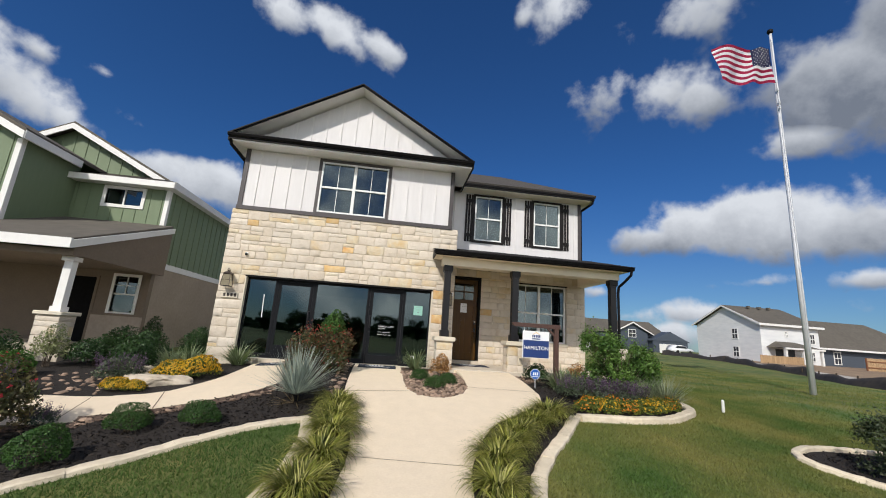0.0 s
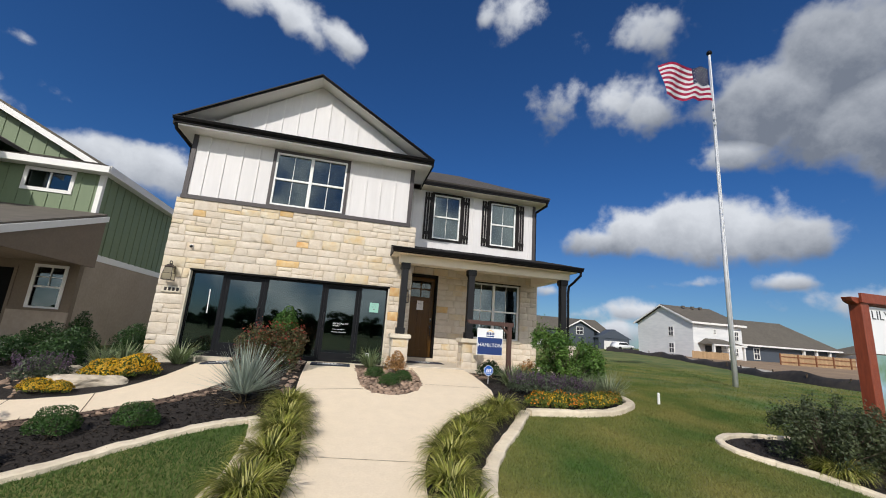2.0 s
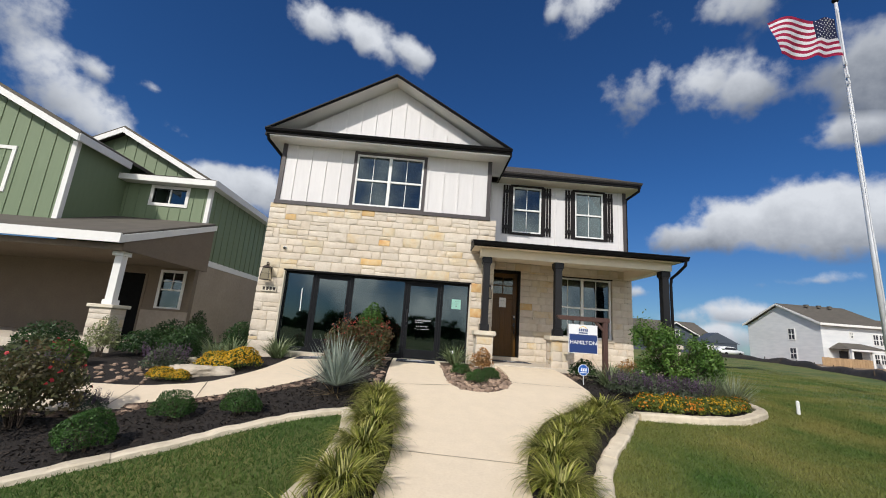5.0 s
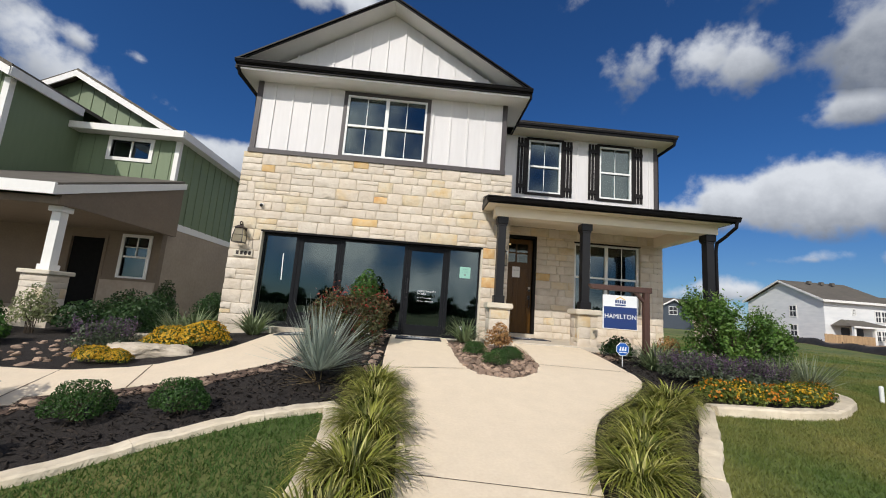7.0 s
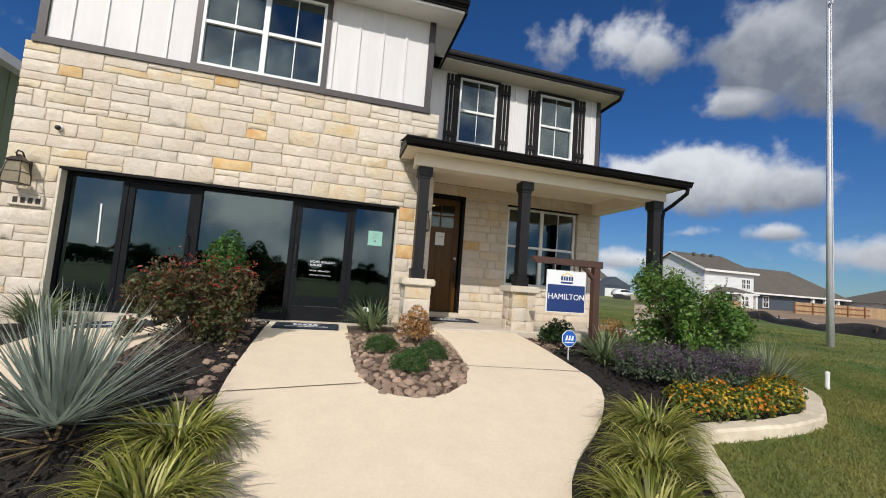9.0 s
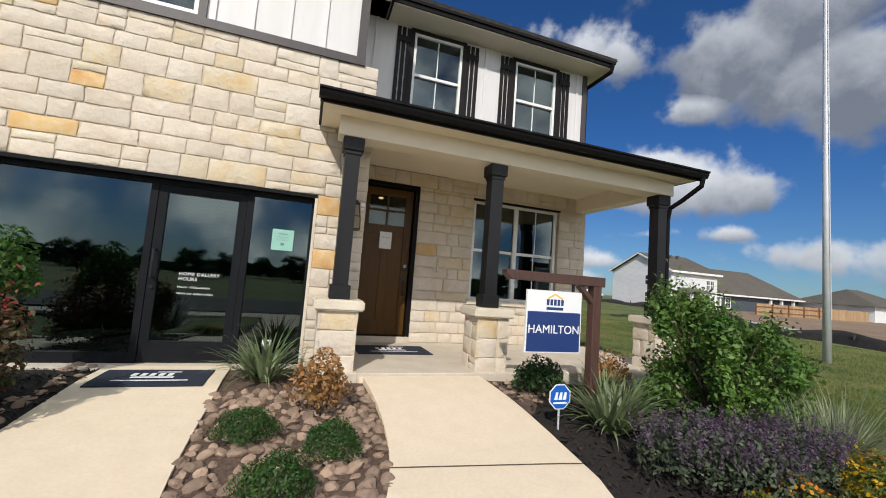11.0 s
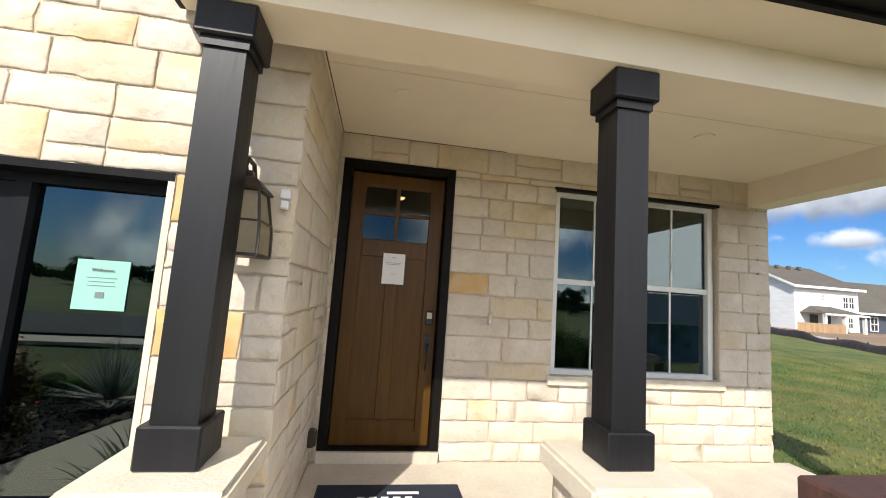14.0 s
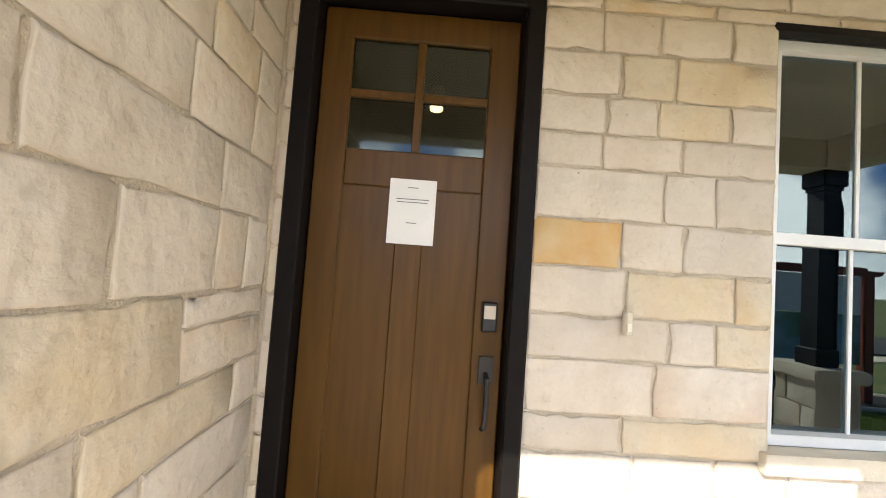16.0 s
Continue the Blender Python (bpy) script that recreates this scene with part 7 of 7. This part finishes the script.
strip2 = tagged(part("rock_strip", sheet([(3.14, 8.9), (3.13, 9.93), (3.9, 9.93), (3.45, 9.3)], 0.025, 0, 0.5), M_BEDSOIL), "patch of brown rocks by the porch slab", "rock strip", kind="structure")
scatter_rocks(strip2, [(rr.uniform(3.2, 3.75), rr.uniform(9.3, 9.9)) for _ in range(45)], rr, (0.05, 0.12))
strip3 = tagged(part("rock_strip", sheet([(-6.2, 7.35), (-4.7, 7.4), (-4.4, 8.9), (-6.2, 9.0)], 0.025, 0, 0.5), M_MULCH), "brown rocks in mulch before the green house", "gravel", kind="structure")
scatter_rocks(strip3, [(rr.uniform(-6.2, -4.5), rr.uniform(7.4, 8.9)) for _ in range(75)], rr, (0.05, 0.15))


def boulder(x, y, sx, sy, sz, spin, seed, label):
    bm = bmesh.new()
    bmesh.ops.create_icosphere(bm, subdivisions=4, radius=0.5)
    for v in bm.verts:
        q = 1 + 0.35 * noise.noise(v.co * 2.4 + Vector((seed, 3, 0))) + 0.10 * noise.noise(v.co * 9 + Vector((seed, 0, 5)))
        v.co = Vector((v.co.x * sx * q, v.co.y * sy * q, min(v.co.z * q, 0.28 + 0.05 * noise.noise(v.co * 6)) * sz))
    bmesh.ops.transform(bm, matrix=pose(x, y, ground_z(x, y) + 0.08, 0, 0, spin), verts=bm.verts)
    tagged(part("boulder", bm, M_BOULDER), label, "boulder")


boulder(-4.0, 8.02, 0.95, 0.42, 0.34, 12, 2, "flat weathered limestone boulder in the planting bed")
boulder(-4.9, 9.0, 0.5, 0.3, 0.3, 40, 5, "small grey limestone rock in gravel")
boulder(8.6, 4.35, 0.5, 0.35, 0.4, 10, 9, "pale limestone rock in the shrub bed")
boulder(9.3, 4.2, 0.6, 0.4, 0.45, 60, 11, "pale limestone rock in the shrub bed")

# ---- mulch chips and turf ----
def in_poly(poly, x, y):
    hit = np.zeros(len(x), dtype=bool)
    for (x0, y0), (x1, y1) in zip(poly, poly[1:] + poly[:1]):
        if y0 != y1:
            hit ^= ((y0 > y) != (y1 > y)) & (x < (x1 - x0) * (y - y0) / (y1 - y0) + x0)
    return hit


def heights(x, y):
    z = np.interp(y, Y_KNOTS, Z_KNOTS)
    z = z - np.where(x > 3, np.minimum(0.045 * (x - 3), 0.28), 0)
    return z - np.where(x < -1.5, np.minimum(0.07 * (-1.5 - x), 0.22), 0)


def chips(outline, box_, n, seed, label):
    r = rngs(seed)
    x, y = r.uniform(box_[0], box_[1], n), r.uniform(box_[2], box_[3], n)
    k = in_poly(list(outline), x, y)
    x, y = x[k], y[k]
    c = np.stack([x, y, heights(x, y) + 0.03], 1)
    n = len(c)
    up = np.tile([[0, 0, 1.0]], (n, 1))
    v, f = leaf_cloud(c, up, 0.06, r, 0.35, 0.5)
    tagged(link("mulch_chips", raw_mesh("mulch_chips", v, f), M_CHIP), label, "mulch", kind="stuff")


chips(bed_left, (-6, 0, 3, 10.5), 16000, 51, "loose dark shredded bark chips")
chips(bed_right, (0.9, 6.6, 3, 10.2), 9000, 52, "loose dark shredded bark chips")
chips(BED_FAR, (6.3, 12, 2.4, 6.4), 5000, 53, "loose dark bark chips under shrubs")

r = rngs(61)
LEFT_LAWN = CURB_L + [(-1.15, 6.0)] + CURB_L2[1:] + [(-9.0, 0.0)]


def turf(x, y, h, w, seed):
    r = rngs(seed)
    n = len(x)
    c = np.stack([x, y, heights(x, y) - 0.004], 1)
    a = r.uniform(0, 2 * math.pi, n)
    s = np.stack([np.cos(a), np.sin(a), np.zeros(n)], 1) * (w * r.uniform(0.6, 1.3, n))[:, None]
    tip = c + np.stack([r.normal(0, 0.018, n), r.normal(0, 0.018, n), h * r.uniform(0.5, 1.2, n)], 1)
    return np.stack([c - s, c + s, tip], 1).reshape(-1, 3), np.arange(3 * n).reshape(-1, 3)


x, y = r.uniform(-6.5, -0.9, 110000), r.uniform(1.2, 6.1, 110000)
k = in_poly(LEFT_LAWN, x, y) & (r.uniform(0, 1, len(x)) < np.clip((x + 6.5) / 2.0, 0, 1) * np.clip((y - 1.2) / 1.2, 0, 1))
tagged(link("turf", raw_mesh("turf", *turf(x[k], y[k], 0.036, 0.006, 62)), M_LUSH), "short green turf inside the stone edging", "grass", kind="stuff")
x, y = r.uniform(1.4, 11, 380000), r.uniform(2.5, 12.5, 380000)
k = ~in_poly(list(bed_right), x, y) & ~in_poly(list(BED_FAR), x, y) & ((x > 3.3) | (y < 6.6)) & (x > np.interp(y, [p[1] for p in CURB_R2[::-1]], [p[0] for p in CURB_R2[::-1]])) & ~((y > 9.9) & (x < 6.4)) & (r.uniform(0, 1, len(x)) < np.clip((11 - x) / 3, 0, 1) * np.clip((y - 2.5) / 1.5, 0, 1))
tagged(link("turf", raw_mesh("turf", *turf(x[k], y[k], 0.038, 0.007, 63)), M_BLADE), "short sunlit lawn with yellowing patches", "grass", kind="stuff")
x, y = r.uniform(6.5, 24, 90000), r.uniform(6, 30, 90000)
k = ((y > 11.5) | (x > 8.5)) & (r.uniform(0, 1, len(x)) < np.clip((24 - x) / 6, 0, 1) * np.clip((30 - y) / 8, 0, 1))
tagged(link("turf", raw_mesh("turf", *turf(x[k], y[k], 0.05, 0.014, 64)), M_BLADE), "open lawn beyond the flagpole", "grass", kind="stuff")

# trees along the far side of the street
def tree(seed):
    r = rngs(seed)
    ob = thing("tree", 0, 0, 0, "broad dark green oak beyond the street", "tree", "street trees")
    bm = bmesh.new()
    tube(bm, [(0, 0, -0.2), (0.1, 0, 1.6), (0.0, 0.1, 3.4), (0.1, 0, 5.2)], 0.22, 8, 0.4)
    for k in range(9):
        a = k * 2.4
        tube(bm, [(0, 0, 2.0 + 0.3 * k), (1.0 * math.cos(a), 1.0 * math.sin(a), 3.0 + 0.3 * k), (2.0 * math.cos(a), 2.0 * math.sin(a), 3.6 + 0.35 * k)], 0.08, 6, 0.3)
    part("trunk", bm, M_BARK, ob)
    pts, nrm = [], []
    for k in range(24):
        a, e = r.uniform(0, 6.28), r.uniform(0.3, 2.8)
        p, d = shell(340, r.uniform(0.8, 1.5), r.uniform(0.8, 1.5), r.uniform(0.6, 1.0), r, 0.6, -0.8, 0.2)
        pts.append(p + np.array([e * math.cos(a), e * math.sin(a), r.uniform(1.0, 5.6)]))
        nrm.append(d)
    v, f = leaf_cloud(np.concatenate(pts), np.concatenate(nrm), 0.26, r, 0.6)
    link("crown", raw_mesh("crown", v, f), L_DARK, ob)
    return ob


row(tree(71), [(-50 + 5.2 * k + 2.0 * math.sin(k * 2.3), -66 - 9 * (k % 3) - 4 * math.sin(k * 1.7), 0.8 + 0.3 * math.sin(k * 3.1) ** 2) for k in range(24)])

r = rngs(91)
n = 26000
a = r.uniform(-110, 110, n)
top = 2.6 + 1.3 * np.sin(a * 0.21 + 1) * np.sin(a * 0.073) + 0.9 * np.sin(a * 0.9) * np.sin(a * 0.37 + 2)
p = np.stack([a, -92 + r.normal(0, 1.5, n), -0.4 + top * np.sqrt(r.uniform(0, 1, n))], 1)
tagged(link("far_woods", raw_mesh("far_woods", *leaf_cloud(p, np.tile([[0.0, 1.0, 0.2]], (n, 1)), 0.75, r, 0.7)), L_DARK), "dark belt of woods beyond the street", "woods", kind="stuff")

# ---- small things ----
def lantern(x, y, z, label):
    """A tapered coach lantern on a wall that faces -y; z is its middle."""
    ob = thing("wall_lantern", x, y, z, label, "wall lamp", "coach lanterns")
    part("backplate", rounded(boxes((x - 0.06, x + 0.06, y - 0.03, y + 0.01, z - 0.06, z + 0.16)), 0.006), M_LANTERN, ob)
    c = y - 0.15
    bm = bmesh.new()
    tube(bm, [(x, y - 0.02, z + 0.10), (x, y - 0.06, z + 0.19), (x, c + 0.05, z + 0.255), (x, c - 0.03, z + 0.26), (x, c - 0.06, z + 0.22), (x, c - 0.03, z + 0.18)], 0.011)
    part("arm", bm, M_LANTERN, ob)

    def ring(r, zz, bm):
        return [bm.verts.new((x + sx * r, c + sy * r, zz)) for sx, sy in ((-1, -1), (1, -1), (1, 1), (-1, 1))]
    bm = bmesh.new()
    rs = [ring(r_, z_, bm) for r_, z_ in ((0.088, z + 0.11), (0.094, z + 0.12), (0.05, z + 0.17), (0.022, z + 0.185), (0.018, z + 0.21))]
    for a, b in zip(rs, rs[1:]):
        for q in range(4):
            bm.faces.new((a[q], a[(q + 1) % 4], b[(q + 1) % 4], b[q]))
    bm.faces.new(rs[0][::-1]), bm.faces.new(rs[-1])
    part("roof_cap", bm, M_LANTERN, ob)
    top, mid, low = 0.074, 0.100, 0.104
    for sx, sy in ((-1, -1), (1, -1), (1, 1), (-1, 1)):
        bm = bmesh.new()
        tube(bm, [(x + sx * top, c + sy * top, z + 0.115), (x + sx * mid, c + sy * mid, z - 0.06), (x + sx * low, c + sy * low, z - 0.18)], 0.008, 4)
        part("corner_bar", bm, M_LANTERN, ob)
    for zz, r_ in ((z - 0.18, low), (z - 0.03, mid - 0.004), (z + 0.11, top)):
        bm = bmesh.new()
        p = [(x + sx * r_, c + sy * r_, zz) for sx, sy in ((-1, -1), (1, -1), (1, 1), (-1, 1), (-1, -1))]
        for a, b in zip(p, p[1:]):
            tube(bm, [a, b], 0.006, 4)
        part("hoop", bm, M_LANTERN, ob)
    bm = bmesh.new()
    rs = [ring(r_, z_, bm) for r_, z_ in ((low - 0.006, z - 0.178), (mid - 0.006, z - 0.06), (top - 0.006, z + 0.11))]
    for a, b in zip(rs, rs[1:]):
        for q in range(4):
            bm.faces.new((a[q], a[(q + 1) % 4], b[(q + 1) % 4], b[q]))
    g_ = part("glass", bm, M_LANTGLASS, ob)
    g_.visible_shadow = False
    part("floor_plate", boxes((x - low, x + low, c - low, c + low, z - 0.19, z - 0.182)), M_LANTERN, ob)
    bm = bmesh.new()
    tube(bm, [(x, c, z - 0.18), (x, c, z - 0.05)], 0.018, 10)
    part("candle_tube", bm, M_BULB, ob)


lantern(-4.12, GY - 0.02, 2.50, "aged bronze coach lantern on the limestone, unlit")
lantern(1.46, GY - 0.02, 2.455, "black coach lantern beside the porch column, unlit")

plaque = tagged(part("number_plaque", rounded(boxes((-4.26, -3.86, GY - 0.045, GY - 0.01, 2.04, 2.19)), 0.008), M_CAP), "cut limestone plaque with dark figures", "plaque")
for k in range(4):
    x = -4.20 + k * 0.085
    part("figure_bar", boxes((x, x + 0.055, GY - 0.048, GY - 0.045, 2.075, 2.155)), M_LANTERN, plaque)
cctv = thing("security_camera", -3.82, GY - 0.03, 3.18, "small dark dome security camera on the stone", "camera")
bm = bmesh.new()
bmesh.ops.create_cone(bm, cap_ends=True, segments=16, radius1=0.045, radius2=0.04, depth=0.03, matrix=pose(-3.82, GY - 0.03, 3.19, 90))
part("mount", bm, M_VINYL, cctv)
bm = bmesh.new()
bmesh.ops.create_uvsphere(bm, u_segments=14, v_segments=8, radius=0.036, matrix=pose(-3.82, GY - 0.055, 3.18))
part("dome", bm, M_BLACK, cctv, smooth=True)

# papers and stickers
note = tagged(part("paper_notice", boxes((2.115, 2.315, PY + 0.0705, PY + 0.0735, 2.21, 2.49)), M_PAPER), "white paper notice taped to the front door", "notice")
for z, w_ in ((2.452, 0.022), (2.402, 0.07), (2.389, 0.065), (2.30, 0.022)):
    part("text_bar", boxes((2.215 - w_, 2.215 + w_, PY + 0.0690, PY + 0.0703, z, z + 0.0035)), M_GREYINK, note)
mint = tagged(part("welcome_notice", boxes((0.60, 0.84, SY + 0.036, SY + 0.0395, 1.96, 2.21)), M_MINT), "mint green paper notice inside the glass", "notice")
words("Welcome", 0.026, lie(0.72, SY + 0.034, 2.16), M_GREYINK, mint)
for z, w_ in ((2.12, 0.07), (2.10, 0.06), (2.08, 0.065)):
    part("text_bar", boxes((0.72 - w_, 0.72 + w_, SY + 0.0335, SY + 0.0348, z, z + 0.0025)), M_GREYINK, mint)
part("emblem", boxes((0.70, 0.74, SY + 0.0335, SY + 0.0348, 2.02, 2.05)), M_GREYINK, mint)
stick = tagged(part("window_sticker", boxes((0.62, 0.72, SY + 0.038, SY + 0.041, 0.80, 0.90)), M_PAPER), "small white square sticker on the glass", "sticker")
part("sticker_bar", boxes((0.62, 0.72, SY + 0.036, SY + 0.0375, 0.80, 0.825)), M_NAVY, stick)
part("sticker_disc", boxes((0.65, 0.69, SY + 0.036, SY + 0.0375, 0.845, 0.885)), M_INK, stick)
bell = thing("doorbell", 3.12, PY - 0.03, 1.96, "narrow cream doorbell on the stone", "doorbell")
part("housing", rounded(boxes((3.105, 3.135, PY - 0.05, PY - 0.015, 1.90, 2.0)), 0.006), M_CAP, bell)
part("button", boxes((3.112, 3.128, PY - 0.054, PY - 0.05, 1.92, 1.95)), M_BULB, bell)


# solid white sliver set on the pane to imitate a bright streak in it
tagged(part("glass_streak", prism(bmesh.new(), [(-3.295, 2.20), (-3.275, 2.20), (-3.255, 1.62), (-3.275, 1.62)], SY + 0.036, SY + 0.041), M_PAPER), "slim white strip painted as a bright upright streak in the dark glass", "strip")
sensor = thing("wall_sensor", 1.60, GY - 0.03, 2.57, "small white sensor box on the limestone corner", "sensor")
part("housing", rounded(boxes((1.575, 1.625, GY - 0.055, GY - 0.018, 2.575, 2.625)), 0.005), M_VINYL, sensor)
part("lens", rounded(boxes((1.580, 1.620, GY - 0.060, GY - 0.018, 2.525, 2.565)), 0.005), M_VINYL, sensor)

# mats with a printed emblem
def door_mat(x0, x1, y0, y1, z_at, label):
    zs = z_at
    ob = thing("door_mat", (x0 + x1) / 2, (y0 + y1) / 2, zs((x0 + x1) / 2, (y0 + y1) / 2), label, "door mat", "door mats")
    part("pad", sheet([(x0, y0), (x1, y0), (x1, y1), (x0, y1)], 0.012, 0.011, 0.3, zs), M_MAT, ob)
    cx, cy, w_, h_ = (x0 + x1) / 2, (y0 + y1) / 2, x1 - x0, y1 - y0

    def bar(a, b, c, d):
        part("emblem", sheet([(cx + a * w_, cy + c * h_), (cx + b * w_, cy + c * h_), (cx + b * w_, cy + d * h_), (cx + a * w_, cy + d * h_)], 0.0145, 0, 5, zs), M_WHITEINK, ob)
    for a in (-0.22, -0.14, -0.06, 0.02, 0.10):
        bar(a, a + 0.05, 0.02, 0.22)
    bar(-0.20, 0.18, -0.12, -0.02)
    bar(-0.33, 0.33, -0.27, -0.22)
    bar(-0.02, 0.20, 0.27, 0.33)


def drive_top(x, y):
    return ground_z(x, y) + 0.036


door_mat(1.78, 2.82, 10.98, 11.62, lambda x, y: PORCH, "navy door mat with a pale emblem on the porch")
door_mat(-0.66, 0.24, 9.80, 10.32, drive_top, "navy door mat with a pale emblem by the glass door")
door_mat(-2.95, -2.05, 9.80, 10.30, drive_top, "navy door mat with a pale emblem by the side glass door")

# house-model sign on its post
sg = thing("house_sign", 3.9, 9.05, ground_z(3.9, 9.05), "white and navy sign hung from a brown timber post", "sign")
SGY = 9.03
part("post", rounded(boxes((3.88, 3.98, SGY - 0.05, SGY + 0.05, 0.3, 1.88)), 0.006), M_POST, sg)
part("arm", rounded(prism(bmesh.new(), [(2.86, 1.90), (2.86, 1.86), (2.92, 1.81), (4.02, 1.80), (4.02, 1.90)], SGY - 0.055, SGY + 0.055), 0.005), M_POST, sg)
part("brace", prism(bmesh.new(), [(3.88, 1.62), (3.88, 1.68), (3.76, 1.80), (3.70, 1.80)], SGY - 0.035, SGY + 0.035), M_POST, sg)
for x in (3.22, 3.66):
    part("hanger", boxes((x - 0.012, x + 0.012, SGY - 0.01, SGY + 0.01, 1.72, 1.82)), M_BLACK, sg)
part("panel", boxes((3.12, 3.76, SGY - 0.012, SGY + 0.012, 1.115, 1.725)), M_SIGNW, sg)
part("navy_field", boxes((3.135, 3.75, SGY - 0.0145, SGY - 0.012, 1.125, 1.515)), M_NAVY, sg)
words("HAMILTON", 0.116, lie(3.443, SGY - 0.016, 1.34), M_WHITEINK, sg, spacing=1.02)
part("emblem_roof", prism(bmesh.new(), [(3.36, 1.655), (3.44, 1.70), (3.53, 1.655), (3.53, 1.64), (3.44, 1.685), (3.36, 1.64)], SGY - 0.0145, SGY - 0.012), M_YELLOW, sg)
for k in range(5):
    part("emblem_bar", boxes((3.345 + k * 0.042, 3.375 + k * 0.042, SGY - 0.0145, SGY - 0.012, 1.58, 1.64)), M_NAVY, sg)
part("emblem_bar", boxes((3.345, 3.54, SGY - 0.0145, SGY - 0.012, 1.535, 1.562)), M_NAVY, sg)
sg.matrix_basis = pose(-0.04, 0, 0) @ sg.matrix_basis

# yard sign
al = thing("yard_sign", 3.27, 8.69, ground_z(3.27, 8.69), "blue octagonal yard sign on a thin stake", "sign")
zc = 0.79
part("plate", prism(bmesh.new(), [(3.27 + 0.118 * math.cos(math.radians(22.5 + 45 * k)), zc + 0.118 * math.sin(math.radians(22.5 + 45 * k))) for k in range(8)], 8.685, 8.69), M_SIGNW, al)
part("blue_field", prism(bmesh.new(), [(3.27 + 0.108 * math.cos(math.radians(22.5 + 45 * k)), zc + 0.108 * math.sin(math.radians(22.5 + 45 * k))) for k in range(8)], 8.682, 8.685), M_BLUE, al)
for k in range(3):
    part("emblem", prism(bmesh.new(), [(3.205 + k * 0.045, zc - 0.025), (3.24 + k * 0.045, zc - 0.025), (3.245 + k * 0.045, zc + 0.04), (3.225 + k * 0.045, zc + 0.04)], 8.679, 8.682), M_SIGNW, al)
part("bar", boxes((3.20, 3.34, 8.679, 8.682, zc - 0.06, zc - 0.045)), M_SIGNW, al)
part("stake", boxes((3.263, 3.277, 8.69, 8.70, 0.25, zc + 0.02)), M_STEEL, al)

# white utility marker in the lawn
mk = thing("utility_marker", 7.35, 8.2, ground_z(7.35, 8.2), "short white plastic marker post in the lawn", "marker")
bm = bmesh.new()
tube(bm, [(7.35, 8.2, ground_z(7.35, 8.2) - 0.05), (7.35, 8.2, ground_z(7.35, 8.2) + 0.24)], 0.03, 12)
part("tube", bm, M_VINYL, mk)
bm = bmesh.new()
bmesh.ops.create_uvsphere(bm, u_segments=12, v_segments=6, radius=0.031, matrix=pose(7.35, 8.2, ground_z(7.35, 8.2) + 0.24))
part("cap", bm, M_VINYL, mk, smooth=True)

# weatherproof outlet on the stone return
out = thing("outlet_cover", GX1 + 0.01, 11.86, 0.96, "small dark weatherproof outlet cover on the stone", "outlet")
part("cover", rounded(boxes((GX1 - 0.01, GX1 + 0.035, 11.82, 11.90, 0.89, 1.02)), 0.006), M_LANTERN, out)
part("lid", rounded(boxes((GX1 + 0.035, GX1 + 0.05, 11.825, 11.895, 0.90, 1.01)), 0.004), M_LANTERN, out)
